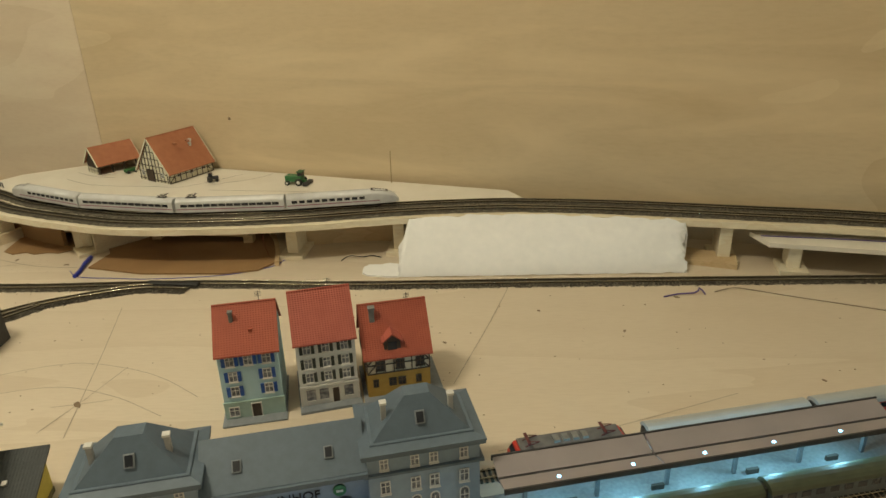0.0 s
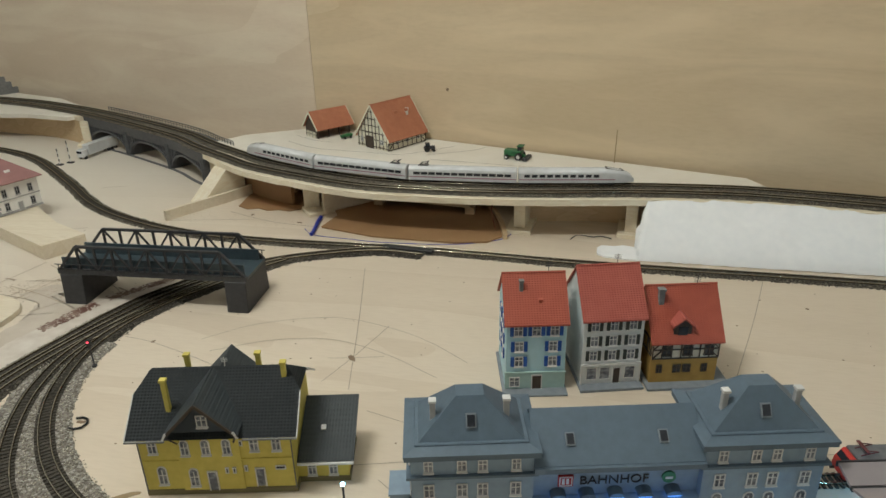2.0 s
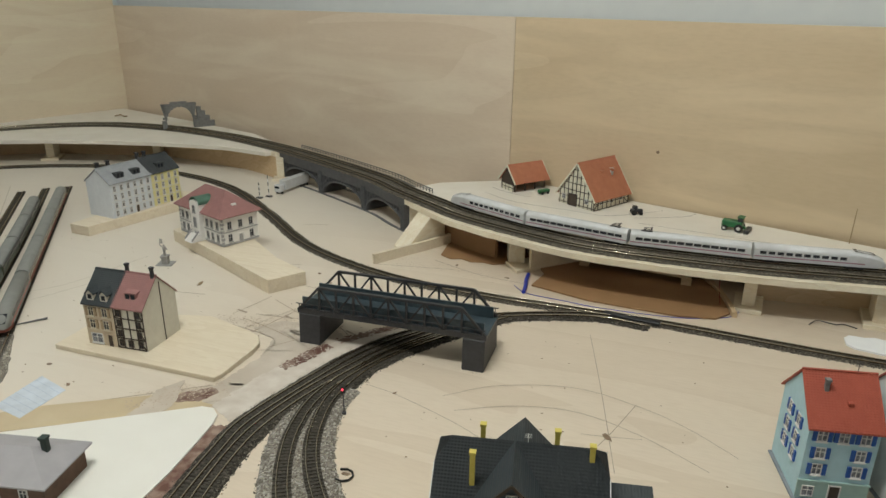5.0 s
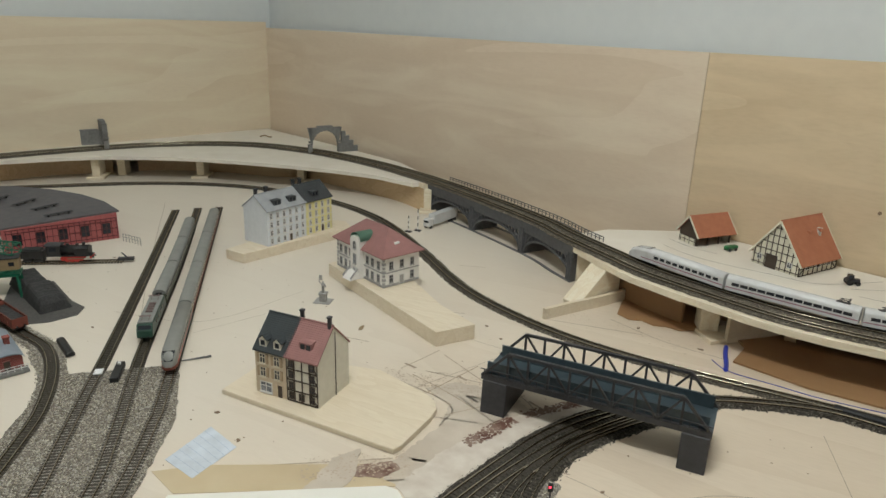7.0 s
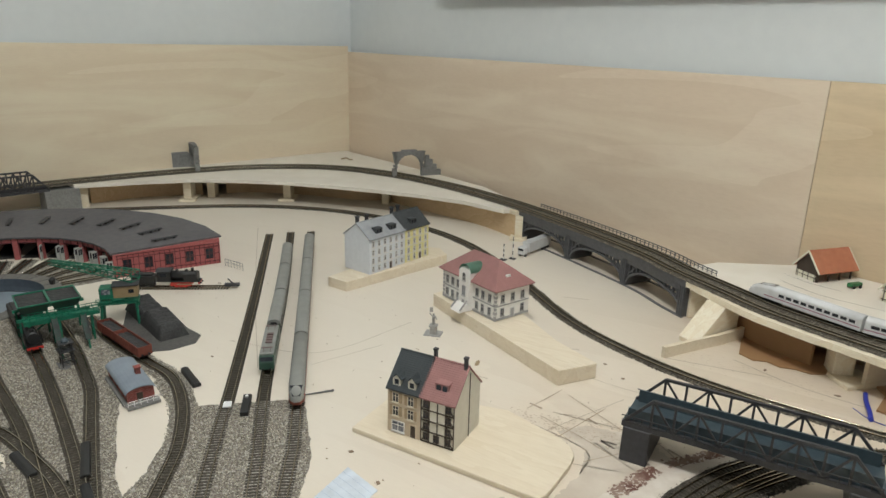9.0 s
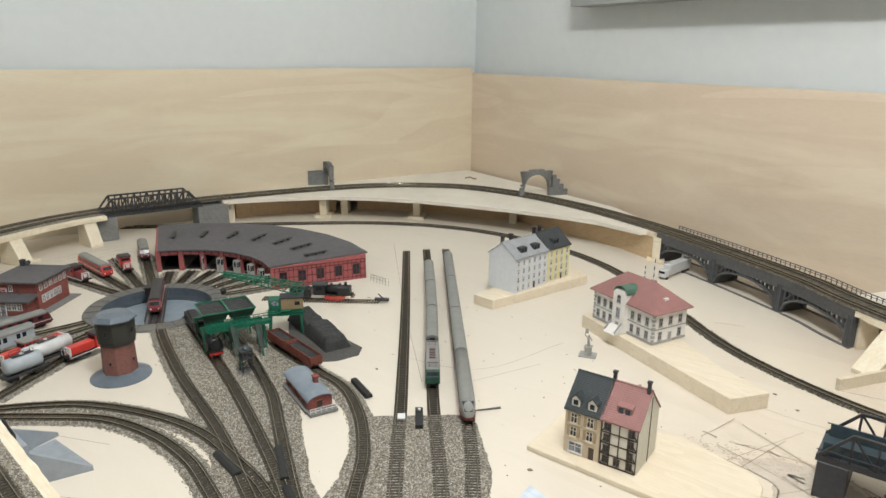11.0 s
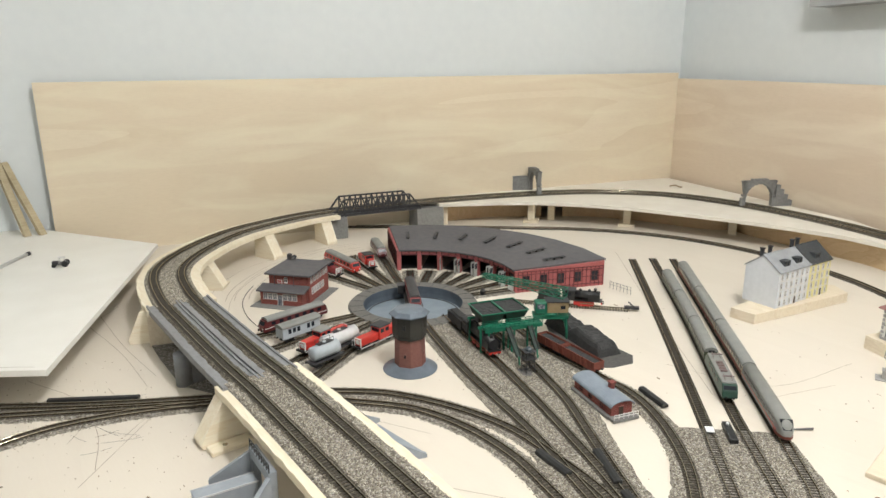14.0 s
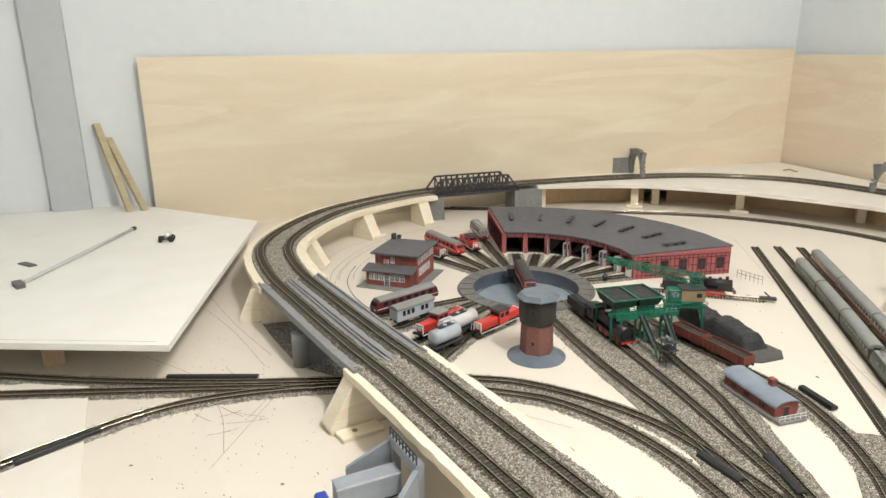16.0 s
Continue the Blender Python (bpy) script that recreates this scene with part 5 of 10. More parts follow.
def gabled(t, w, d, eave, ridge, wall, roof, over=0.0035, x0=0.0, y0=0.0, z0=0.0, mid=0.5, th=0.0016):
    """Walls with gables at both ends of x and a pitched roof."""
    bm = NB()
    along_x(bm, [(y0, z0), (y0 + d, z0), (y0 + d, z0 + eave), (y0 + d * mid, z0 + ridge), (y0, z0 + eave)], x0, x0 + w)
    part("wall", bm, wall, t)
    s0, s1 = (ridge - eave) / (d * mid), (ridge - eave) / (d * (1 - mid))
    for a, sl in ((0, s0), (1, s1)):
        ye = y0 - over if a == 0 else y0 + d + over
        ze = z0 + eave - over * sl + 0.0002
        yr, zr = y0 + d * mid, z0 + ridge + 0.0002
        bm = NB()
        along_x(bm, [(ye, ze), (yr, zr), (yr, zr + th), (ye, ze + th)], x0 - over * 0.6, x0 + w + over * 0.6)
        part("roof", bm, roof, t)
    bm = NB()
    tube(bm, (x0 - over * 0.6, y0 + d * mid, z0 + ridge + th), (x0 + w + over * 0.6, y0 + d * mid, z0 + ridge + th), 0.0011, n=8)
    part("ridge_cap", bm, roof, t)


def hipped(t, w, d, eave, ridge, roof, over=0.004, inset=None, x0=0.0, y0=0.0, flat=0.0, name="roof"):
    """A hipped roof over a rectangle; flat: the width of its level top."""
    inset = d * 0.5 if inset is None else inset
    a = [(x0 - over, y0 - over), (x0 + w + over, y0 - over), (x0 + w + over, y0 + d + over), (x0 - over, y0 + d + over)]
    b = [(x0 + inset, y0 + d / 2 - flat / 2), (x0 + w - inset, y0 + d / 2 - flat / 2), (x0 + w - inset, y0 + d / 2 + flat / 2 + 1e-4), (x0 + inset, y0 + d / 2 + flat / 2 + 1e-4)]
    bm = NB()
    lo = [bm.verts.new((*p, eave)) for p in a]
    lm = [bm.verts.new((*p, eave + 0.0015)) for p in a]
    hi = [bm.verts.new((*p, ridge)) for p in b]
    bm.faces.new(lo[::-1])
    bm.faces.new(hi)
    for i in range(4):
        j = (i + 1) % 4
        bm.faces.new((lo[i], lo[j], lm[j], lm[i]))
        bm.faces.new((lm[i], lm[j], hi[j], hi[i]))
    part(name, bm, roof, t)


def chimney(t, x, y, z0, z1, w=0.004, material=STONE, cap=None):
    bm = NB()
    box(bm, x - w / 2, y - w / 2, z0, x + w / 2, y + w / 2, z1)
    c = part("chimney", bevel(bm, 0.0003), material, t)
    bm = NB()
    box(bm, x - w * 0.65, y - w * 0.65, z1 - 0.001, x + w * 0.65, y + w * 0.65, z1 + 0.0008)
    part("chimney_cap", bm, cap or material, c)


def plinth(t, x0, y0, x1, y1, h, material=STONE):
    bm = NB()
    box(bm, x0, y0, 0, x1, y1, h)
    part("plinth", bevel(bm, 0.0004), material, t)


def antenna(t, x, y, z):
    bm = NB()
    tube(bm, (x, y, z), (x, y, z + 0.011), 0.0003, n=5)
    for k in range(4):
        tube(bm, (x - 0.003, y, z + 0.006 + k * 0.0013), (x + 0.003, y, z + 0.006 + k * 0.0013), 0.0002, n=4)
    part("antenna", bm, IRON, t)


PAVING = mat("blue_grey_paving", (0.27, 0.30, 0.33), (0.20, 0.225, 0.25), rough=0.8, grain=160)


# three town houses
def town_houses():
    blue_wall = mat("pale_blue_render", (0.49, 0.69, 0.77), (0.43, 0.63, 0.70), rough=0.8, grain=160)
    aqua = mat("aqua_render", (0.42, 0.58, 0.55), (0.37, 0.52, 0.50), rough=0.8, grain=160)
    blue = mat("blue_shutter_paint", (0.015, 0.10, 0.42), rough=0.5)
    t = thing("town_house", "tall pale blue town house with blue shutters and red roof", "house", pose(-0.1475, 0.5655, 0, 0, 0, 12.5), group="town houses")
    w, d, ev, rg = 0.053, 0.062, 0.071, 0.102
    plinth(t, -0.003, -0.012, w + 0.002, d, 0.002, PAVING)
    gabled(t, w, d, ev, rg, blue_wall, ROOF_RED)
    F = facade(w, d)
    for x in (0.0105, 0.0265, 0.0425):
        window(t, F["front"], x, 0.0575, 0.0065, 0.0085, shutter=blue)
    for z in (0.0415, 0.026):
        for x in (0.0115, 0.0415):
            window(t, F["front"], x, z, 0.0065, 0.009, shutter=blue)
    bm = NB()
    box(bm, -0.0006, -0.0008, 0.002, w + 0.0006, 0, 0.0185)
    box(bm, -0.001, -0.0018, 0.0185, w + 0.001, 0, 0.0198)
    part("ground_floor_band", bm, aqua, t)
    door(t, F["front"] @ pose(0, -0.001, 0), 0.028, 0.002, 0.008, 0.014)
    window(t, F["front"] @ pose(0, -0.001, 0), 0.008, 0.005, 0.008, 0.009, sill=False)
    for z in (0.026, 0.0415, 0.0575):
        window(t, F["left"], 0.022, z, 0.006, 0.009, shutter=blue)
        window(t, F["left"], 0.042, z, 0.006, 0.009, shutter=blue)
    chimney(t, 0.0145, 0.020, 0.086, 0.101, 0.0034, PIERGREY)
    chimney(t, 0.031, 0.012, 0.075, 0.086, 0.003, ROOF_RED)
    antenna(t, 0.040, 0.031, 0.103)

    grey_wall = mat("pale_grey_render", (0.78, 0.79, 0.78), (0.72, 0.73, 0.72), rough=0.8, grain=160)
    dark = mat("dark_green_shutter", (0.035, 0.045, 0.04), rough=0.5)
    t = thing("town_house", "tall pale grey town house with dark shutters and light red roof", "house", pose(-0.081, 0.582, 0, 0, 0, 15.5), group="town houses")
    w, d, ev, rg = 0.054, 0.064, 0.072, 0.106
    plinth(t, -0.002, -0.010, w + 0.002, d, 0.003, PAVING)
    gabled(t, w, d, ev, rg, grey_wall, ROOF_LIGHTRED)
    F = facade(w, d)
    for z in (0.059, 0.0435, 0.0285):
        for x in (0.010, 0.027, 0.044):
            window(t, F["front"], x, z, 0.006, 0.009, shutter=dark)
    bm = NB()
    box(bm, -0.0006, -0.0016, 0.0225, w + 0.0006, 0, 0.0245)
    box(bm, -0.0006, -0.0010, 0.003, 0.0012, 0, 0.0225)
    box(bm, w - 0.0012, -0.0010, 0.003, w + 0.0006, 0, 0.0225)
    part("shop_cornice", bm, TRIM, t)
    for x in (0.0095, 0.0215, 0.0445):
        window(t, F["front"], x, 0.008, 0.0085, 0.012, sill=False, bars=False)
    door(t, F["front"], 0.0325, 0.003, 0.006, 0.016)
    antenna(t, 0.036, 0.033, 0.106)

    ochre = mat("ochre_render", (0.46, 0.29, 0.075), (0.38, 0.23, 0.06), rough=0.8, grain=160)
    t = thing("town_house", "ochre half-timbered house with red roof and dormer", "house", pose(-0.020, 0.5955, 0, 0, 0, 13.5), group="town houses")
    w, d, ev, rg = 0.0605, 0.058, 0.050, 0.086
    plinth(t, -0.004, -0.010, w + 0.012, d, 0.003, PAVING)
    gabled(t, w, d, ev, rg, ochre, ROOF_RED, over=0.0045)
    F = facade(w, d)
    bm = NB()
    box(bm, 0.0, -0.0005, 0.028, w, 0, 0.0475)
    part("upper_panel", bm, WALL_CREAM, t)
    fachwerk(t, F["front"] @ pose(0, -0.0006, 0), 0.0005, w - 0.0005, 0.0285, 0.047, 7, 2)
    fachwerk(t, F["left"], 0.0005, d - 0.0005, 0.031, 0.045, 5, 1)
    for x in (0.013, 0.032, 0.051):
        window(t, F["front"] @ pose(0, -0.0006, 0), x, 0.033, 0.007, 0.008, pane=GLASS, frame_mat=TIMBER)
    for x, ww in ((0.008, 0.004), (0.024, 0.006), (0.033, 0.006), (0.049, 0.004)):
        window(t, F["front"], x, 0.014, ww, 0.007, pane=GLASS, frame_mat=TIMBER, sill=False)
    door(t, F["right"], 0.014, 0.003, 0.008, 0.017)
    # dormer with its own little roof
    d2 = thing("dormer", "", "", pose(0.018, -0.003, 0.0505) @ Matrix.Diagonal((1.2, 1.2, 1.2, 1)))
    d2.parent = t
    for k in ("label", "category"):
        if k in d2:
            del d2[k]
    bm = NB()
    along_y(bm, [(0, 0), (0.013, 0), (0.013, 0.009), (0.0065, 0.014), (0, 0.009)], 0.003, 0.018)
    part("dormer_wall", bm, TIMBER, d2)
    bm = NB()
    along_y(bm, [(-0.002, 0.0075), (0.0065, 0.0145), (0.015, 0.0075), (0.015, 0.009), (0.0065, 0.016), (-0.002, 0.009)], 0.001, 0.020)
    part("dormer_roof", bm, ROOF_LIGHTRED, d2)
    bm = NB()
    box(bm, 0.003, 0.0025, 0.001, 0.010, 0.003, 0.008)
    part("dormer_window", bm, GLASS, d2)
    chimney(t, 0.010, 0.020, 0.068, 0.088, 0.005, PIERGREY)
    antenna(t, 0.045, 0.029, 0.084)


town_houses()


def yellow_station():
    yellow = mat("yellow_brick_paint", (0.70, 0.585, 0.14), (0.61, 0.505, 0.10), rough=0.7, grain=180)
    olive = mat("olive_plinth", (0.22, 0.185, 0.09), rough=0.8)
    slate = mat("slate_gable", (0.05, 0.065, 0.08), (0.035, 0.045, 0.055), rough=0.7)
    t = thing("yellow_station", "yellow brick station house with dark slate roofs", "house", pose(-0.393, 0.389, 0, 0, 0, 12.6))
    w, d, ev, rg, ym = 0.110, 0.072, 0.0560, 0.0885, 0.036
    plinth(t, -0.001, -0.001, w + 0.001, d + 0.001, 0.005, olive)
    bm = NB()
    along_x(bm, [(0, 0.005), (d, 0.005), (d, ev), (0.0505, 0.0735), (0.0215, 0.0735), (0, ev)], 0, w)
    part("wall", bm, yellow, t)
    bm = NB()
    box(bm, -0.0008, -0.0009, 0.0305, w + 0.0008, 0, 0.0322)
    part("string_course", bm, yellow, t)
    # pitched roof whose gables are clipped by half hips
    def slope(y_eave, y_verge):
        bm = NB()
        face(bm, (-0.006, y_eave, 0.0548), (w + 0.006, y_eave, 0.0548), (w + 0.006, y_verge, 0.0757), (w - 0.005, ym, rg), (0.005, ym, rg), (-0.006, y_verge, 0.0757))
        bmesh.ops.solidify(bm, geom=list(bm.faces), thickness=0.0016 if y_eave < 0 else -0.0016)
        part("roof", bm, ROOF_SLATE, t)
    slope(-0.006, 0.0215)
    slope(0.078, 0.0505)
    for xv, xr in ((-0.006, 0.005), (w + 0.006, w - 0.005)):
        bm = NB()
        face(bm, (xv, 0.0215, 0.0750), (xv, 0.0505, 0.0750), (xr, ym, rg))
        bmesh.ops.solidify(bm, geom=list(bm.faces), thickness=0.001)
        part("half_hip", bm, ROOF_SLATE, t)
        for y0, z0, y1, z1 in ((-0.006, 0.0548, 0.0215, 0.0750), (0.0505, 0.0750, 0.078, 0.0548)):
            bm = NB()
            bar(bm, (xv, y0, z0), (xv, y1, z1), 0.0007, 0.0016)
            part("verge_board", bm, TRIM, t)
    F = facade(w, d)
    for x in (0.0097, 0.083, 0.099):
        window(t, F["front"], x, 0.0395, 0.0052, 0.0100, pane=CURTAIN)
    window(t, F["front"], 0.0129, 0.011, 0.0055, 0.0125, arch=True)
    door(t, F["front"], 0.0847, 0.006, 0.0058, 0.0165, CURTAIN)
    window(t, F["front"], 0.100, 0.022, 0.0062, 0.0022, sill=False, bars=False, pane=GLASS)
    window(t, F["front"], 0.0747, 0.021, 0.0011, 0.004, sill=False, bars=False, pane=GLASS)
    window(t, F["front"], 0.0735, 0.0445, 0.0012, 0.0035, sill=False, bars=False, pane=GLASS)
    for x in (0.018, 0.036, 0.054):
        window(t, F["left"], x, 0.036, 0.005, 0.0095)
        window(t, F["left"], x, 0.011, 0.005, 0.0125)
    # bay, hardly proud of the front, under a tall slated gable
    bm = NB()
    along_y(bm, [(0.0275, 0.005), (0.0725, 0.005), (0.0725, 0.0590), (0.050, 0.080), (0.0275, 0.0590)], -0.0016, 0.03)
    part("bay_wall", bm, yellow, t)
    bm = NB()
    along_y(bm, [(0.0270, 0.0590), (0.0730, 0.0590), (0.050, 0.0830)], -0.0030, -0.0014)
    part("bay_gable", bm, slate, t)
    for y0, y1, xc in ((-0.0115, ym, 0.050), (ym, 0.066, 0.056)):
        for s in (-1, 1):
            bm = NB()
            x1 = xc + s * 0.0262
            along_y(bm, [(xc, 0.0868), (x1, 0.0600), (x1, 0.0618), (xc, 0.0890)], y0, y1)
            part("cross_roof", bm, ROOF_SLATE, t)
    bm = NB()
    along_y(bm, [(0.034, 0.04), (0.078, 0.04), (0.078, 0.0615), (0.056, 0.084), (0.034, 0.0615)], 0.05, 0.063)
    part("rear_gable", bm, slate, t)
    for s in (-1, 1):
        bm = NB()
        bar(bm, (0.050 + s * 0.0262, -0.0117, 0.0595), (0.050 + s * 0.0232, -0.0117, 0.0650), 0.001, 0.0016)
        part("barge_end", bm, TRIM, t)
        bm = NB()
        bar(bm, (0.050 + s * 0.0262, -0.0116, 0.0602), (0.050, -0.0116, 0.0875), 0.001, 0.0022)
        part("barge_board", bm, TIMBER, t)
        bm = NB()
        bar(bm, (0.050 + s * 0.020, -0.004, 0.050), (0.050 + s * 0.024, -0.010, 0.0595), 0.001, 0.001)
        part("bracket", bm, TIMBER, t)
    bf = pose(0, -0.0016, 0)
    for x in (0.0335, 0.0485, 0.0635):
        window(t, bf, x, 0.0385, 0.0050, 0.0100, arch=True)
    window(t, bf, 0.0365, 0.010, 0.0055, 0.0125, arch=True)
    door(t, bf, 0.0500, 0.005, 0.0058, 0.0170, CURTAIN)
    for x in (0.0612, 0.0666):
        window(t, bf, x, 0.021, 0.0011, 0.004, sill=False, bars=False, pane=GLASS)
    window(t, pose(0, -0.0030, 0), 0.050, 0.0645, 0.0062, 0.0085, sill=True, pane=CURTAIN)
    for x, y, z in ((0.022, 0.012, 0.0935), (0.026, 0.050, 0.0905), (0.080, 0.050, 0.0905), (0.1035, 0.030, 0.0945)):
        chimney(t, x, y, 0.055, z, 0.0036, yellow)
    for x0, x1 in ((-0.006, 0.0225), (0.0775, w + 0.006)):
        bm = NB()
        box(bm, x0, -0.0074, 0.0536, x1, -0.0062, 0.0548)
        part("gutter", bm, PIERGREY, t)
    for x in (0.0, w):
        bm = NB()
        tube(bm, (x, -0.0012, 0.004), (x, -0.0012, 0.049), 0.0005, n=6)
        part("downpipe", bm, STONE, t)
    bm = NB()
    tube(bm, (0.059, ym, 0.088), (0.059, ym, 0.096), 0.0003, n=5)
    for k in range(3):
        tube(bm, (0.0565, ym, 0.0925 + k * 0.0013), (0.0615, ym, 0.0925 + k * 0.0013), 0.0002, n=4)
    part("antenna", bm, TRIM, t)
    # annex
    a = 0.038
    bm = NB()
    along_x(bm, [(0.010, 0.0), (0.057, 0.0), (0.057, 0.0372), (0.010, 0.0222)], w, w + a)
    part("annex_wall", bm, yellow, t)
    bm = NB()
    box(bm, w + 0.001, 0.0092, 0.0, w + a + 0.0008, 0.057, 0.0045)
    part("annex_plinth", bm, olive, t)
    bm = NB()
    along_x(bm, [(0.005, 0.0212), (0.0615, 0.0398), (0.0615, 0.0416), (0.005, 0.0230)], w + 0.0008, w + a + 0.005)
    part("annex_roof", bm, ROOF_SLATE, t)
    bm = NB()
    box(bm, w + 0.001, 0.0033, 0.0203, w + a + 0.005, 0.0049, 0.0220)
    part("annex_gutter", bm, TRIM, t)
    af = pose(0, 0.010, 0)
    for x in (w + 0.0105, w + 0.0265):
        window(t, af, x, 0.0070, 0.0052, 0.0105)
    bm = NB()
    box(bm, -0.0018, -0.0012, -0.0020, 0.0018, 0.0012, 0.0020)
    part("skylight", bm, TRIM, t, m=pose(w + 0.018, 0.032, 0.0325, -70))


yellow_station()


def letters(text, size, m, material, parent, name="lettering", label=""):
    cu = bpy.data.curves.new(name, "FONT")
    cu.body, cu.size, cu.extrude, cu.align_x = text, size, 0.0003, "CENTER"
    tmp = bpy.data.objects.new("tmp", cu)
    scene.collection.objects.link(tmp)
    me = bpy.data.meshes.new_from_object(tmp.evaluated_get(bpy.context.evaluated_depsgraph_get()))
    bpy.data.objects.remove(tmp)
    me.materials.clear()
    me.materials.append(material)
    ob = new(name, me)
    ob.parent = parent
    ob.matrix_basis = m
    return tagged(ob, label=label)


def flared(t, x0, y0, w, d, z0, zk, z1, over, inset, fx, fy, roof):
    """A hipped roof with a shallow foot, a steep upper part and a small level top."""
    rings = [(-over, -over, z0), (-over, -over, z0 + 0.0016), (inset, inset, zk), (fx, fy, z1)]
    bm = NB()
    rows = []
    for ix, iy, z in rings:
        rows.append([bm.verts.new(p) for p in ((x0 + ix, y0 + iy, z), (x0 + w - ix, y0 + iy, z), (x0 + w - ix, y0 + d - iy, z), (x0 + ix, y0 + d - iy, z))])
    bm.faces.new(rows[0][::-1])
    bm.faces.new(rows[-1])
    for a, b in zip(rows, rows[1:]):
        for i in range(4):
            bm.faces.new((a[i], a[(i + 1) % 4], b[(i + 1) % 4], b[i]))
    return part("roof", bm, roof, t)


LIGHTSTONE = mat("pale_chimney_stone", (0.46, 0.46, 0.46), (0.36, 0.36, 0.36), rough=0.8, grain=300, bump=0.4)


def main_station():
    # wall colour holds the lamps' blue light and the shadow on the front
    wall = mat("blue_lit_shaded_render", (0.29, 0.375, 0.47), (0.235, 0.31, 0.395), rough=0.8, grain=150)
    red = mat("red_sign", (0.45, 0.03, 0.03), rough=0.5)
    green = mat("green_sign", (0.04, 0.22, 0.08), rough=0.5)
    t = thing("main_station", "long station building with blue-grey mansard roofs", "station", pose(-0.192, 0.394, 0, 0, 0, 13.2))
    L, d = 0.282, 0.056
    plinth(t, -0.002, -0.002, L + 0.002, d + 0.002, 0.003)
    for x0 in (0.0, L - 0.083):
        bm = NB()
        box(bm, x0, 0, 0.003, x0 + 0.083, d, 0.0615)
        part("pavilion_wall", bm, wall, t)
        bm = NB()
        box(bm, x0 - 0.003, -0.003, 0.0445, x0 + 0.086, d + 0.003, 0.0465)
        part("cornice", bm, ROOF_BLUEGREY, t)
        bm = NB()
        box(bm, x0 - 0.004, -0.004, 0.0610, x0 + 0.087, d + 0.004, 0.0640)
        part("eave_band", bm, ROOF_BLUEGREY, t)
        flared(t, x0, 0, 0.083, d, 0.0640, 0.0685, 0.0945, 0.0045, 0.0050, 0.032, 0.0215, ROOF_BLUEGREY)
        bm = NB()
        box(bm, x0 + 0.0030, 0.0030, 0.0668, x0 + 0.0800, d - 0.0030, 0.0692)
        part("roof_ledge", bevel(bm, 0.0005), ROOF_BLUEGREY, t)
        F = pose(x0, 0, 0)
        for x in (0.012, 0.0345, 0.0485, 0.071):
            window(t, F, x, 0.0495, 0.005, 0.008)
            window(t, F, x, 0.0275, 0.006, 0.010)
            window(t, F, x, 0.007, 0.006, 0.011, arch=True)
        G2 = facade(L, d)["right" if x0 else "left"]
        for x in (0.012, 0.028, 0.044):
            window(t, G2, x, 0.0495, 0.005, 0.008)
            window(t, G2, x, 0.0275, 0.006, 0.010)
        # dormer window set in the slope
        bm = NB()
        box(bm, -0.0035, -0.001, -0.0048, 0.0035, 0.001, 0.0048)
        f = part("roof_window", bm, PAVING, t, m=pose(x0 + 0.0415, 0.0120, 0.0810, -32))
        bm = NB()
        box(bm, -0.0026, -0.0014, -0.0038, 0.0026, -0.0008, 0.0038)
        part("pane", bm, GLASS, f)
        for x, y in ((x0 + 0.016, 0.020), (x0 + 0.066, 0.020)):
            chimney(t, x, y, 0.068, 0.0925, 0.0040, LIGHTSTONE, TRIM)
    # middle range
    x0, x1 = 0.083, L - 0.083
    bm = NB()
    box(bm, x0, 0.006, 0.003, x1, d - 0.004, 0.0505)
    part("hall_wall", bm, wall, t)
    for s in (0, 1):
        bm = NB()
        y0, y1 = (-0.002, 0.030) if s == 0 else (d + 0.002, 0.030)
        along_x(bm, [(y0, 0.0495), (y1, 0.0735), (y1, 0.0755), (y0, 0.0515)], x0 + 0.0002, x1 - 0.0002)
        part("hall_roof", bm, ROOF_BLUEGREY, t)
    bm = NB()
    box(bm, x0, -0.0045, 0.0470, x1, -0.001, 0.0510)
    part("hall_gutter", bm, ROOF_BLUEGREY, t)
    for x in (x0 + 0.026, x1 - 0.026):
        bm = NB()
        box(bm, -0.0032, -0.001, -0.0045, 0.0032, 0.001, 0.0045)
        f = part("roof_window", bm, PAVING, t, m=pose(x, 0.0118, 0.0626, -53))
        bm = NB()
        box(bm, -0.0024, -0.0014, -0.0036, 0.0024, -0.0008, 0.0036)
        part("pane", bm, GLASS, f)
    F = pose(0, 0.006, 0)
    for k in range(5):
        window(t, F, x0 + 0.018 + k * 0.020, 0.006, 0.009, 0.0105, arch=True)
    letters("BAHNHOF", 0.0102, pose((x0 + x1) / 2 - 0.001, 0.0053, 0.0285, 90), BLACK, t, label="black BAHNHOF lettering on the station wall")
    bm = NB()
    box(bm, x0 + 0.018, 0.0045, 0.0275, x0 + 0.0285, 0.006, 0.0370)
    s = part("sign_plate", bm, red, t, "red square railway sign")
    bm = NB()
    for z in (0.0283, 0.0357):
        box(bm, x0 + 0.0188, 0.0040, z, x0 + 0.0277, 0.0045, z + 0.0006)
    for x in (x0 + 0.0188, x0 + 0.0271, x0 + 0.0206, x0 + 0.0236):
        wide = 0.0006 if x in (x0 + 0.0188, x0 + 0.0271) else 0.0018
        box(bm, x, 0.0040, 0.0289 if wide < 0.001 else 0.0300, x + wide, 0.0045, 0.0357 if wide < 0.001 else 0.0347)
    part("sign_mark", bm, TRIM, s)
    bm = NB()
    tube(bm, (x1 - 0.021, 0.0045, 0.0325), (x1 - 0.021, 0.006, 0.0325), 0.0048, n=20)
    s = part("sign_disc", bm, green, t, "round green sign")
    bm = NB()
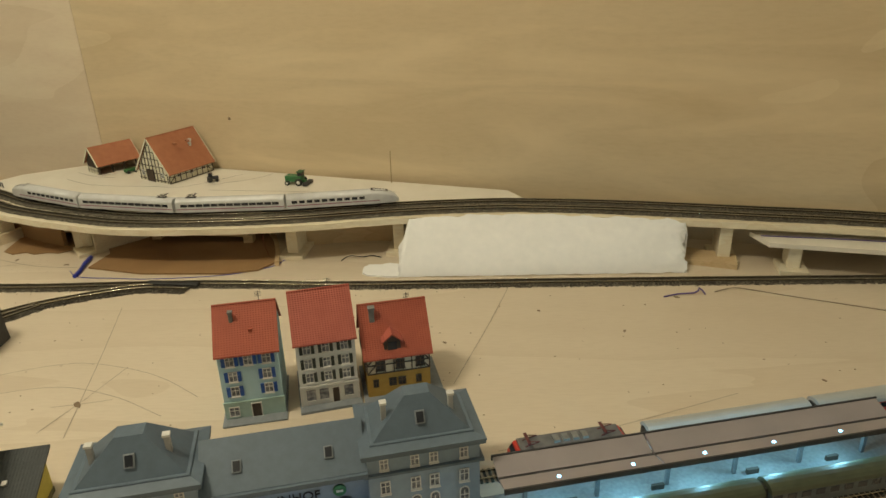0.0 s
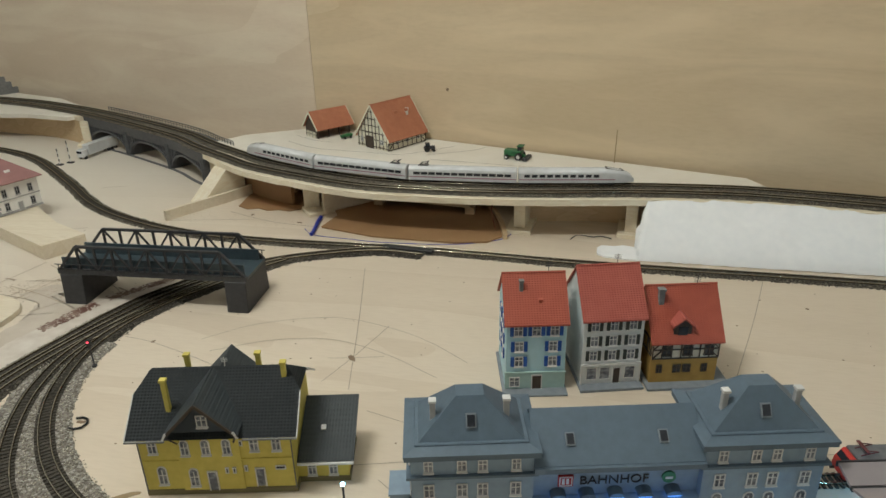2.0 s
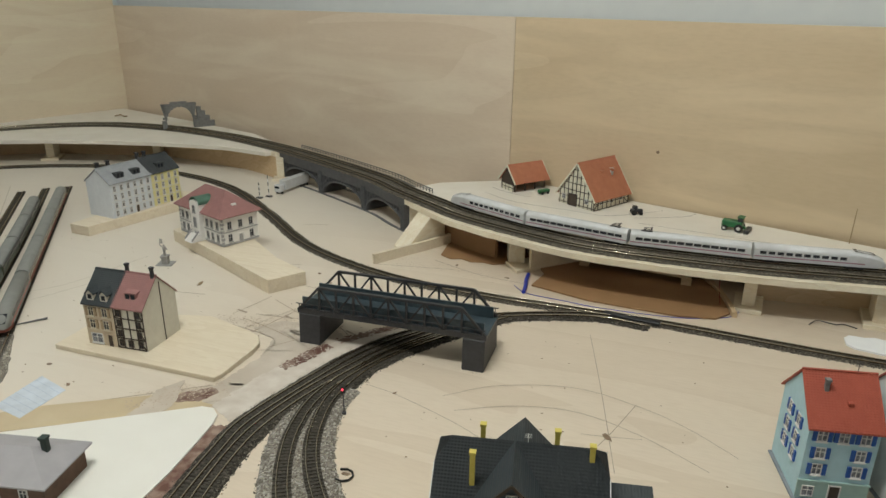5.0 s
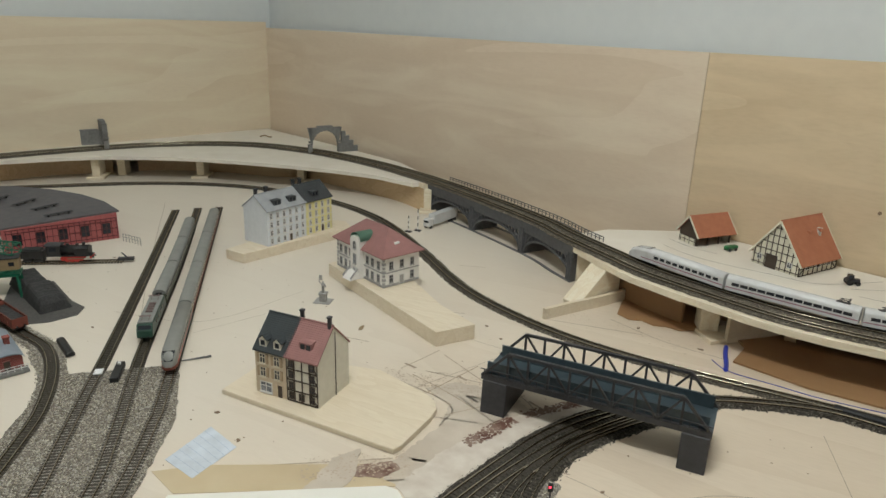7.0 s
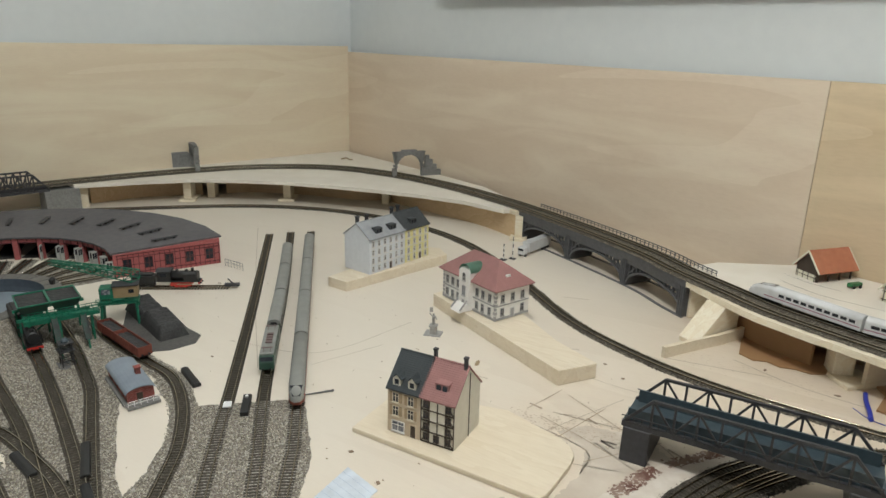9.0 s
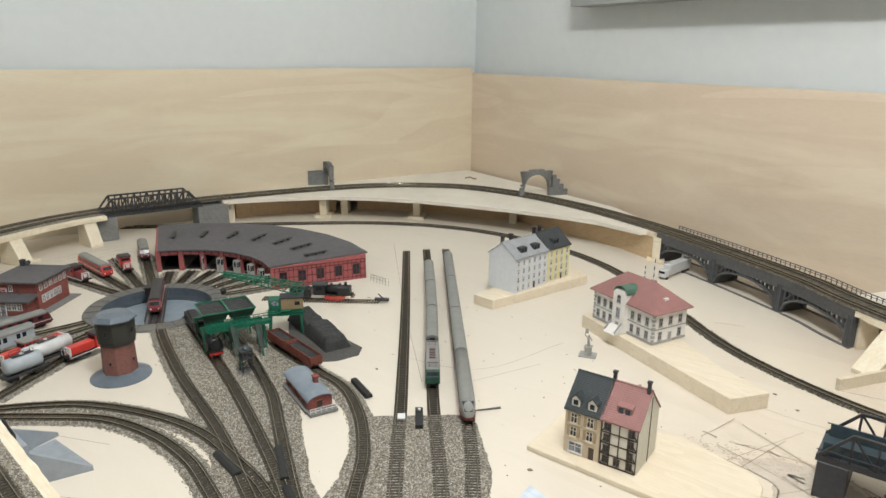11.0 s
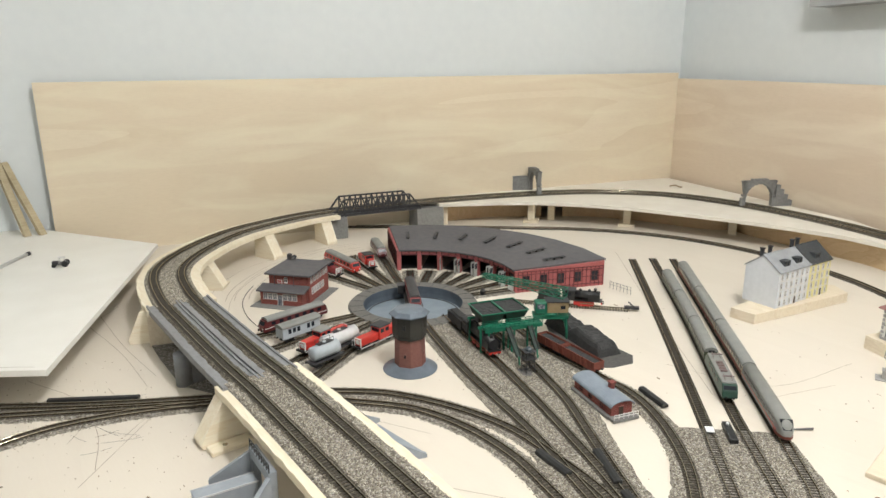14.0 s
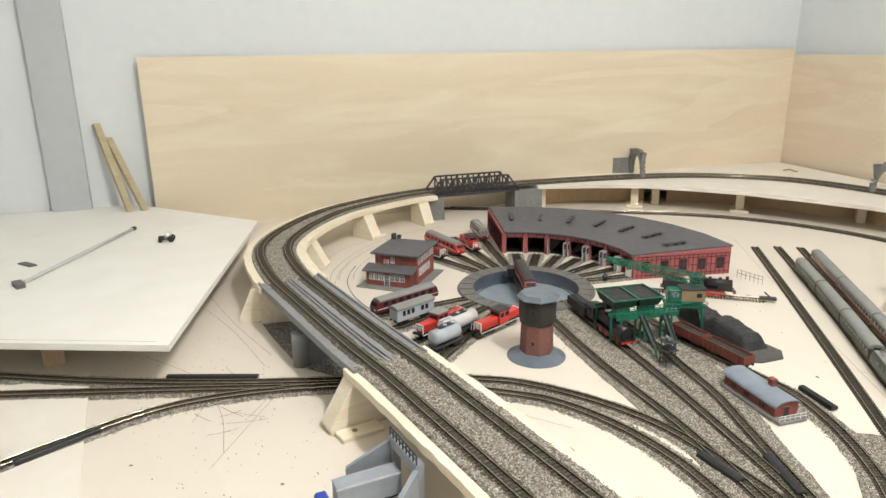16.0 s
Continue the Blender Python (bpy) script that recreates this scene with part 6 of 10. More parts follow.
    box(bm, x1 - 0.0235, 0.004, 0.0315, x1 - 0.0185, 0.0045, 0.0333)
    part("sign_mark", bm, TRIM, s)
    # blue-lit awnings over the hall's doors
    glow = mat("blue_awning_glow", (0.3, 0.5, 0.8), rough=0.3, emit=(0.10, 0.35, 1.0), power=1.2)
    for k in range(5):
        x = x0 + 0.018 + k * 0.020
        bm = NB()
        n = 8
        o = [(x - 0.0055 * math.cos(math.pi * i / n), 0.0222 + 0.0036 * math.sin(math.pi * i / n)) for i in range(n + 1)]
        along_y(bm, [(u, v) for u, v in o], -0.002, 0.006)
        f = part("awning", bm, ROOF_BLUEGREY, t)
        bm = NB()
        box(bm, x - 0.0046, -0.0018, 0.0211, x + 0.0046, 0.005, 0.0220)
        part("awning_lamp", bm, glow, f)
        if k in (0, 2, 4):
            la = bpy.data.lights.new("awning_light", "POINT")
            la.energy, la.color, la.shadow_soft_size = 0.003, (0.15, 0.45, 1.0), 0.003
            ob = new("awning_light", la)
            ob.parent = t
            ob.location = (x, -0.012, 0.0245)
    bm = NB()
    box(bm, x0 + 0.0003, -0.013, 0.0178, x1 - 0.0003, 0.006, 0.0194)
    part("porch_roof", bevel(bm, 0.0004), wall, t)
    # low annex beside the station
    bm = NB()
    box(bm, -0.015, 0.004, 0, -0.002, 0.026, 0.026)
    part("side_wing", bm, wall, t)
    bm = NB()
    box(bm, -0.016, 0.003, 0.026, -0.001, 0.027, 0.0275)
    part("side_wing_roof", bm, wall, t)


main_station()


def verges(t, w, d, eave, ridge, over, share, material):
    """Pale boards along the sloping edges of a gabled roof, at both ends."""
    slope = (ridge - eave) / (d / 2)
    for x in (-over * share - 0.0004, w + over * share + 0.0004):
        for y in (-over, d + over):
            bm = NB()
            bar(bm, (x, y, eave - over * slope + 0.0004), (x, d / 2, ridge + 0.0004), 0.0012, 0.0026)
            part("verge_board", bm, material, t)


def farm():
    cream = mat("farm_plaster", (0.80, 0.77, 0.64), (0.72, 0.69, 0.56), rough=0.85, grain=160)
    w, d, ev, rg = 0.090, 0.074, 0.022, 0.072
    t = thing("farmhouse", "half-timbered farmhouse with a steep orange tiled roof", "farmhouse", pose(-0.406, 1.109, DECK + 0.0002, 0, 0, 60))
    gabled(t, w, d, ev, rg, cream, ROOF_ORANGE, over=0.005)
    F = facade(w, d)
    fachwerk(t, F["front"], 0.0, w, 0.001, ev - 0.001, 8, 2)
    G1 = F["left"]
    segs = []
    for j in range(6):
        z = 0.004 + j * 0.0115
        half = d / 2 if z < ev else d / 2 * (rg - z) / (rg - ev)
        segs.append((d / 2 - half, z, d / 2 + half, z))
    for k in range(-4, 5):
        x = d / 2 + k * 0.0085
        zt = min(rg - 0.004, ev + (rg - ev) * (1 - abs(k) * 0.0085 / (d / 2)) - 0.002)
        segs.append((x, 0.001, x, max(zt, 0.01)))
    beams(t, G1, segs, 0.0012)
    door(t, G1 @ pose(0, -0.0008, 0), d * 0.42, 0.0, 0.016, 0.020, TIMBER, TIMBER)
    for x in (0.012, 0.060):
        window(t, G1 @ pose(0, -0.0008, 0), x, 0.010, 0.006, 0.007, pane=GLASS, sill=False)
    for x in (0.02, 0.045, 0.07):
        window(t, F["front"], x, 0.009, 0.007, 0.007, pane=GLASS, sill=False)
    verges(t, w, d, ev, rg, 0.005, 0.6, cream)
    chimney(t, 0.066, 0.020, 0.045, 0.0585, 0.0045, TRIM)
    for x in (0.03, 0.055):
        bm = NB()
        along_x(bm, [(0.012, 0.0565), (0.018, 0.0605), (0.012, 0.0605)], x, x + 0.006)
        part("roof_vent", bm, ROOF_ORANGE, t)
    b = thing("barn", "open-fronted timber barn with an orange tiled roof", "barn", pose(-0.553, 1.172, DECK + 0.0002, 0, 0, 52))
    w, d, ev, rg = 0.070, 0.042, 0.021, 0.045
    bm = NB()
    along_x(bm, [(0.004, 0), (d, 0), (d, ev), (d / 2, rg - 0.001), (0.004, ev + 0.002)], 0.0, 0.0025)
    part("gable_wall", bm, TIMBER, b)
    bm = NB()
    along_x(bm, [(0.004, 0), (d, 0), (d, ev), (d / 2, rg - 0.001), (0.004, ev + 0.002)], w - 0.0025, w)
    part("gable_wall", bm, cream, b)
    bm = NB()
    box(bm, 0.0025, d - 0.0025, 0, w - 0.0025, d, ev)
    part("rear_wall", bm, cream, b)
    bm = NB()
    box(bm, -0.0006, 0.005, 0.0, 0.0, d - 0.002, 0.011)
    part("gable_panel", bm, cream, b)
    beams(b, facade(w, d)["left"], [(x, 0, x, 0.012) for x in (0.004, 0.014, 0.024, 0.036)] + [(0.002, 0.0115, d - 0.004, 0.0115), (0.002, 0.006, d - 0.004, 0.006)], 0.0013)
    for x in (0.002, 0.024, 0.046, w - 0.002):
        bm = NB()
        box(bm, x - 0.0012, 0.002, 0, x + 0.0012, 0.0044, ev)
        part("post", bm, TIMBER, b)
    for s in (0, 1):
        bm = NB()
        ye, yr = (-0.005, d / 2) if s == 0 else (d + 0.005, d / 2)
        ze = ev - 0.005 * (rg - ev) / (d / 2)
        along_x(bm, [(ye, ze), (yr, rg), (yr, rg + 0.0016), (ye, ze + 0.0016)], -0.004, w + 0.004)
        part("roof", bm, ROOF_ORANGE, b)
    verges(b, w, d, ev, rg, 0.005, 0.8, cream)


farm()


def city_houses():
    bm = NB()
    slab(bm, [(-1.239, 0.838), (-1.197, 0.836), (-1.148, 1.060), (-1.180, 1.085), (-1.226, 1.07)], 0, 0.017)
    single("wood_block", bevel(bm, 0.0006), PINE_PALE, "pale softwood block under the city houses", "wood block")
    grey = mat("pale_bluish_card", (0.72, 0.75, 0.79), (0.66, 0.69, 0.73), rough=0.8, grain=140)
    yel = mat("pale_yellow_card", (0.80, 0.74, 0.38), (0.72, 0.66, 0.33), rough=0.8, grain=140)
    slate = tiles("grey_slate_roof", (0.36, 0.375, 0.395), (0.29, 0.30, 0.315))
    dark = tiles("dark_grey_roof", (0.05, 0.055, 0.06), (0.035, 0.04, 0.045))
    for x0, w, wall, roof, lab, rg in ((0.0, 0.087, grey, slate, "pale grey city house with a slate roof", 0.083), (0.0875, 0.063, yel, dark, "pale yellow city house with a dark roof", 0.085)):
        t = thing("city_house", lab, "house", pose(-1.1895, 0.886, 0.017, 0, 0, 84) @ pose(x0, 0, 0), group="city houses")
        d, ev = 0.060, 0.061
        gabled(t, w, d, ev, rg, wall, roof, over=0.0025)
        F = facade(w, d)
        n = 6 if x0 == 0 else 4
        for j in range(4):
            for i in range(n):
                x = w * (i + 0.6) / (n + 0.2)
                if j == 0 and i == n // 2:
                    door(t, F["front"], x, 0, 0.006, 0.0125)
                else:
                    window(t, F["front"], x, 0.0035 + j * 0.0145, 0.0042, 0.0085, pane=GLASS)
        for z in (0.0155, 0.0300, 0.0445):
            bm = NB()
            box(bm, 0, -0.0009, z - 0.0006, w, 0, z)
            part("string_course", bm, TRIM, t)
        for k in range(2 if x0 == 0 else 1):
            xx = 0.02 + k * 0.034
            bm = NB()
            along_x(bm, [(0.005, 0.065), (0.016, 0.0755), (0.005, 0.0755)], xx, xx + 0.016)
            f = part("dormer", bm, dark, t)
            for q in (0.004, 0.011):
                bm = NB()
                box(bm, xx + q - 0.002, 0.0044, 0.0675, xx + q + 0.002, 0.005, 0.0735)
                part("dormer_window", bm, GLASS, f)
        for x in (w * 0.15, w * 0.4):
            chimney(t, x, 0.042, 0.07, rg + 0.008, 0.005, IRON)


city_houses()


def villa():
    bm = NB()
    slab(bm, [(-1.050, 0.872), (-0.782, 0.749), (-0.752, 0.797), (-0.82, 0.826), (-0.915, 0.895), (-1.03, 0.942)], 0, 0.0205)
    single("wood_block", bevel(bm, 0.0006), PINE_PALE, "long wedge-shaped softwood block under the villa", "wood block")
    white = mat("villa_white_render", (0.85, 0.83, 0.80), (0.78, 0.76, 0.73), rough=0.8, grain=140)
    green = mat("copper_green_dome", (0.18, 0.32, 0.24), (0.14, 0.27, 0.2), rough=0.6)
    quoin = mat("grey_quoin", (0.44, 0.435, 0.43), rough=0.8)
    t = thing("villa", "white two-storey villa with a pink hipped roof", "villa", pose(-1.031, 0.872, 0.0215, 0, 0, -19.5))
    w, d, ev, rg = 0.120, 0.064, 0.045, 0.078
    bm = NB()
    box(bm, 0, 0, 0, w, d, ev)
    part("wall", bm, white, t)
    hipped(t, w, d, ev, rg, ROOF_PINK, over=0.006)
    F = facade(w, d)
    xs = (0.010, 0.023, 0.036, 0.080, 0.093, 0.108)
    for z in (0.006, 0.026):
        for x in xs:
            window(t, F["front"], x, z, 0.005, 0.0105, pane=GLASS, frame_mat=quoin)
        for x in (0.013, 0.032, 0.051):
            if z > 0.01 or x != 0.032:
                window(t, F["right"], x, z, 0.0055, 0.0105, pane=GLASS, frame_mat=quoin)
    door(t, F["right"], 0.032, 0, 0.007, 0.014, quoin)
    bm = NB()
    box(bm, -0.0008, -0.0010, 0.0205, w + 0.0010, d, 0.0220)
    box(bm, -0.0008, -0.0010, 0.0, w + 0.0010, d, 0.003)
    part("string_course", bm, quoin, t)
    for x in (0.0, w):
        for k in range(7):
            bm = NB()
            ww = 0.0035 if k % 2 else 0.0022
            box(bm, x - ww if x else -0.0009, -0.0009, 0.003 + k * 0.006, x + 0.0009 if x else ww, ww if x else 0, 0.007 + k * 0.006)
            part("quoin", bm, quoin, t)
    # central bay
    bm = NB()
    along_y(bm, [(0.047, 0), (0.071, 0), (0.071, 0.058), (0.067, 0.063), (0.051, 0.063), (0.047, 0.058)], -0.008, 0.02)
    part("bay", bm, white, t)
    bm = NB()
    for i in range(10):
        a0, a1 = math.pi * i / 10, math.pi * (i + 1) / 10
        face(bm, (0.059 - 0.0135 * math.cos(a0), -0.007, 0.058 + 0.011 * math.sin(a0)), (0.059 - 0.0135 * math.cos(a1), -0.007, 0.058 + 0.011 * math.sin(a1)), (0.059 - 0.0135 * math.cos(a1), 0.026, 0.058 + 0.011 * math.sin(a1)), (0.059 - 0.0135 * math.cos(a0), 0.026, 0.058 + 0.011 * math.sin(a0)))
    bmesh.ops.solidify(bm, geom=list(bm.faces), thickness=0.0012)
    part("barrel_roof", bm, green, t)
    bf = pose(0, -0.008, 0)
    window(t, bf, 0.059, 0.045, 0.006, 0.008, arch=True, pane=GLASS, frame_mat=quoin)
    window(t, bf, 0.059, 0.022, 0.006, 0.014, pane=CURTAIN, frame_mat=quoin)
    door(t, bf, 0.059, 0.002, 0.007, 0.013, quoin)
    bm = NB()
    along_x(bm, [(-0.024, 0), (-0.008, 0), (-0.008, 0.010), (-0.013, 0.010)], 0.048, 0.070)
    part("stair", bm, white, t)
    for x in (0.049, 0.069):
        bm = NB()
        bar(bm, (x, -0.023, 0.003), (x, -0.010, 0.016), 0.001, 0.0025)
        part("balustrade", bm, quoin, t)
    bm = NB()
    along_x(bm, [(0.004, 0.055), (0.014, 0.064), (0.004, 0.064)], 0.0, 0.008, pose(w - 0.0, 0.026, 0, 0, 0, 90) @ pose(0, 0.004, -0.003))
    part("dormer", bm, white, t)


villa()


TANSHUT = mat("tan_shutter_paint", (0.40, 0.30, 0.19), rough=0.6)


def twin_houses():
    bm = NB()
    pts = [(-0.918, 0.527), (-0.703, 0.535), (-0.700, 0.545), (-0.701, 0.60), (-0.704, 0.618), (-0.713, 0.630), (-0.728, 0.638), (-0.80, 0.655), (-0.926, 0.618)]
    slab(bm, pts, 0, 0.006)
    single("plywood_offcut", bevel(bm, 0.0008), PINE_PALE, "flat pale plywood offcut with a rounded corner", "offcut")
    beige = mat("beige_render", (0.62, 0.52, 0.39), (0.55, 0.46, 0.34), rough=0.8, grain=150)
    pale = mat("pale_panel", (0.72, 0.69, 0.60), (0.65, 0.62, 0.53), rough=0.8, grain=150)
    m0 = pose(-0.884, 0.545, 0.006, 0, 0, 5.5) @ Matrix.Diagonal((1.0, 1.0, 1.11, 1.0))
    t = thing("row_house", "beige row house with a black dormered roof", "house", m0, group="row houses")
    w, d, ev, rg = 0.039, 0.058, 0.046, 0.072
    gabled(t, w, d, ev, rg, beige, ROOF_SLATE, over=0.002)
    F = facade(w, d)
    for z in (0.019, 0.033):
        for x in (0.010, 0.028):
            window(t, F["front"], x, z, 0.0062, 0.009, frame_mat=WALL_CREAM, pane=GLASS, shutter=TANSHUT)
    window(t, F["front"], 0.013, 0.003, 0.014, 0.0095, pane=CURTAIN, frame_mat=TRIM)
    door(t, F["front"], 0.031, 0, 0.006, 0.013, TIMBER, beige)
    for x in (0.010, 0.028):
        bm = NB()
        along_y(bm, [(x - 0.0045, 0.049), (x + 0.0045, 0.049), (x + 0.0045, 0.056), (x, 0.060), (x - 0.0045, 0.056)], 0.0015, 0.016)
        f = part("dormer", bm, pale, t)
        bm = NB()
        box(bm, x - 0.0025, 0.0012, 0.0505, x + 0.0025, 0.0016, 0.0555)
        part("dormer_window", bm, GLASS, f)
        bm = NB()
        for s in (-1, 1):
            along_y(bm, [(x, 0.0605), (x + s * 0.0062, 0.0552), (x + s * 0.0062, 0.0562), (x, 0.0617)], 0.0005, 0.018)
        part("dormer_roof", bm, ROOF_SLATE, f)
    chimney(t, 0.0375, 0.034, 0.062, 0.080, 0.0035, IRON)
    t = thing("row_house", "half-timbered row house with a faded pink roof", "house", m0 @ pose(0.0395, 0, 0), group="row houses")
    gabled(t, w, d, ev, rg, pale, ROOF_PINK, over=0.002)
    fachwerk(t, facade(w, d)["front"], 0.0008, w - 0.0008, 0.001, ev - 0.001, 4, 4)
    for x, z in ((0.007, 0.004), (0.019, 0.004), (0.032, 0.004), (0.007, 0.026), (0.032, 0.026), (0.007, 0.0145), (0.032, 0.0145), (0.032, 0.037), (0.007, 0.037)):
        window(t, facade(w, d)["front"] @ pose(0, -0.0008, 0), x, z, 0.005, 0.006, pane=GLASS, frame_mat=TIMBER, sill=False)
    bm = NB()
    along_x(bm, [(0.007, 0.052), (0.018, 0.062), (0.007, 0.060)], 0.012, 0.028)
    f = part("dormer", bm, ROOF_PINK, t)
    for x in (0.0165, 0.0235):
        bm = NB()
        box(bm, x - 0.0025, 0.0064, 0.0535, x + 0.0025, 0.0070, 0.0585)
        part("dormer_window", bm, GLASS, f)
    chimney(t, 0.0365, 0.027, 0.06, 0.082, 0.0035, IRON)
    G1 = facade(w, d)["right"]
    beams(t, G1, [(d * 0.55, 0, d * 0.55, 0.066)], 0.0006)


twin_houses()


def roundhouse():
    """Brick engine shed: a ring sector round the turntable, with one door for each stall."""
    cx, cy, r0, r1 = -1.628, 0.478, 0.192, 0.365
    a0, a1, n = 66.0, 152.0, 7
    h_in, h_out = 0.040, 0.047
    wall = bricked("shed_brick", (0.40, 0.105, 0.105), (0.34, 0.085, 0.085), (0.42, 0.17, 0.16), 2.2)
    frame_ = mat("dark_red_timber", (0.075, 0.013, 0.015), rough=0.7)
    t = thing("roundhouse", "brick engine shed with a curved grey roof and white doors", "engine shed", pose(cx, cy, 0))
    P = lambda r, a, z: (r * math.cos(radians(a)), r * math.sin(radians(a)), z)
    step = (a1 - a0) / n
    for k in range(n):
        a, b = a0 + k * step, a0 + (k + 1) * step
        bm = NB()
        lo = [P(r0 - 0.006, a, h_in), P(r0 - 0.006, b, h_in), P(r1 + 0.005, b, h_out), P(r1 + 0.005, a, h_out)]
        v = [bm.verts.new(p) for p in lo] + [bm.verts.new((p[0], p[1], p[2] + 0.003)) for p in lo]
        for q in ((3, 2, 1, 0), (4, 5, 6, 7), (0, 1, 5, 4), (1, 2, 6, 5), (2, 3, 7, 6), (3, 0, 4, 7)):
            bm.faces.new([v[i] for i in q])
        roof = part("roof_panel", bm, ROOF_GREY, t)
        bm = NB()
        c = P((r0 + r1) / 2 + 0.002, (a + b) / 2, (h_in + h_out) / 2 + 0.003)
        mm = pose(*c, 0, -2.3, (a + b) / 2)
        for x in (-0.016, 0.0, 0.016):
            box(bm, x - 0.0012, -0.0022, -0.0004, x + 0.0012, 0.0022, 0.003, mm)
        along_x(bm, [(-0.0038, 0.0036), (0.0, 0.0026), (0.0038, 0.0036), (0.0038, 0.0043), (0.0, 0.0033), (-0.0038, 0.0043)], -0.023, 0.023, mm)
        part("roof_vent", bm, IRON, roof)
        # back wall with a window
        bm = NB()
        q = [P(r1, a, 0), P(r1, b, 0), P(r1 - 0.004, b, 0), P(r1 - 0.004, a, 0)]
        slab(bm, [(p[0], p[1]) for p in q], 0, h_out)
        bmesh.ops.recalc_face_normals(bm, faces=bm.faces)
        part("rear_wall", bm, wall, t)
    for k in range(n + 1):
        a = a0 + k * step
        bm = NB()
        mm = pose(*P(r0, a, 0), 0, 0, a)
        box(bm, -0.003, -0.0042, 0, 0.006, 0.0042, h_in, mm)
        part("pier", bm, wall, t)
    for k in range(n):
        a = a0 + (k + 0.5) * step
        half = r0 * math.tan(radians(step / 2)) - 0.004
        mm = pose(*P(r0 * math.cos(radians(step / 2)), a, 0), 0, 0, a - 90)
        bm = NB()
        box(bm, -half, -0.002, 0.031, half, 0.003, h_in, mm)
        part("lintel", bm, wall, t)
        bm = NB()
        bar(bm, mm @ Vector((-half, -0.0024, 0.032)), mm @ Vector((half, -0.0024, 0.032)), 0.001, 0.0016)
        bar(bm, mm @ Vector((-half, -0.0024, 0.039)), mm @ Vector((half, -0.0024, 0.039)), 0.001, 0.0016)
        for s in (-1, 0, 1):
            bar(bm, mm @ Vector((s * half * 0.9, -0.0024, 0.032)), mm @ Vector((s * half * 0.9, -0.0024, 0.039)), 0.001, 0.0014)
        part("timber_frame", bm, frame_, t)
        if k < 5:
            for s in (-1, 1):
                dm = mm @ pose(s * (half + 0.0005), -0.003, 0, 0, 0, s * 78 + (180 if s > 0 else 0))
                bm = NB()
                box(bm, 0 if s < 0 else 0, -0.0006, 0.001, 0.0105, 0.0006, 0.029, dm if s < 0 else dm)
                leaf = part("door_leaf", bm, mat("grey_white_door", (0.55, 0.55, 0.52), rough=0.6) if "grey_white_door" not in bpy.data.materials else bpy.data.materials["grey_white_door"], t)
                bm = NB()
                for px in (0.003, 0.0075):
                    box(bm, px - 0.0017, -0.0009, 0.016, px + 0.0017, 0.0009, 0.026, dm)
                part("door_pane", bm, GLASS, leaf)
        # dark floor and pit of the stall
        bm = NB()
        rad = pose(*P(r0 + 0.005, a, 0.0005), 0, 0, a)
        box(bm, 0, -half, 0, 0.155, half, 0.001, rad)
        part("stall_floor", bm, BLACK, t)
    for a, sgn in ((a0, 1), (a1, -1)):
        mm = pose(*P(r0, a, 0), 0, 0, a)
        ln = r1 - r0
        bm = NB()
        y0, y1 = (-0.004, 0) if sgn > 0 else (0, 0.004)
        v = []
        for x, h in ((0, h_in), (ln, h_out)):
            for y in (y0, y1):
                for z in (0, h):
                    v.append(bm.verts.new(mm @ Vector((x, y, z))))
        for q in ((0, 1, 3, 2), (4, 6, 7, 5), (0, 4, 5, 1), (2, 3, 7, 6), (1, 5, 7, 3), (0, 2, 6, 4)):
            bm.faces.new([v[i] for i in q])
        bmesh.ops.recalc_face_normals(bm, faces=bm.faces)
        part("end_wall", bm, wall, t)
        F = mm @ (pose(0, -0.004, 0) if sgn > 0 else pose(ln, 0.004, 0, 0, 0, 180))
        for k in range(5):
            x = 0.018 + k * 0.034
            window(t, F, x, 0.012, 0.012, 0.018, pane=GLASS, frame_mat=frame_, sill=False)
        beams(t, F, [(0.001, z, ln - 0.001, z) for z in (0.006, 0.020, 0.033, 0.0385)] + [(x, 0.001, x, 0.039) for x in [0.003 + 0.0084 * i for i in range(21)]], 0.0009, frame_)
    # railing at the shed's outer corner
    bm = NB()
    for i in range(7):
        tube(bm, P(r1 + 0.003 + i * 0.004, a0 - 4 - i, 0), P(r1 + 0.003 + i * 0.004, a0 - 4 - i, 0.014), 0.0004, n=5)
    for z in (0.008, 0.0135):
        tube(bm, P(r1 + 0.003, a0 - 4, z), P(r1 + 0.027, a0 - 10, z), 0.0004, n=5)
    part("railing", bm, PIERGREY, t)


roundhouse()


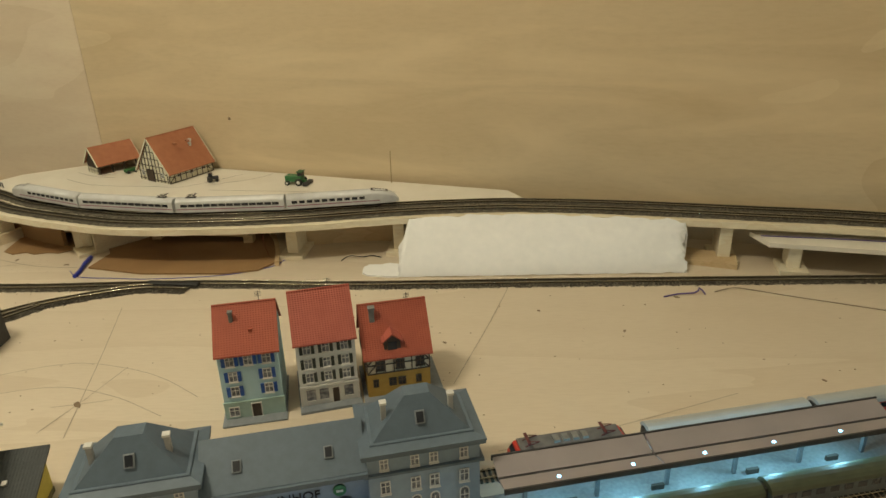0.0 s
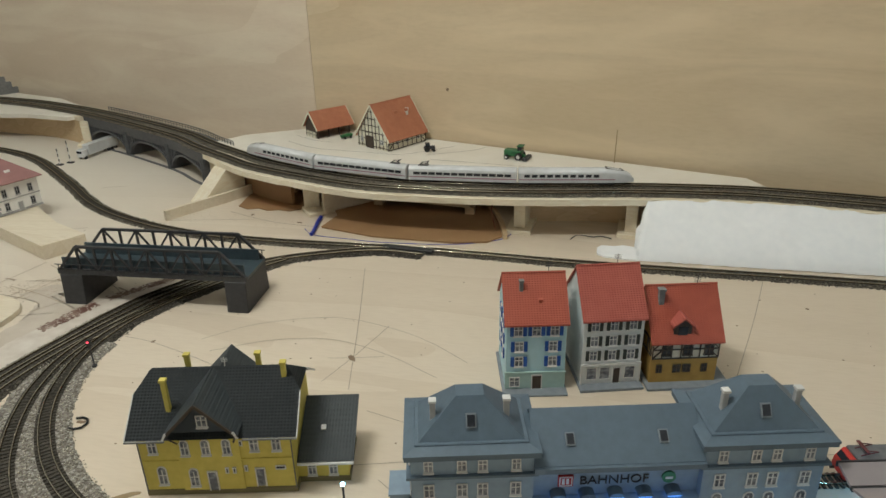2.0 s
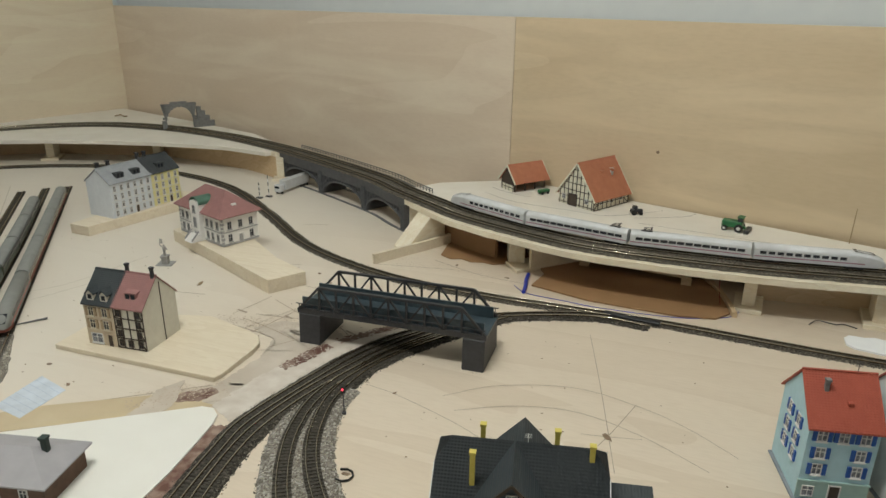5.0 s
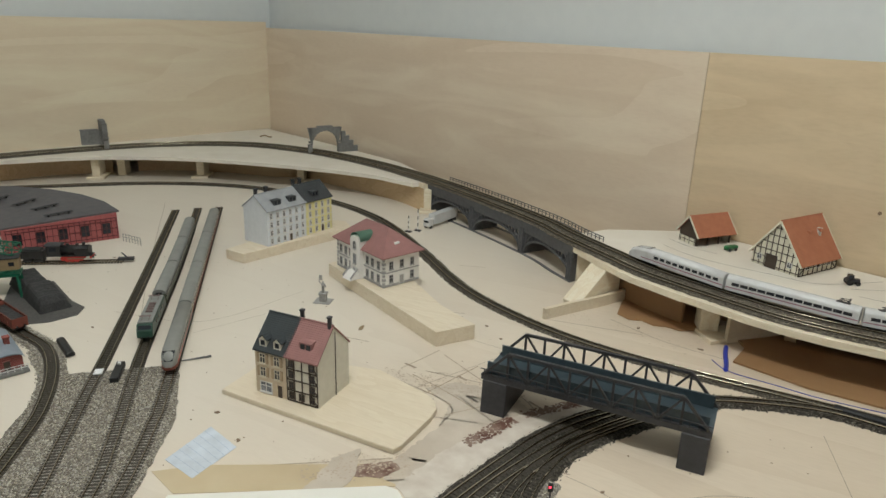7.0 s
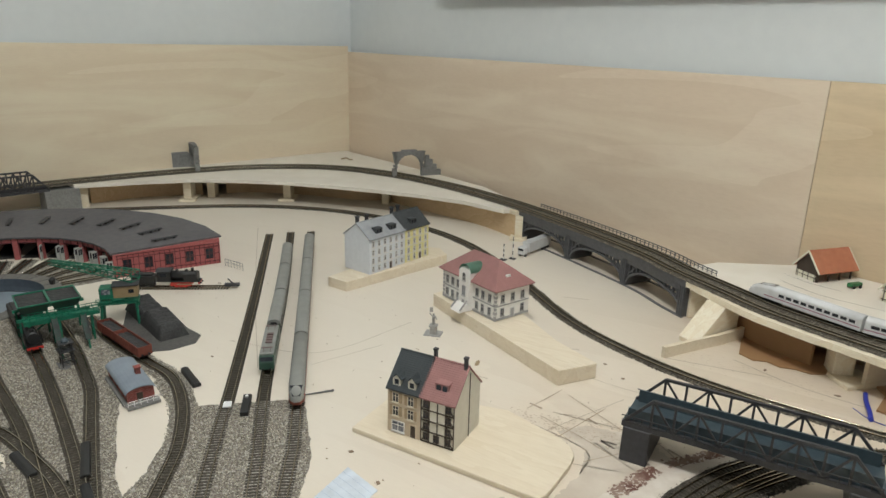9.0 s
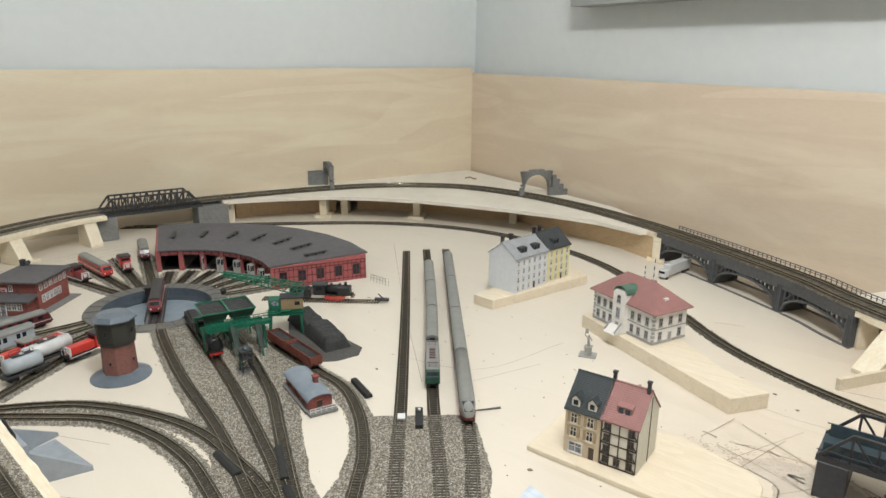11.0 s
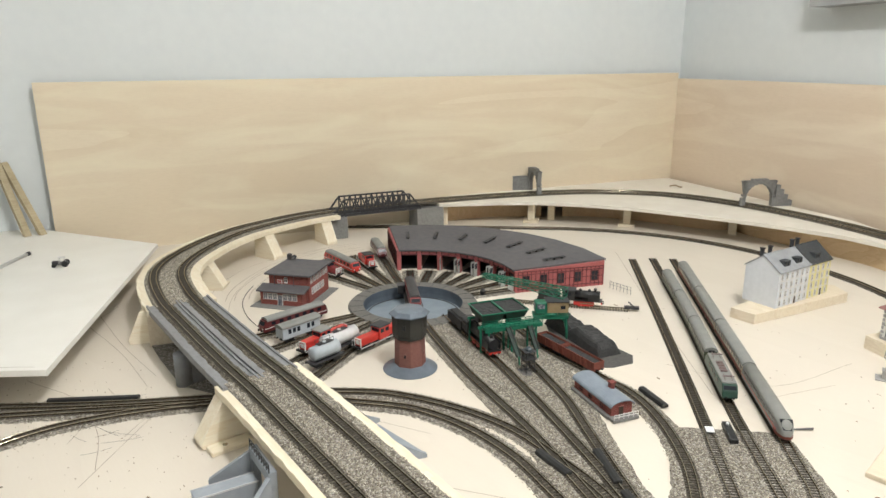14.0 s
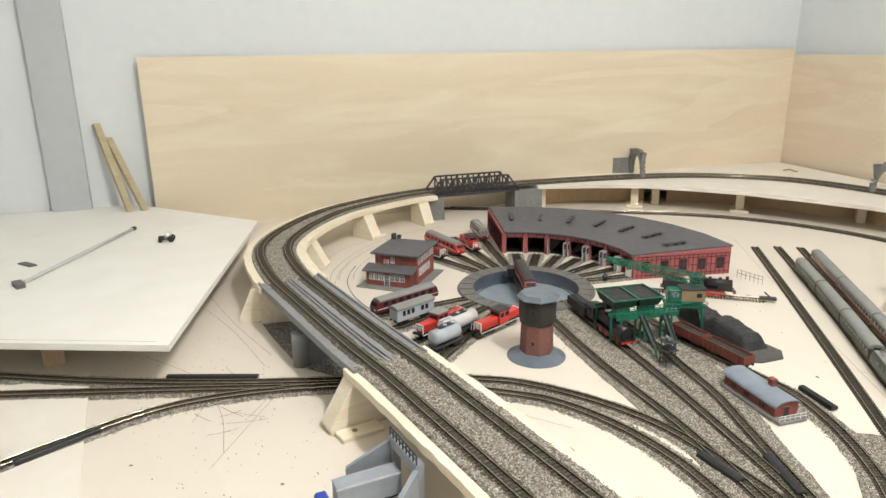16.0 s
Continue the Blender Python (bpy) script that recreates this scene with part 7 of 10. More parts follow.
def turntable():
    c = (-1.618, 0.472)
    pit = mat("blue_grey_pit", (0.26, 0.31, 0.36), (0.21, 0.255, 0.30), rough=0.6, grain=60)
    rim = mat("cobbled_rim", (0.20, 0.19, 0.175), (0.12, 0.115, 0.105), rough=0.85, grain=400, bump=0.8)
    t = thing("turntable", "round turntable with a blue-grey pit and cobbled rim", "turntable", pose(*c, 0))
    bm = NB()
    lathe(bm, [(0.0862, 0.0002), (0.0862, 0.0036), (0.110, 0.0036), (0.1125, 0.0004)], 64, caps=False)
    rm = part("rim", bm, rim, t)
    for k in range(96):
        a = 2 * math.pi * (k + 0.5) / 96
        if k % 8 in (0, 4):
            bm = NB()
            box(bm, 0.0875, -0.0005, 0.0036, 0.1095, 0.0005, 0.0040)
            part("joint_strip", bm, IRON, rm, m=pose(0, 0, 0, 0, 0, math.degrees(a)))
    bm = NB()
    lathe(bm, [(0.0, -0.0165), (0.0845, -0.0165)], 64, caps=False)
    part("pit", bm, pit, t)
    # pit wall coloured darker than the pit to paint the shadow below its rim
    bm = NB()
    lathe(bm, [(0.0845, -0.0165), (0.0860, -0.010), (0.0860, 0.0034), (0.0864, 0.0034), (0.0864, -0.0170)], 64, caps=False)
    part("pit_wall", bm, mat("shaded_blue_grey_wall", (0.10, 0.125, 0.155), (0.075, 0.095, 0.12), rough=0.6, grain=90), t)
    bm = NB()
    lathe(bm, [(0.0795, -0.0163), (0.0795, -0.0150), (0.0805, -0.0150), (0.0805, -0.0163)], 64, caps=False)
    part("pit_rail", bm, IRON, t)
    br = part("bridge", box(NB(), -0.084, -0.0085, -0.004, 0.084, 0.0085, 0.0020), IRON, t, m=pose(0, 0, 0, 0, 0, 149.5))
    for s in (-1, 1):
        bm = NB()
        along_y(bm, [(-0.084, 0.002), (-0.084, -0.003), (-0.05, -0.0120), (0.05, -0.0120), (0.084, -0.003), (0.084, 0.002)], s * 0.0082 - 0.0008, s * 0.0082 + 0.0008)
        part("girder", bm, IRON, br)
        bm = NB()
        box(bm, -0.084, s * GAUGE - 0.0006, 0.0020, 0.084, s * GAUGE + 0.0006, 0.0042)
        part("rail", bm, RAIL, br)
        bm = NB()
        box(bm, -0.084, min(s * 0.009, s * 0.0135), 0.0012, 0.084, max(s * 0.009, s * 0.0135), 0.0020)
        part("walkway", bm, STONE, br)
        bm = NB()
        for i in range(15):
            x = -0.08 + i * 0.0114
            tube(bm, (x, s * 0.0132, 0.002), (x, s * 0.0132, 0.0098), 0.0004, n=5)
        for z in (0.006, 0.0096):
            tube(bm, (-0.082, s * 0.0132, z), (0.082, s * 0.0132, z), 0.0004, n=5)
        part("handrail", bm, IRON, br)
    bm = NB()
    box(bm, 0.050, 0.010, 0.002, 0.066, 0.022, 0.017)
    h = part("control_hut", bevel(bm, 0.0006), BLACK, br)
    bm = NB()
    box(bm, 0.048, 0.0085, 0.017, 0.068, 0.0235, 0.0188)
    part("hut_roof", bm, IRON, h)


turntable()


def at(a, r):
    return Vector((r * math.cos(radians(a)), r * math.sin(radians(a)), 0))


def radial(a, r0, r1, bed=True):
    u = at(a, 1.0)
    return track([CT + u * r0, CT + u * (r0 + r1) / 2, CT + u * r1], "short track radiating from the turntable", BALLAST if bed else None)


for k in range(7):
    radial(66 + 86 * (k + 0.5) / 7, 0.112, 0.19)
for a in (157, 167, 178, 189):
    radial(a, 0.112, 0.33)
for a in (264, 276, 288, 299):
    radial(a, 0.112, 0.33)


def signal_box():
    t = thing("signal_box", "red brick signal box with a flat grey roof", "signal box", pose(-1.786, 0.2704, 0, 0, 0, 37.5))
    w, d = 0.081, 0.098
    bm = NB()
    slab(bm, [(-0.014, -0.02), (0.06, -0.022), (w + 0.016, -0.01), (w + 0.016, d + 0.008), (-0.012, d + 0.008)], 0, 0.0015)
    part("paving", bm, PIERGREY, t)
    bm = NB()
    box(bm, 0.006, 0.016, 0.0015, w, d, 0.050)
    part("wall", bm, BRICK, t)
    bm = NB()
    box(bm, 0.0, 0.010, 0.050, w + 0.006, d + 0.006, 0.0535)
    part("roof", bevel(bm, 0.0006), ROOF_GREY, t)
    bm = NB()
    box(bm, -0.002, -0.004, 0.0015, w - 0.006, 0.016, 0.026)
    part("porch_wall", bm, BRICK, t)
    bm = NB()
    along_x(bm, [(-0.010, 0.0255), (0.016, 0.0305), (0.016, 0.033), (-0.010, 0.028)], -0.007, w + 0.002)
    part("porch_roof", bm, ROOF_GREY, t)
    F = pose(0, -0.004, 0)
    for x in (0.008, 0.017, 0.026, 0.045, 0.054, 0.063):
        window(t, F, x, 0.0115, 0.0068, 0.010, pane=CURTAIN, sill=False)
    door(t, F, 0.0355, 0.0015, 0.008, 0.018, CURTAIN, TRIM)
    F = pose(0, 0.016, 0)
    window(t, F, 0.038, 0.037, 0.005, 0.008, pane=GLASS)
    R2 = pose(w, 0, 0, 0, 0, 90)
    for x in (0.030, 0.040, 0.050, 0.060, 0.072):
        window(t, R2, x, 0.015, 0.007, 0.011, pane=CURTAIN, sill=False)
    for x in (0.026, 0.039, 0.052, 0.065, 0.078, 0.090):
        window(t, R2, x, 0.036, 0.006, 0.009, pane=GLASS, sill=False)
    bm = NB()
    box(bm, 0.022, 0.0145, 0.034, 0.031, 0.016, 0.041)
    s = part("sign_plate", bm, TRIM, t)
    bm = NB()
    box(bm, 0.0225, 0.014, 0.0345, 0.0305, 0.0145, 0.0355)
    box(bm, 0.0225, 0.014, 0.0395, 0.0305, 0.0145, 0.0405)
    box(bm, 0.0235, 0.014, 0.0367, 0.0295, 0.0145, 0.0385)
    part("sign_mark", bm, mat("red_sign_mark", (0.45, 0.04, 0.04)), s)
    bm = NB()
    box(bm, 0.003, d - 0.005, 0.040, 0.010, d + 0.003, 0.064)
    part("chimney", bevel(bm, 0.0005), IRON, t)
    bm = NB()
    lathe(bm, [(0.0, 0.0), (0.0030, 0.0012), (0.0044, 0.0032), (0.0040, 0.0032), (0.0028, 0.0016), (0.0, 0.0006)], 14, caps=False)
    tube(bm, (0, 0, -0.004), (0, 0, 0.0004), 0.0005, n=6)
    part("aerial_dish", bm, IRON, t, m=pose(0.017, d - 0.002, 0.0575, 50, 0, 20))
    for s in (-1, 1):
        bm = NB()
        tube(bm, (0.038 + s * 0.018, 0.009, 0.052), (0.038 + s * 0.018, 0.009, 0.033), 0.0006, n=6)
        part("downpipe", bm, IRON, t)


signal_box()


def water_tower():
    c = (-1.415, 0.319)
    dark = mat("dark_timber_cladding", (0.040, 0.038, 0.032), (0.026, 0.025, 0.021), rough=0.75, grain=100, stretch=(1, 1, 0.1))
    tb = bricked("tower_brick", (0.21, 0.085, 0.068), (0.165, 0.066, 0.055), (0.24, 0.135, 0.115), 1.3)
    skirt_ = mat("blue_grey_metal", (0.15, 0.18, 0.22), (0.11, 0.135, 0.165), rough=0.35, grain=80)
    t = thing("water_tower", "octagonal brick water tower with a dark timber top", "water tower", pose(*c, 0, 0, 0, 12))
    bm = NB()
    lathe(bm, [(0.0375, 0.0), (0.0375, 0.001), (0.022, 0.0085), (0.020, 0.0085)], 40)
    part("base_skirt", bm, skirt_, t)
    bm = NB()
    lathe(bm, [(0.0215, 0.008), (0.0205, 0.047), (0.0225, 0.0487)], 8)
    part("shaft", bm, tb, t)
    bm = NB()
    lathe(bm, [(0.0225, 0.0477), (0.0225, 0.051), (0.0235, 0.054), (0.0240, 0.081)], 8)
    part("tank", bm, dark, t)
    bm = NB()
    lathe(bm, [(0.0275, 0.0805), (0.0275, 0.0820), (0.0215, 0.0865), (0.0, 0.0880)], 8)
    part("roof", bm, skirt_, t)
    for k in range(8):
        a = 2 * math.pi * (k + 0.5) / 8
        mm = pose(0.0192 * math.cos(a), 0.0192 * math.sin(a), 0, 0, 0, math.degrees(a) + 90)
        if k % 2 == 0:
            window(t, mm @ pose(0, -0.0002, 0), 0, 0.022, 0.003, 0.005, pane=GLASS, frame_mat=tb, sill=False, bars=False)
            window(t, mm @ pose(0, -0.0026, 0), 0, 0.063, 0.004, 0.006, pane=GLASS, frame_mat=dark, sill=False)


water_tower()


def yard_shed():
    t = thing("yard_shed", "long low brick shed with a curved blue-grey roof", "shed", pose(-1.2285, 0.4435, 0.001, 0, 0, -17.5) @ Matrix.Diagonal((0.88, 0.80, 0.88, 1.0)))
    w, d = 0.092, 0.036
    rf = mat("pale_blue_grey_roof", (0.24, 0.28, 0.33), (0.19, 0.225, 0.27), rough=0.5, grain=70)
    bm = NB()
    prof = [(0, 0), (d, 0), (d, 0.017)] + [(d / 2 + d / 2 * math.cos(math.pi * i / 10), 0.017 + 0.007 * math.sin(math.pi * i / 10)) for i in range(1, 10)] + [(0, 0.017)]
    along_x(bm, prof, 0, w)
    part("wall", bm, BRICK, t)
    bm = NB()
    n = 12
    R_ = lambda i, e: (d / 2 - (d / 2 + 0.003) * math.cos(math.pi * i / n), 0.0165 + (0.0075 + e) * math.sin(math.pi * i / n) + e * 0.3)
    along_x(bm, [R_(i, 0.0) for i in range(n + 1)] + [R_(i, 0.0013) for i in range(n, -1, -1)], -0.003, w + 0.003)
    part("roof", bm, rf, t)
    chimney(t, 0.056, 0.026, 0.018, 0.034, 0.007, BRICK)
    bm = NB()
    box(bm, w, -0.004, 0, w + 0.012, d + 0.004, 0.004)
    box(bm, 0, -0.006, 0, w, 0, 0.004)
    p = part("loading_ramp", bm, PIERGREY, t)
    bm = NB()
    for i in range(6):
        tube(bm, (w + 0.011, -0.003 + i * 0.0084, 0.004), (w + 0.011, -0.003 + i * 0.0084, 0.0115), 0.0004, n=5)
    for z in (0.0075, 0.0112):
        tube(bm, (w + 0.011, -0.003, z), (w + 0.011, d + 0.003, z), 0.0004, n=5)
    part("railing", bm, TRIM, p)
    door(t, pose(w, 0, 0, 0, 0, 90), d * 0.45, 0.004, 0.008, 0.012, TIMBER, BRICK)
    for x in (0.018, 0.042, 0.07):
        window(t, pose(0, 0, 0), x, 0.0075, 0.008, 0.006, pane=GLASS, frame_mat=BRICK, sill=False)


yard_shed()


def hut():
    t = thing("grey_roofed_house", "small brown house with a pale grey hipped roof and chimney", "house", pose(-0.776, 0.312, 0.0022, 0, 0, 14))
    brown = mat("brown_house_wall", (0.16, 0.09, 0.06), (0.11, 0.065, 0.045), rough=0.8, grain=160)
    lilac = mat("pale_grey_sheet_roof", (0.40, 0.385, 0.40), (0.34, 0.33, 0.345), rough=0.55, grain=60)
    bm = NB()
    box(bm, 0, 0, 0, 0.078, 0.052, 0.020)
    part("wall", bm, brown, t)
    hipped(t, 0.078, 0.052, 0.020, 0.036, lilac, over=0.005)
    chimney(t, 0.062, 0.030, 0.026, 0.043, 0.0050, mat("green_black_chimney", (0.03, 0.05, 0.045), rough=0.6))
    for x in (0.015, 0.035, 0.06):
        window(t, pose(0, 0, 0), x, 0.007, 0.006, 0.008, pane=GLASS)
    # bigger grey house at the board's edge
    t = thing("stone_house", "grey stone house corner standing at the board's edge", "house", pose(-1.558, -0.335, 0.0016, 0, 0, 12))
    gabled(t, 0.05, 0.060, 0.028, 0.048, STONE, ROOF_GREY, over=0.003)
    for z in (0.010, 0.020):
        bm = NB()
        box(bm, -0.0008, -0.0008, z, 0.0508, 0.0608, z + 0.0012)
        part("string_course", bm, PIERGREY, t)


hut()


# ---- rolling stock ----
RED = mat("red_vehicle_paint", (0.60, 0.042, 0.03), (0.52, 0.034, 0.026), rough=0.35, grain=120, bump=0.02)
OLDRED = mat("faded_dark_red_paint", (0.27, 0.032, 0.034), (0.21, 0.026, 0.028), rough=0.45, grain=120, bump=0.05)
DARKRED = mat("dark_red_vehicle_paint", (0.13, 0.022, 0.024), (0.10, 0.018, 0.02), rough=0.35, grain=120, bump=0.02)
GREENLOCO = mat("dark_green_loco_paint", (0.028, 0.075, 0.052), (0.02, 0.055, 0.04), rough=0.35, grain=120, bump=0.02)
ROOFGREY = mat("grey_vehicle_roof", (0.26, 0.265, 0.25), (0.21, 0.215, 0.205), rough=0.55, grain=60, bump=0.05)
SILVER = mat("pale_silver_paint", (0.46, 0.51, 0.55), (0.38, 0.42, 0.46), rough=0.35, grain=80, bump=0.02)
ICEWHITE = mat("glossy_white_paint", (0.70, 0.71, 0.72), (0.58, 0.58, 0.58), rough=0.25, grain=80, bump=0.01)
CREAM = mat("cream_vehicle_paint", (0.52, 0.42, 0.30), (0.45, 0.36, 0.25), rough=0.4, grain=90, bump=0.02)
RUST = mat("rust_brown_paint", (0.20, 0.055, 0.035), (0.15, 0.04, 0.028), rough=0.7, grain=150, bump=0.2)
COAL = mat("black_coal", (0.025, 0.025, 0.026), (0.055, 0.054, 0.054), rough=0.9, grain=500, bump=1.0)
CRANEGREEN = mat("crane_green_paint", (0.016, 0.185, 0.105), (0.010, 0.11, 0.065), rough=0.45, grain=120, bump=0.05)
BUNKER = mat("blackened_green_steel", (0.022, 0.065, 0.045), (0.03, 0.03, 0.03), rough=0.7, grain=60, spread=0.3)
TAN = mat("tan_cab_paint", (0.33, 0.24, 0.13), (0.27, 0.19, 0.10), rough=0.6, grain=120)
LAMPRED = mat("red_signal_glow", (0.5, 0.02, 0.03), rough=0.3, emit=(1.0, 0.04, 0.08), power=6)
PINKGEAR = mat("pinkish_roof_gear", (0.19, 0.13, 0.125), (0.12, 0.085, 0.082), rough=0.5, grain=200)
OLIVE = mat("olive_vehicle_paint", (0.07, 0.085, 0.05), (0.05, 0.06, 0.035), rough=0.5, grain=90)
TOPRAIL = 0.0048


def between(a, b, z):
    a, b = Vector(a), Vector(b)
    d = b - a
    mid = (a + b) / 2
    return pose(mid.x, mid.y, z, 0, 0, math.degrees(math.atan2(d.y, d.x))), d.length


def fuller(m, up=1.2, out=1.1):
    """Higher and broader vehicles for the yard."""
    return m @ Matrix.Diagonal((1.0, out, up, 1.0))


def bogies(t, xs, spread=0.012):
    for x in xs:
        bm = NB()
        box(bm, x - spread, -0.0058, 0.0012, x + spread, 0.0058, 0.0045)
        f = part("bogie", bm, BLACK, t)
        for dx in (-0.6, 0.6):
            bm = NB()
            tube(bm, (x + dx * spread, -0.0052, 0.0027), (x + dx * spread, 0.0052, 0.0027), 0.0027, n=12)
            part("wheelset", bm, IRON, f)


def buffers(t, L):
    for e in (-1, 1):
        for s in (-1, 1):
            bm = NB()
            tube(bm, (e * L / 2, s * 0.0042, 0.0068), (e * (L / 2 + 0.0028), s * 0.0042, 0.0068), 0.0011, n=8)
            part("buffer", bm, BLACK, t)


def hull(bm, L, w, z0, z1, crown, n=8, taper=0.0, x0=None, x1=None):
    """A long body with upright sides and an arched roof."""
    prof = [(-w / 2, z0), (w / 2, z0), (w / 2, z1)] + [(w / 2 * math.cos(math.pi * i / n), z1 + crown * math.sin(math.pi * i / n)) for i in range(1, n)] + [(-w / 2, z1)]
    return along_x(bm, prof, -L / 2 if x0 is None else x0, L / 2 if x1 is None else x1)


def roof_shell(bm, L, w, z1, crown, n=8):
    o = [(w / 2 * math.cos(math.pi * i / n), z1 + crown * math.sin(math.pi * i / n)) for i in range(n + 1)]
    return along_x(bm, o + [(-w / 2, z1 - 0.0012), (w / 2, z1 - 0.0012)], -L / 2, L / 2)


def coach(m, L, body, roof, label, name="passenger_coach", group="", stripe=None, windows=True, w=0.0175, z1=0.019):
    t = thing(name, label, "coach", m, group=group)
    bm = NB()
    box(bm, -L / 2 + 0.001, -w / 2, 0.0055, L / 2 - 0.001, w / 2, z1)
    part("body", bevel(bm, 0.0006), body, t)
    bm = NB()
    roof_shell(bm, L - 0.001, w + 0.0004, z1 + 0.0005, 0.0055)
    part("roof", bm, roof, t)
    if windows:
        n = max(4, int(L / 0.0115))
        for s in (-1, 1):
            for i in range(n):
                x = -L / 2 + L * (i + 0.5) / n
                bm = NB()
                box(bm, x - 0.0037, s * (w / 2) - 0.0003, 0.0125, x + 0.0037, s * (w / 2) + 0.0003, 0.0175)
                part("window", bm, GLASS, t)
    if stripe:
        for s in (-1, 1):
            bm = NB()
            box(bm, -L / 2 + 0.002, s * w / 2 - 0.0002, 0.0062, L / 2 - 0.002, s * w / 2 + 0.0002, 0.0110)
            part("stripe", bm, stripe, t)
    bogies(t, (-L * 0.34, L * 0.34))
    for e in (-1, 1):
        bm = NB()
        box(bm, e * L / 2 - 0.0015, -0.004, 0.006, e * L / 2 + 0.0015, 0.004, z1 + 0.002)
        part("gangway", bm, BLACK, t)
    return t


def nose_car(m, L, body, label, name, front=1, w=0.0178, z1=0.0185, crown=0.006, nose=0.034, stripe=None, group="", belt=GLASS, roof=None, blunt=0.25, cheek=None, apron=None, glass=(0.30, 0.62)):
    """An end car of a trainset with a sloping, rounded nose at its front."""
    t = thing(name, label, "train car", m, group=group)
    bm = NB()
    rows = []
    n = 10
    xs = [-L / 2] + [L / 2 - nose] + [L / 2 - nose + nose * k / 8 for k in range(1, 9)]
    for x in xs:
        k = max(0.0, (x - (L / 2 - nose)) / nose)
        f = math.sqrt(max(0.0, 1 - k ** 2.2)) * (1 - blunt) + blunt * (1 - k ** 4)
        ww = w * (0.35 + 0.65 * f)
        top = 0.0085 + (z1 + crown - 0.0085) * f
        side = 0.007 + (z1 - 0.007) * f
        prof = [(-ww / 2, 0.0050), (ww / 2, 0.0050), (ww / 2, side)] + [(ww / 2 * math.cos(math.pi * i / n), side + (top - side) * math.sin(math.pi * i / n)) for i in range(1, n)] + [(-ww / 2, side)]
        rows.append([bm.verts.new((front * x, y, z)) for y, z in prof])
    for a, b in zip(rows, rows[1:]):
        for i in range(len(a)):
            f = bm.faces.new((a[i], a[(i + 1) % len(a)], b[(i + 1) % len(a)], b[i]))
            f.smooth = i > 1
    bm.faces.new(rows[0])
    bm.faces.new(rows[-1][::-1])
    bmesh.ops.recalc_face_normals(bm, faces=bm.faces)
    part("body", bm, body, t)
    # windscreen on the nose
    bm = NB()
    k = 0.42
    xw = L / 2 - nose + nose * k
    f1 = lambda k: math.sqrt(max(0, 1 - k ** 2.2)) * (1 - blunt) + blunt * (1 - k ** 4)
    pts = []
    for kk in glass:
        top = 0.0085 + (z1 + crown - 0.0085) * f1(kk)
        ww = w * (0.35 + 0.65 * f1(kk)) * (0.32 if not apron else 0.42)
        pts += [(front * (L / 2 - nose + nose * kk), -ww, top + 0.0001), (front * (L / 2 - nose + nose * kk), ww, top + 0.0001)]
    face(bm, pts[0], pts[1], pts[3], pts[2])
    bmesh.ops.solidify(bm, geom=list(bm.faces), thickness=0.0008)
    part("windscreen", bm, GLASS, t)
    nwin = max(4, int((L - nose) / 0.0105))
    for s in (-1, 1):
        for i in range(nwin):
            x = front * (-L / 2 + 0.006 + (L - nose - 0.008) * (i + 0.5) / nwin)
            bm = NB()
            box(bm, x - 0.0038, s * w / 2 - 0.0003, 0.0128, x + 0.0038, s * w / 2 + 0.0003, 0.0168)
            part("window", bm, belt, t)
        if stripe:
            bm = NB()
            x0, x1 = sorted((front * (-L / 2 + 0.001), front * (L / 2 - nose * 0.6)))
            box(bm, x0, s * w / 2 - 0.0002, 0.0090, x1, s * w / 2 + 0.0002, 0.0102)
            part("stripe", bm, stripe, t)
    if roof:
        bm = NB()
        roof_shell(bm, L - nose, w + 0.0003, z1 + 0.0002, crown + 0.0002)
        part("roof", bm, roof, t, m=pose(-front * nose / 2, 0, 0))
    if apron:
        bm = NB()
        rows = []
        for k in [q / 8 for q in range(9)]:
            f = math.sqrt(max(0.0, 1 - k ** 2.2)) * (1 - blunt) + blunt * (1 - k ** 4)
            ww = w * (0.35 + 0.65 * f) + 0.0006
            top = min(0.0080, 0.0085 + (z1 + crown - 0.0085) * f + 0.0002)
            rows.append([bm.verts.new((front * (L / 2 - nose + nose * k + 0.0002), y, z)) for y, z in ((-ww / 2, 0.0048), (ww / 2, 0.0048), (ww / 2, top), (-ww / 2, top))])
        for a, b in zip(rows, rows[1:]):
            for i in range(4):
                bm.faces.new((a[i], a[(i + 1) % 4], b[(i + 1) % 4], b[i]))
        bm.faces.new(rows[0])
        bm.faces.new(rows[-1][::-1])
        bmesh.ops.recalc_face_normals(bm, faces=bm.faces)
        part("nose_apron", bm, apron, t)
    if cheek:
        bm = NB()
        lathe(bm, [(0.0, -0.0012), (0.004, 0.0), (0.0, 0.0012)], 10)
        part("headlight", bm, TRIM, t, m=pose(front * (L / 2 - 0.003), 0, 0.0085))
    bogies(t, (-front * L * 0.34, front * L * 0.26))
    return t


def on_line(line, s0, L, z):
    """The pose of a car of length L whose rear stands s0 metres along a line."""
    run = np.r_[0, np.cumsum([(b - a).length for a, b in zip(line, line[1:])])]
    at = lambda s: Vector([np.interp(s, run, [p[k] for p in line]) for k in range(3)])
    m, _ = between(at(s0).to_2d(), at(s0 + L).to_2d(), z)
    return m


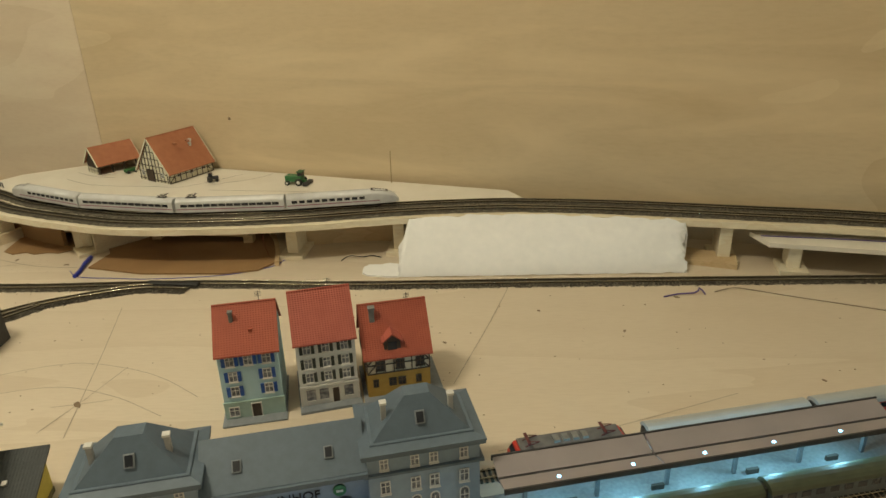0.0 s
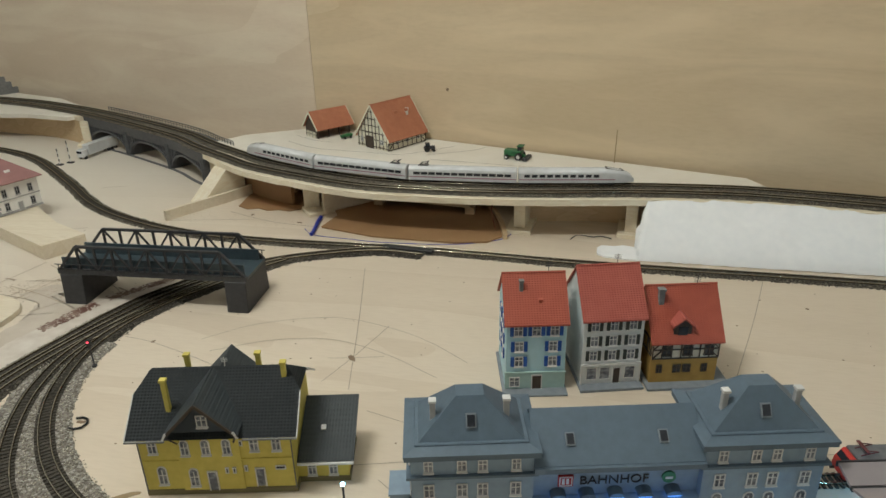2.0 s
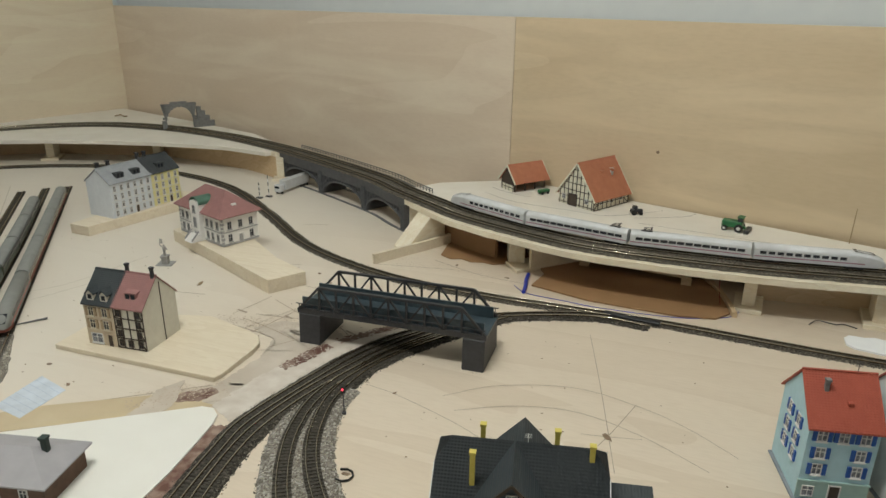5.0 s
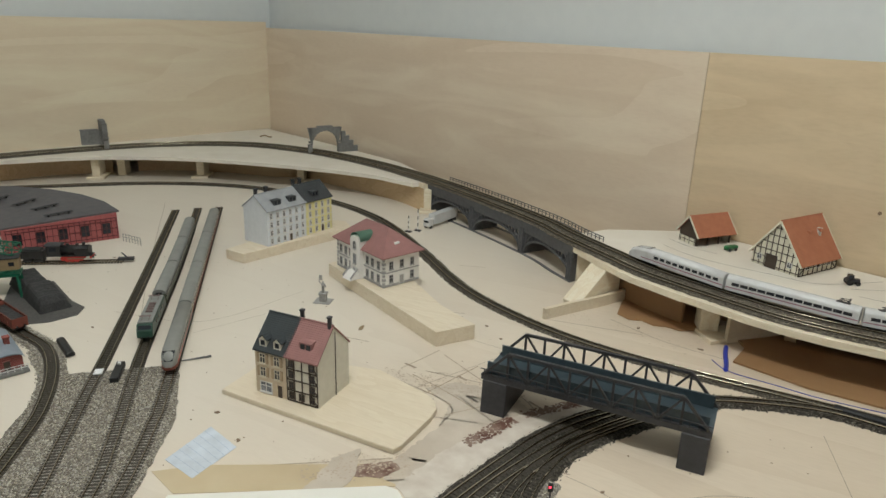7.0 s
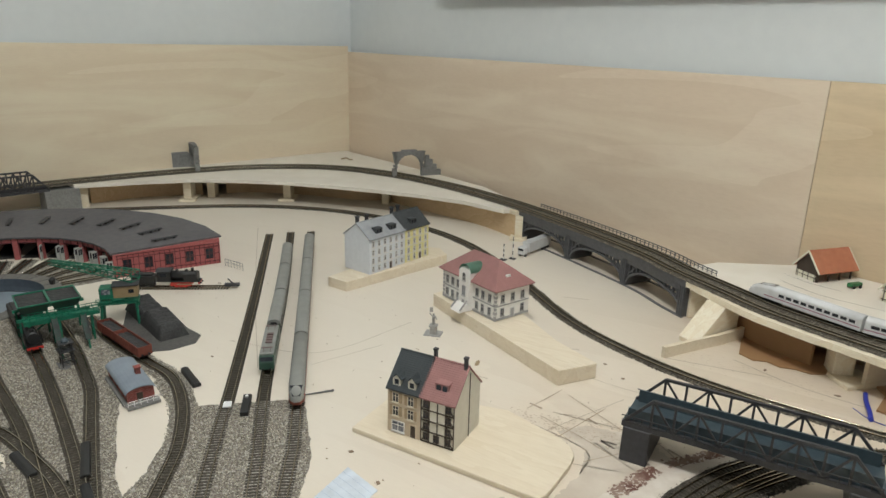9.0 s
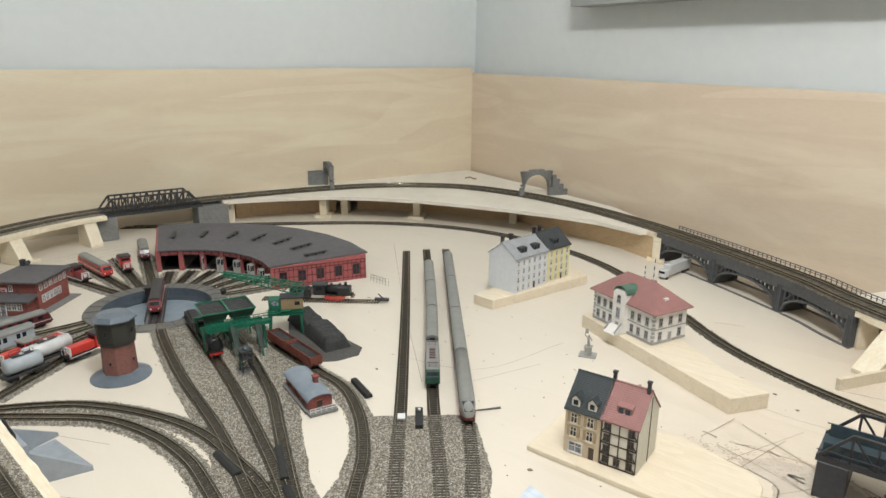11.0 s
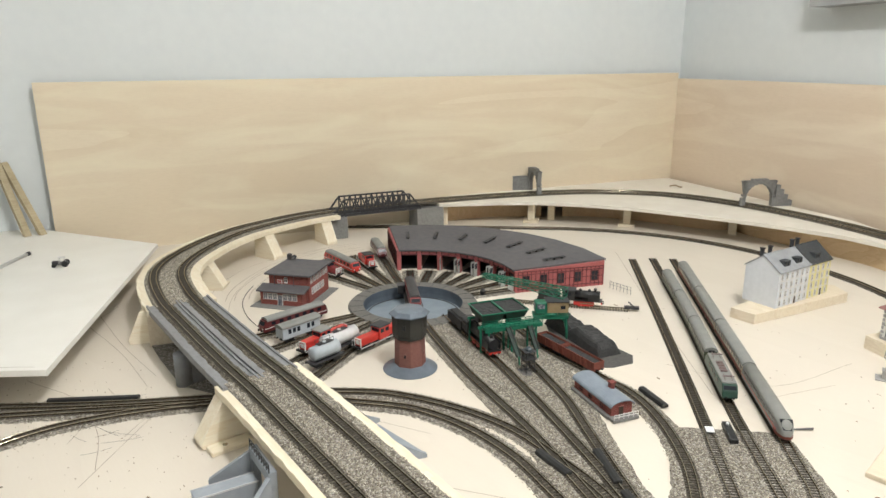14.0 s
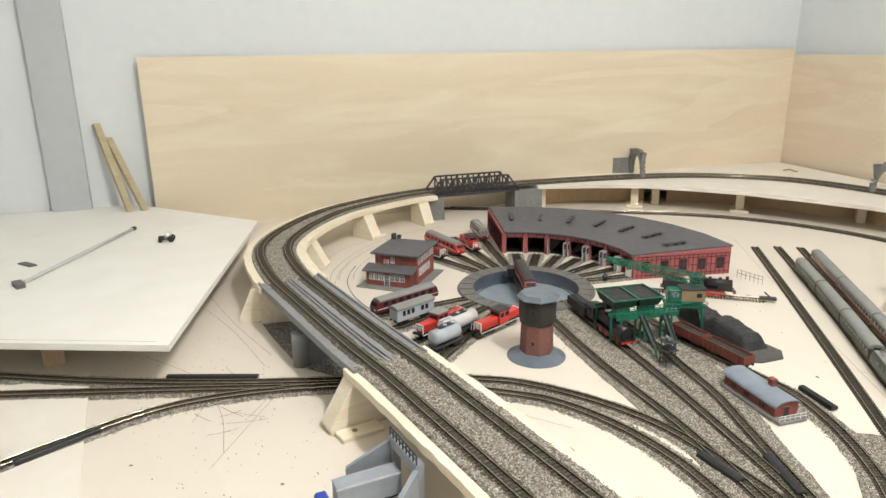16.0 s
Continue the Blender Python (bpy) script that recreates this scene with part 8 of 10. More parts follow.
def express_train():
    outer = shifted(LOOPLINE, HALF)
    i = near(outer, -0.02, 0.985)
    run = float(sum((b - a).length for a, b in zip(outer[:i], outer[1 : i + 1])))
    stripe = mat("mauve_red_stripe", (0.36, 0.14, 0.20), rough=0.4)
    s = run
    z = DECK + TOPRAIL - 0.0006
    for k, L in enumerate((0.160, 0.155, 0.155, 0.160)):
        m = on_line(outer, s, L, z)
        if k in (0, 3):
            nose_car(m, L - 0.002, ICEWHITE, "white streamlined express end car with a sloping nose", "express_end_car", -1 if k == 0 else 1, stripe=stripe, group="express train cars", blunt=0.1, nose=0.045, glass=(0.12, 0.66))
        else:
            t = thing("express_car", "white streamlined express car with a dark window band", "train car", m, group="express train cars")
            bm = NB()
            hull(bm, L - 0.003, 0.0178, 0.0050, 0.0185, 0.006)
            part("body", bm, ICEWHITE, t)
            n = 13
            for sd in (-1, 1):
                for q in range(n):
                    x = -L / 2 + 0.008 + (L - 0.016) * (q + 0.5) / n
                    bm = NB()
                    box(bm, x - 0.0047, sd * 0.0089 - 0.0003, 0.0128, x + 0.0047, sd * 0.0089 + 0.0003, 0.0168)
                    part("window", bm, GLASS, t)
                bm = NB()
                box(bm, -L / 2 + 0.002, sd * 0.0089 - 0.0002, 0.0090, L / 2 - 0.002, sd * 0.0089 + 0.0002, 0.0102)
                part("stripe", bm, stripe, t)
            bogies(t, (-L * 0.36, L * 0.36))
            bm = NB()
            x = L * 0.36 * (1 if k == 1 else -1)
            for yy in (-0.003, 0.003):
                bar(bm, (x - 0.007, yy, 0.0245), (x + 0.004, yy, 0.0275), 0.0006, 0.0006)
                bar(bm, (x + 0.004, yy, 0.0275), (x - 0.006, yy, 0.0285), 0.0006, 0.0006)
            box(bm, x - 0.0075, -0.006, 0.0282, x - 0.0055, 0.006, 0.0288)
            box(bm, x - 0.008, -0.003, 0.0240, x + 0.007, 0.003, 0.0247)
            part("pantograph", bm, IRON, t)
        s += L


express_train()


def sidings():
    l3 = spline(G([(-0.93, 0.449), (-1.001, 0.529), (-1.489, 1.055)]))
    l2 = spline(G([(-0.95, 0.423), (-1.073, 0.549), (-1.28, 0.776), (-1.518, 1.025)]))
    s = 0.096
    for k in range(4):
        L = 0.1555
        m = on_line(l3, s, L, TOPRAIL - 0.0012)
        if k == 0:
            nose_car(m, L - 0.002, ROOFGREY, "grey-roofed diesel trainset end car with a red nose", "trainset_end_car", -1, stripe=RED, group="storage trainset cars", nose=0.022, blunt=0.75, apron=RUST, glass=(0.48, 0.90))
        else:
            coach(m, L - 0.001, CREAM, ROOFGREY, "cream trainset car with a long grey roof", "trainset_car", "storage trainset cars", stripe=RUST)
        s += L + 0.001
    s = 0.190
    m = on_line(l2, s, 0.104, TOPRAIL - 0.0012)
    electric_loco(m, 0.104, GREENLOCO, "green and grey electric locomotive with roof gear")
    s += 0.109
    for k in range(3):
        L = 0.1225
        coach(on_line(l2, s, L, TOPRAIL - 0.0012), L - 0.002, OLIVE, ROOFGREY, "dark green coach with a grey roof", "passenger_coach", "storage coaches")
        s += L + 0.001


def electric_loco(m, L, body, label, red_ends=False, name="electric_locomotive"):
    t = thing(name, label, "locomotive", m)
    w = 0.0185
    bm = NB()
    prof = [(-L / 2, 0.0055), (L / 2, 0.0055), (L / 2 - 0.001, 0.014), (L / 2 - 0.006, 0.0215), (-L / 2 + 0.006, 0.0215), (-L / 2 + 0.001, 0.014)]
    along_y(bm, prof, -w / 2, w / 2)
    part("body", bevel(bm, 0.0008), RED if red_ends else body, t)
    bm = NB()
    box(bm, -L / 2 + 0.008, -w / 2 + 0.0006, 0.0213, L / 2 - 0.008, w / 2 - 0.0006, 0.0235)
    part("roof", bevel(bm, 0.0006), ROOFGREY if not red_ends else STONE, t)
    for e in (-1, 1):
        bm = NB()
        box(bm, -0.0003, -0.0075, -0.0024, 0.0006, 0.0075, 0.0024)
        part("windscreen", bm, GLASS, t, m=pose(e * (L / 2 - 0.0034), 0, 0.0180, 0, e * -33 if e > 0 else 33, 0))
        x = e * (L / 2 - 0.019)
        bm = NB()
        for yy in (-0.0042, 0.0042):
            bar(bm, (x - 0.007, yy, 0.024), (x + 0.005, yy, 0.027), 0.0006, 0.0006)
            bar(bm, (x + 0.005, yy, 0.027), (x - 0.004, yy, 0.0285), 0.0006, 0.0006)
        box(bm, x - 0.0055, -0.007, 0.0282, x - 0.003, 0.007, 0.0289)
        part("pantograph", bm, DARKRED if red_ends else PINKGEAR, t)
    bm = NB()
    for x in (-0.012, -0.004, 0.004, 0.012):
        box(bm, x - 0.0025, -0.004, 0.0235, x + 0.0025, 0.004, 0.0255)
    part("roof_gear", bm, PIERGREY if red_ends else PINKGEAR, t)
    for s in (-1, 1):
        for x in (-0.022, -0.008, 0.008, 0.022):
            bm = NB()
            box(bm, x - 0.0032, s * w / 2 - 0.0003, 0.0135, x + 0.0032, s * w / 2 + 0.0003, 0.018)
            part("side_window", bm, GLASS, t)
    bogies(t, (-L * 0.27, L * 0.27), 0.016)
    buffers(t, L)
    return t


sidings()


def diesel(a, b, z, body, label, cab=0.5, cab_w=0.02, roof=IRON, rail=True):
    """A bonneted shunting engine: two bonnets and a cab."""
    m, L = between(a, b, z)
    L = min(L, 0.10)
    t = thing("diesel_shunter", label, "locomotive", fuller(m), group="shunting engines")
    bm = NB()
    box(bm, -L / 2, -0.0085, 0.005, L / 2, 0.0085, 0.0068)
    part("footplate", bm, BLACK, t)
    for s in (-1, 1):
        bm = NB()
        box(bm, -L / 2 + 0.001, s * 0.0086 - 0.0002, 0.0055, L / 2 - 0.001, s * 0.0086 + 0.0002, 0.0066)
        part("white_stripe", bm, TRIM, t)
    xc = -L / 2 + L * cab
    for x0, x1 in ((-L / 2 + 0.004, xc - cab_w / 2), (xc + cab_w / 2, L / 2 - 0.004)):
        if x1 - x0 > 0.004:
            bm = NB()
            box(bm, x0, -0.006, 0.0068, x1, 0.006, 0.0165)
            f = part("bonnet", bevel(bm, 0.001), body, t)
            bm = NB()
            e = x0 if x0 < xc - cab_w else x1
            box(bm, min(e, e + (0.0004 if e > xc else -0.0004)), -0.003, 0.009, max(e, e + (0.0004 if e > xc else -0.0004)), 0.003, 0.0145)
            part("grille", bm, TRIM, f)
            bm = NB()
            for sy in (-1, 1):
                box(bm, e - 0.0009, sy * 0.0055 - 0.0006, 0.0068, e + 0.0009, sy * 0.0055 + 0.0006, 0.0160)
            box(bm, e - 0.0009, -0.0061, 0.0155, e + 0.0009, 0.0061, 0.0166)
            part("front_frame", bm, TRIM, f)
    bm = NB()
    box(bm, xc - cab_w / 2, -0.0085, 0.0068, xc + cab_w / 2, 0.0085, 0.0225)
    c = part("cab", bevel(bm, 0.0006), body, t)
    bm = NB()
    box(bm, xc - cab_w / 2 - 0.002, -0.0095, 0.0223, xc + cab_w / 2 + 0.002, 0.0095, 0.0242)
    part("cab_roof", bevel(bm, 0.0006), roof, c)
    for s in (-1, 1):
        for x in (xc - cab_w * 0.25, xc + cab_w * 0.25):
            bm = NB()
            box(bm, x - cab_w * 0.17, s * 0.0085 - 0.0003, 0.0155, x + cab_w * 0.17, s * 0.0085 + 0.0003, 0.0205)
            part("cab_window", bm, GLASS, c)
    for e in (-1, 1):
        bm = NB()
        box(bm, xc + e * cab_w / 2 - 0.0003, -0.0065, 0.0165, xc + e * cab_w / 2 + 0.0003, 0.0065, 0.0208)
        part("cab_window", bm, GLASS, c)
        if rail:
            bm = NB()
            for s in (-1, 1):
                tube(bm, (e * L / 2 - e * 0.001, s * 0.0078, 0.0068), (e * L / 2 - e * 0.001, s * 0.0078, 0.0145), 0.0004, n=5)
            tube(bm, (e * L / 2 - e * 0.001, -0.0078, 0.0143), (e * L / 2 - e * 0.001, 0.0078, 0.0143), 0.0004, n=5)
            part("handrail", bm, TRIM, t)
    bogies(t, (-L * 0.26, L * 0.26), 0.011)
    buffers(t, L)
    return t


def railcar(a, b, z, body, roof, label, name="railcar"):
    m, L = between(a, b, z)
    t = thing(name, label, "locomotive", fuller(m, 1.12, 1.06))
    w = 0.0178
    bm = NB()
    prof = [(-L / 2, 0.0045), (L / 2, 0.0045), (L / 2, 0.0125), (L / 2 - 0.0055, 0.0205), (-L / 2 + 0.0055, 0.0205), (-L / 2, 0.0125)]
    along_y(bm, prof, -w / 2, w / 2)
    part("body", bevel(bm, 0.0014, 2), body, t)
    bm = NB()
    roof_shell(bm, L - 0.014, w - 0.001, 0.0203, 0.0035)
    part("roof", bm, roof, t)
    n = 7
    for s in (-1, 1):
        for i in range(n):
            x = -L / 2 + 0.010 + (L - 0.020) * (i + 0.5) / n
            bm = NB()
            box(bm, x - 0.0035, s * w / 2 - 0.0003, 0.0130, x + 0.0035, s * w / 2 + 0.0003, 0.0178)
            part("window", bm, GLASS, t)
        bm = NB()
        box(bm, -L / 2 + 0.002, s * w / 2 - 0.0002, 0.0095, L / 2 - 0.002, s * w / 2 + 0.0002, 0.0105)
        part("stripe", bm, TRIM, t)
    for e in (-1, 1):
        bm = NB()
        box(bm, -0.0003, -0.0068, -0.0028, 0.0006, 0.0068, 0.0028)
        part("windscreen", bm, GLASS, t, m=pose(e * (L / 2 - 0.0027), 0, 0.0165, 0, -33 * e, 0))
        for s in (-1, 1):
            bm = NB()
            tube(bm, (e * L / 2, s * 0.0055, 0.0095), (e * (L / 2 + 0.0008), s * 0.0055, 0.0095), 0.0011, n=8)
            part("headlight", bm, TRIM, t)
    bogies(t, (-L * 0.32, L * 0.32))
    buffers(t, L)
    return t


def tank_wagon(a, b, z, body, label):
    m, L = between(a, b, z)
    t = thing("tank_wagon", label, "wagon", fuller(m, 1.22, 1.18), group="tank wagons")
    bm = NB()
    box(bm, -L / 2, -0.0075, 0.0055, L / 2, 0.0075, 0.0072)
    part("underframe", bm, IRON, t)
    bm = NB()
    r = 0.0085
    lathe(bm, [(0.0, -L / 2 + 0.003), (r * 0.6, -L / 2 + 0.0035), (r, -L / 2 + 0.006), (r, L / 2 - 0.006), (r * 0.6, L / 2 - 0.0035), (0.0, L / 2 - 0.003)], 20)
    for f in bm.faces:
        f.smooth = True
    part("tank", bm, body, t, m=pose(0, 0, 0.0162, 0, 90, 0))
    bm = NB()
    tube(bm, (0, 0, 0.024), (0, 0, 0.0265), 0.0028, n=12)
    part("dome", bm, body, t)
    bm = NB()
    box(bm, -0.013, -0.0035, 0.0252, 0.013, 0.0035, 0.0257)
    for x in (-0.013, 0.0, 0.013):
        for y in (-0.0035, 0.0035):
            tube(bm, (x, y, 0.0255), (x, y, 0.030), 0.0003, n=4)
    for y in (-0.0035, 0.0035):
        tube(bm, (-0.013, y, 0.030), (0.013, y, 0.030), 0.0003, n=4)
    part("walkway", bm, IRON, t)
    bogies(t, (-L * 0.3, L * 0.3), 0.006)
    buffers(t, L)


def van(a, b, z):
    m, L = between(a, b, z)
    t = thing("work_van", "pale blue-grey works van with dark windows", "wagon", fuller(m, 1.22, 1.08))
    bm = NB()
    box(bm, -L / 2, -0.0085, 0.0055, L / 2, 0.0085, 0.0205)
    part("body", bevel(bm, 0.0005), SILVER, t)
    bm = NB()
    roof_shell(bm, L + 0.002, 0.019, 0.0205, 0.0035)
    part("roof", bm, ROOFGREY, t)
    for s in (-1, 1):
        for x in (-0.022, -0.014, -0.006, 0.012, 0.020):
            bm = NB()
            box(bm, x - 0.0026, s * 0.0085 - 0.0003, 0.0115, x + 0.0026, s * 0.0085 + 0.0003, 0.0175)
            part("window", bm, GLASS, t)
    bogies(t, (-L * 0.3, L * 0.3), 0.008)
    buffers(t, L)


def open_wagon(a, b, z, body, load, label):
    m, L = between(a, b, z)
    t = thing("open_wagon", label, "wagon", fuller(m, 1.12, 1.05), group="open wagons")
    w, h = 0.0172, 0.0165
    for x0, y0, x1, y1 in ((-L / 2, -w / 2, L / 2, -w / 2 + 0.0009), (-L / 2, w / 2 - 0.0009, L / 2, w / 2), (-L / 2, -w / 2 + 0.0009, -L / 2 + 0.0009, w / 2 - 0.0009), (L / 2 - 0.0009, -w / 2 + 0.0009, L / 2, w / 2 - 0.0009)):
        bm = NB()
        box(bm, x0, y0, 0.0055, x1, y1, h)
        part("side", bm, body, t)
    bm = NB()
    for i in range(9):
        x = -L / 2 + L * (i + 0.5) / 9
        for s in (-1, 1):
            box(bm, x - 0.0005, s * w / 2 - 0.0007, 0.0055, x + 0.0005, s * w / 2 + 0.0007, h)
    part("side_ribs", bm, body, t, kind="stuff")
    bm = NB()
    nx, ny = 20, 6
    g = [[bm.verts.new((-L / 2 + 0.001 + (L - 0.002) * i / nx, -w / 2 + 0.001 + (w - 0.002) * j / ny, 0.0135 + 0.0012 * noise.noise(Vector((i * 0.9, j * 0.9, L * 50))))) for j in range(ny + 1)] for i in range(nx + 1)]
    for i in range(nx):
        for j in range(ny):
            bm.faces.new((g[i][j], g[i + 1][j], g[i + 1][j + 1], g[i][j + 1]))
    part("load", bm, load, t)
    bogies(t, (-L * 0.3, L * 0.3), 0.008)
    buffers(t, L)


def steam(a, b, z, label):
    m, L = between(a, b, z)
    t = thing("steam_locomotive", label, "locomotive", fuller(m, 1.1, 1.08), group="steam engines")
    ll = L * 0.62
    x0 = L / 2 - ll
    bm = NB()
    box(bm, x0, -0.008, 0.009, L / 2, 0.008, 0.0102)
    part("running_board", bm, BLACK, t)
    bm = NB()
    tube(bm, (x0 + 0.02, 0, 0.0175), (L / 2 - 0.004, 0, 0.0175), 0.0068, n=18)
    part("boiler", bm, BLACK, t)
    bm = NB()
    tube(bm, (L / 2 - 0.012, 0, 0.023), (L / 2 - 0.012, 0, 0.0285), 0.0022, 0.0026, n=12)
    part("chimney", bm, BLACK, t)
    for x in (0.30, 0.52):
        bm = NB()
        tube(bm, (x0 + ll * x + 0.01, 0, 0.022), (x0 + ll * x + 0.01, 0, 0.0265), 0.0028, 0.0022, n=12)
        part("dome", bm, BLACK, t)
    bm = NB()
    box(bm, x0, -0.0085, 0.009, x0 + 0.021, 0.0085, 0.0255)
    c = part("cab", bevel(bm, 0.0006), BLACK, t)
    bm = NB()
    roof_shell(bm, 0.024, 0.0185, 0.0256, 0.002)
    part("cab_roof", bm, IRON, c, m=pose(x0 + 0.0105, 0, 0))
    for s in (-1, 1):
        bm = NB()
        box(bm, x0 + 0.005, s * 0.0085 - 0.0003, 0.017, x0 + 0.015, s * 0.0085 + 0.0003, 0.022)
        part("cab_window", bm, GLASS, c)
        bm = NB()
        box(bm, L / 2 - 0.024, s * 0.0088 - 0.0004, 0.0105, L / 2 - 0.004, s * 0.0088 + 0.0004, 0.021)
        part("smoke_deflector", bm, BLACK, t)
        for k in range(5):
            bm = NB()
            x = x0 + 0.022 + k * (ll - 0.038) / 4
            tube(bm, (x, s * 0.0035, 0.0052), (x, s * 0.0062, 0.0052), 0.0050 if 0 < k < 4 else 0.0032, n=16)
            part("driving_wheel", bm, RED, t)
        bm = NB()
        bar(bm, (x0 + 0.03, s * 0.0068, 0.0055), (L / 2 - 0.012, s * 0.0068, 0.0055), 0.0008, 0.0012)
        part("coupling_rod", bm, RAIL, t)
    bm = NB()
    box(bm, L / 2 - 0.002, -0.0085, 0.006, L / 2, 0.0085, 0.0092)
    part("buffer_beam", bm, RED, t)
    tl = L - ll - 0.004
    bm = NB()
    box(bm, -L / 2, -0.0085, 0.006, -L / 2 + tl, 0.0085, 0.018)
    td = part("tender", bevel(bm, 0.0006), BLACK, t)
    bm = NB()
    box(bm, -L / 2 + 0.004, -0.006, 0.018, -L / 2 + tl - 0.004, 0.006, 0.0205)
    part("tender_coal", bevel(bm, 0.0015), COAL, td)
    bogies(t, (-L / 2 + tl * 0.28, -L / 2 + tl * 0.72), 0.007)
    buffers(t, L)


Z0 = TOPRAIL - 0.0006
railcar((-1.645, 0.204), (-1.660, 0.322), Z0, DARKRED, ROOFGREY, "dark red diesel locomotive with a grey roof", "diesel_locomotive")
van((-1.597, 0.212), (-1.608, 0.280), Z0)
diesel((-1.537, 0.215), (-1.562, 0.306), Z0, RED, "orange-red shunting engine with grey cab", cab=0.45, roof=ROOFGREY)
tank_wagon((-1.490, 0.205), (-1.500, 0.258), Z0, SILVER, "light blue-grey two-axle tank wagon")
tank_wagon((-1.514, 0.235), (-1.528, 0.305), Z0, ICEWHITE, "white tank wagon with a faded marking")
diesel((-1.498, 0.283), (-1.517, 0.372), Z0, RED, "red shunting engine with white handrails", cab=0.55)
railcar((CT + at(178, 0.318))[:2], (CT + at(178, 0.196))[:2], Z0, RED, ROOFGREY, "red railcar with a grey roof beside the signal box")
diesel((CT + at(189, 0.272))[:2], (CT + at(189, 0.198))[:2], Z0, OLDRED, "dark red shunting engine with white handrails behind the signal box", cab=0.5)
diesel((CT + at(167, 0.280))[:2], (CT + at(167, 0.202))[:2], Z0, RED, "small red shunting engine near the turntable", cab=0.6)
railcar((CT + at(157.5, 0.365))[:2], (CT + at(157.5, 0.272))[:2], Z0, DARKRED, ROOFGREY, "brown railcar parked by the shed")
u = Vector((math.cos(radians(149.5)), math.sin(radians(149.5)), 0))
railcar((CT + u * 0.072)[:2], (CT - u * 0.048)[:2], 0.0036, OLDRED, IRON, "dark red locomotive with a dark roof on the turntable bridge", "turntable_locomotive")
steam((-1.507, 0.470), (-1.356, 0.4235), Z0, "black steam locomotive with red wheels on a yard track")
steam((-1.480, 0.640), (-1.395, 0.705), 0.0042, "black steam locomotive standing past the shed")
track(G([(-1.52, 0.612), (-1.45, 0.663), (-1.36, 0.735)]), "short loose track piece past the engine shed", None)
open_wagon((-1.352, 0.513), (-1.302, 0.506), Z0, RUST, COAL, "rust-brown open wagon with coal")
open_wagon((-1.299, 0.5055), (-1.232, 0.4955), Z0, RUST, COAL, "rust-brown open wagon with coal")
bm = NB()
box(bm, -0.012, -0.004, 0, 0.012, 0.004, 0.004)
tube(bm, (0.004, -0.004, 0.004), (-0.006, 0, 0.012), 0.0012, n=6)
single("buffer_stop", bm, IRON, "small dark buffer stop at the track's end", "buffer stop", pose(-1.358, 0.737, 0.0038, 0, 0, 40))


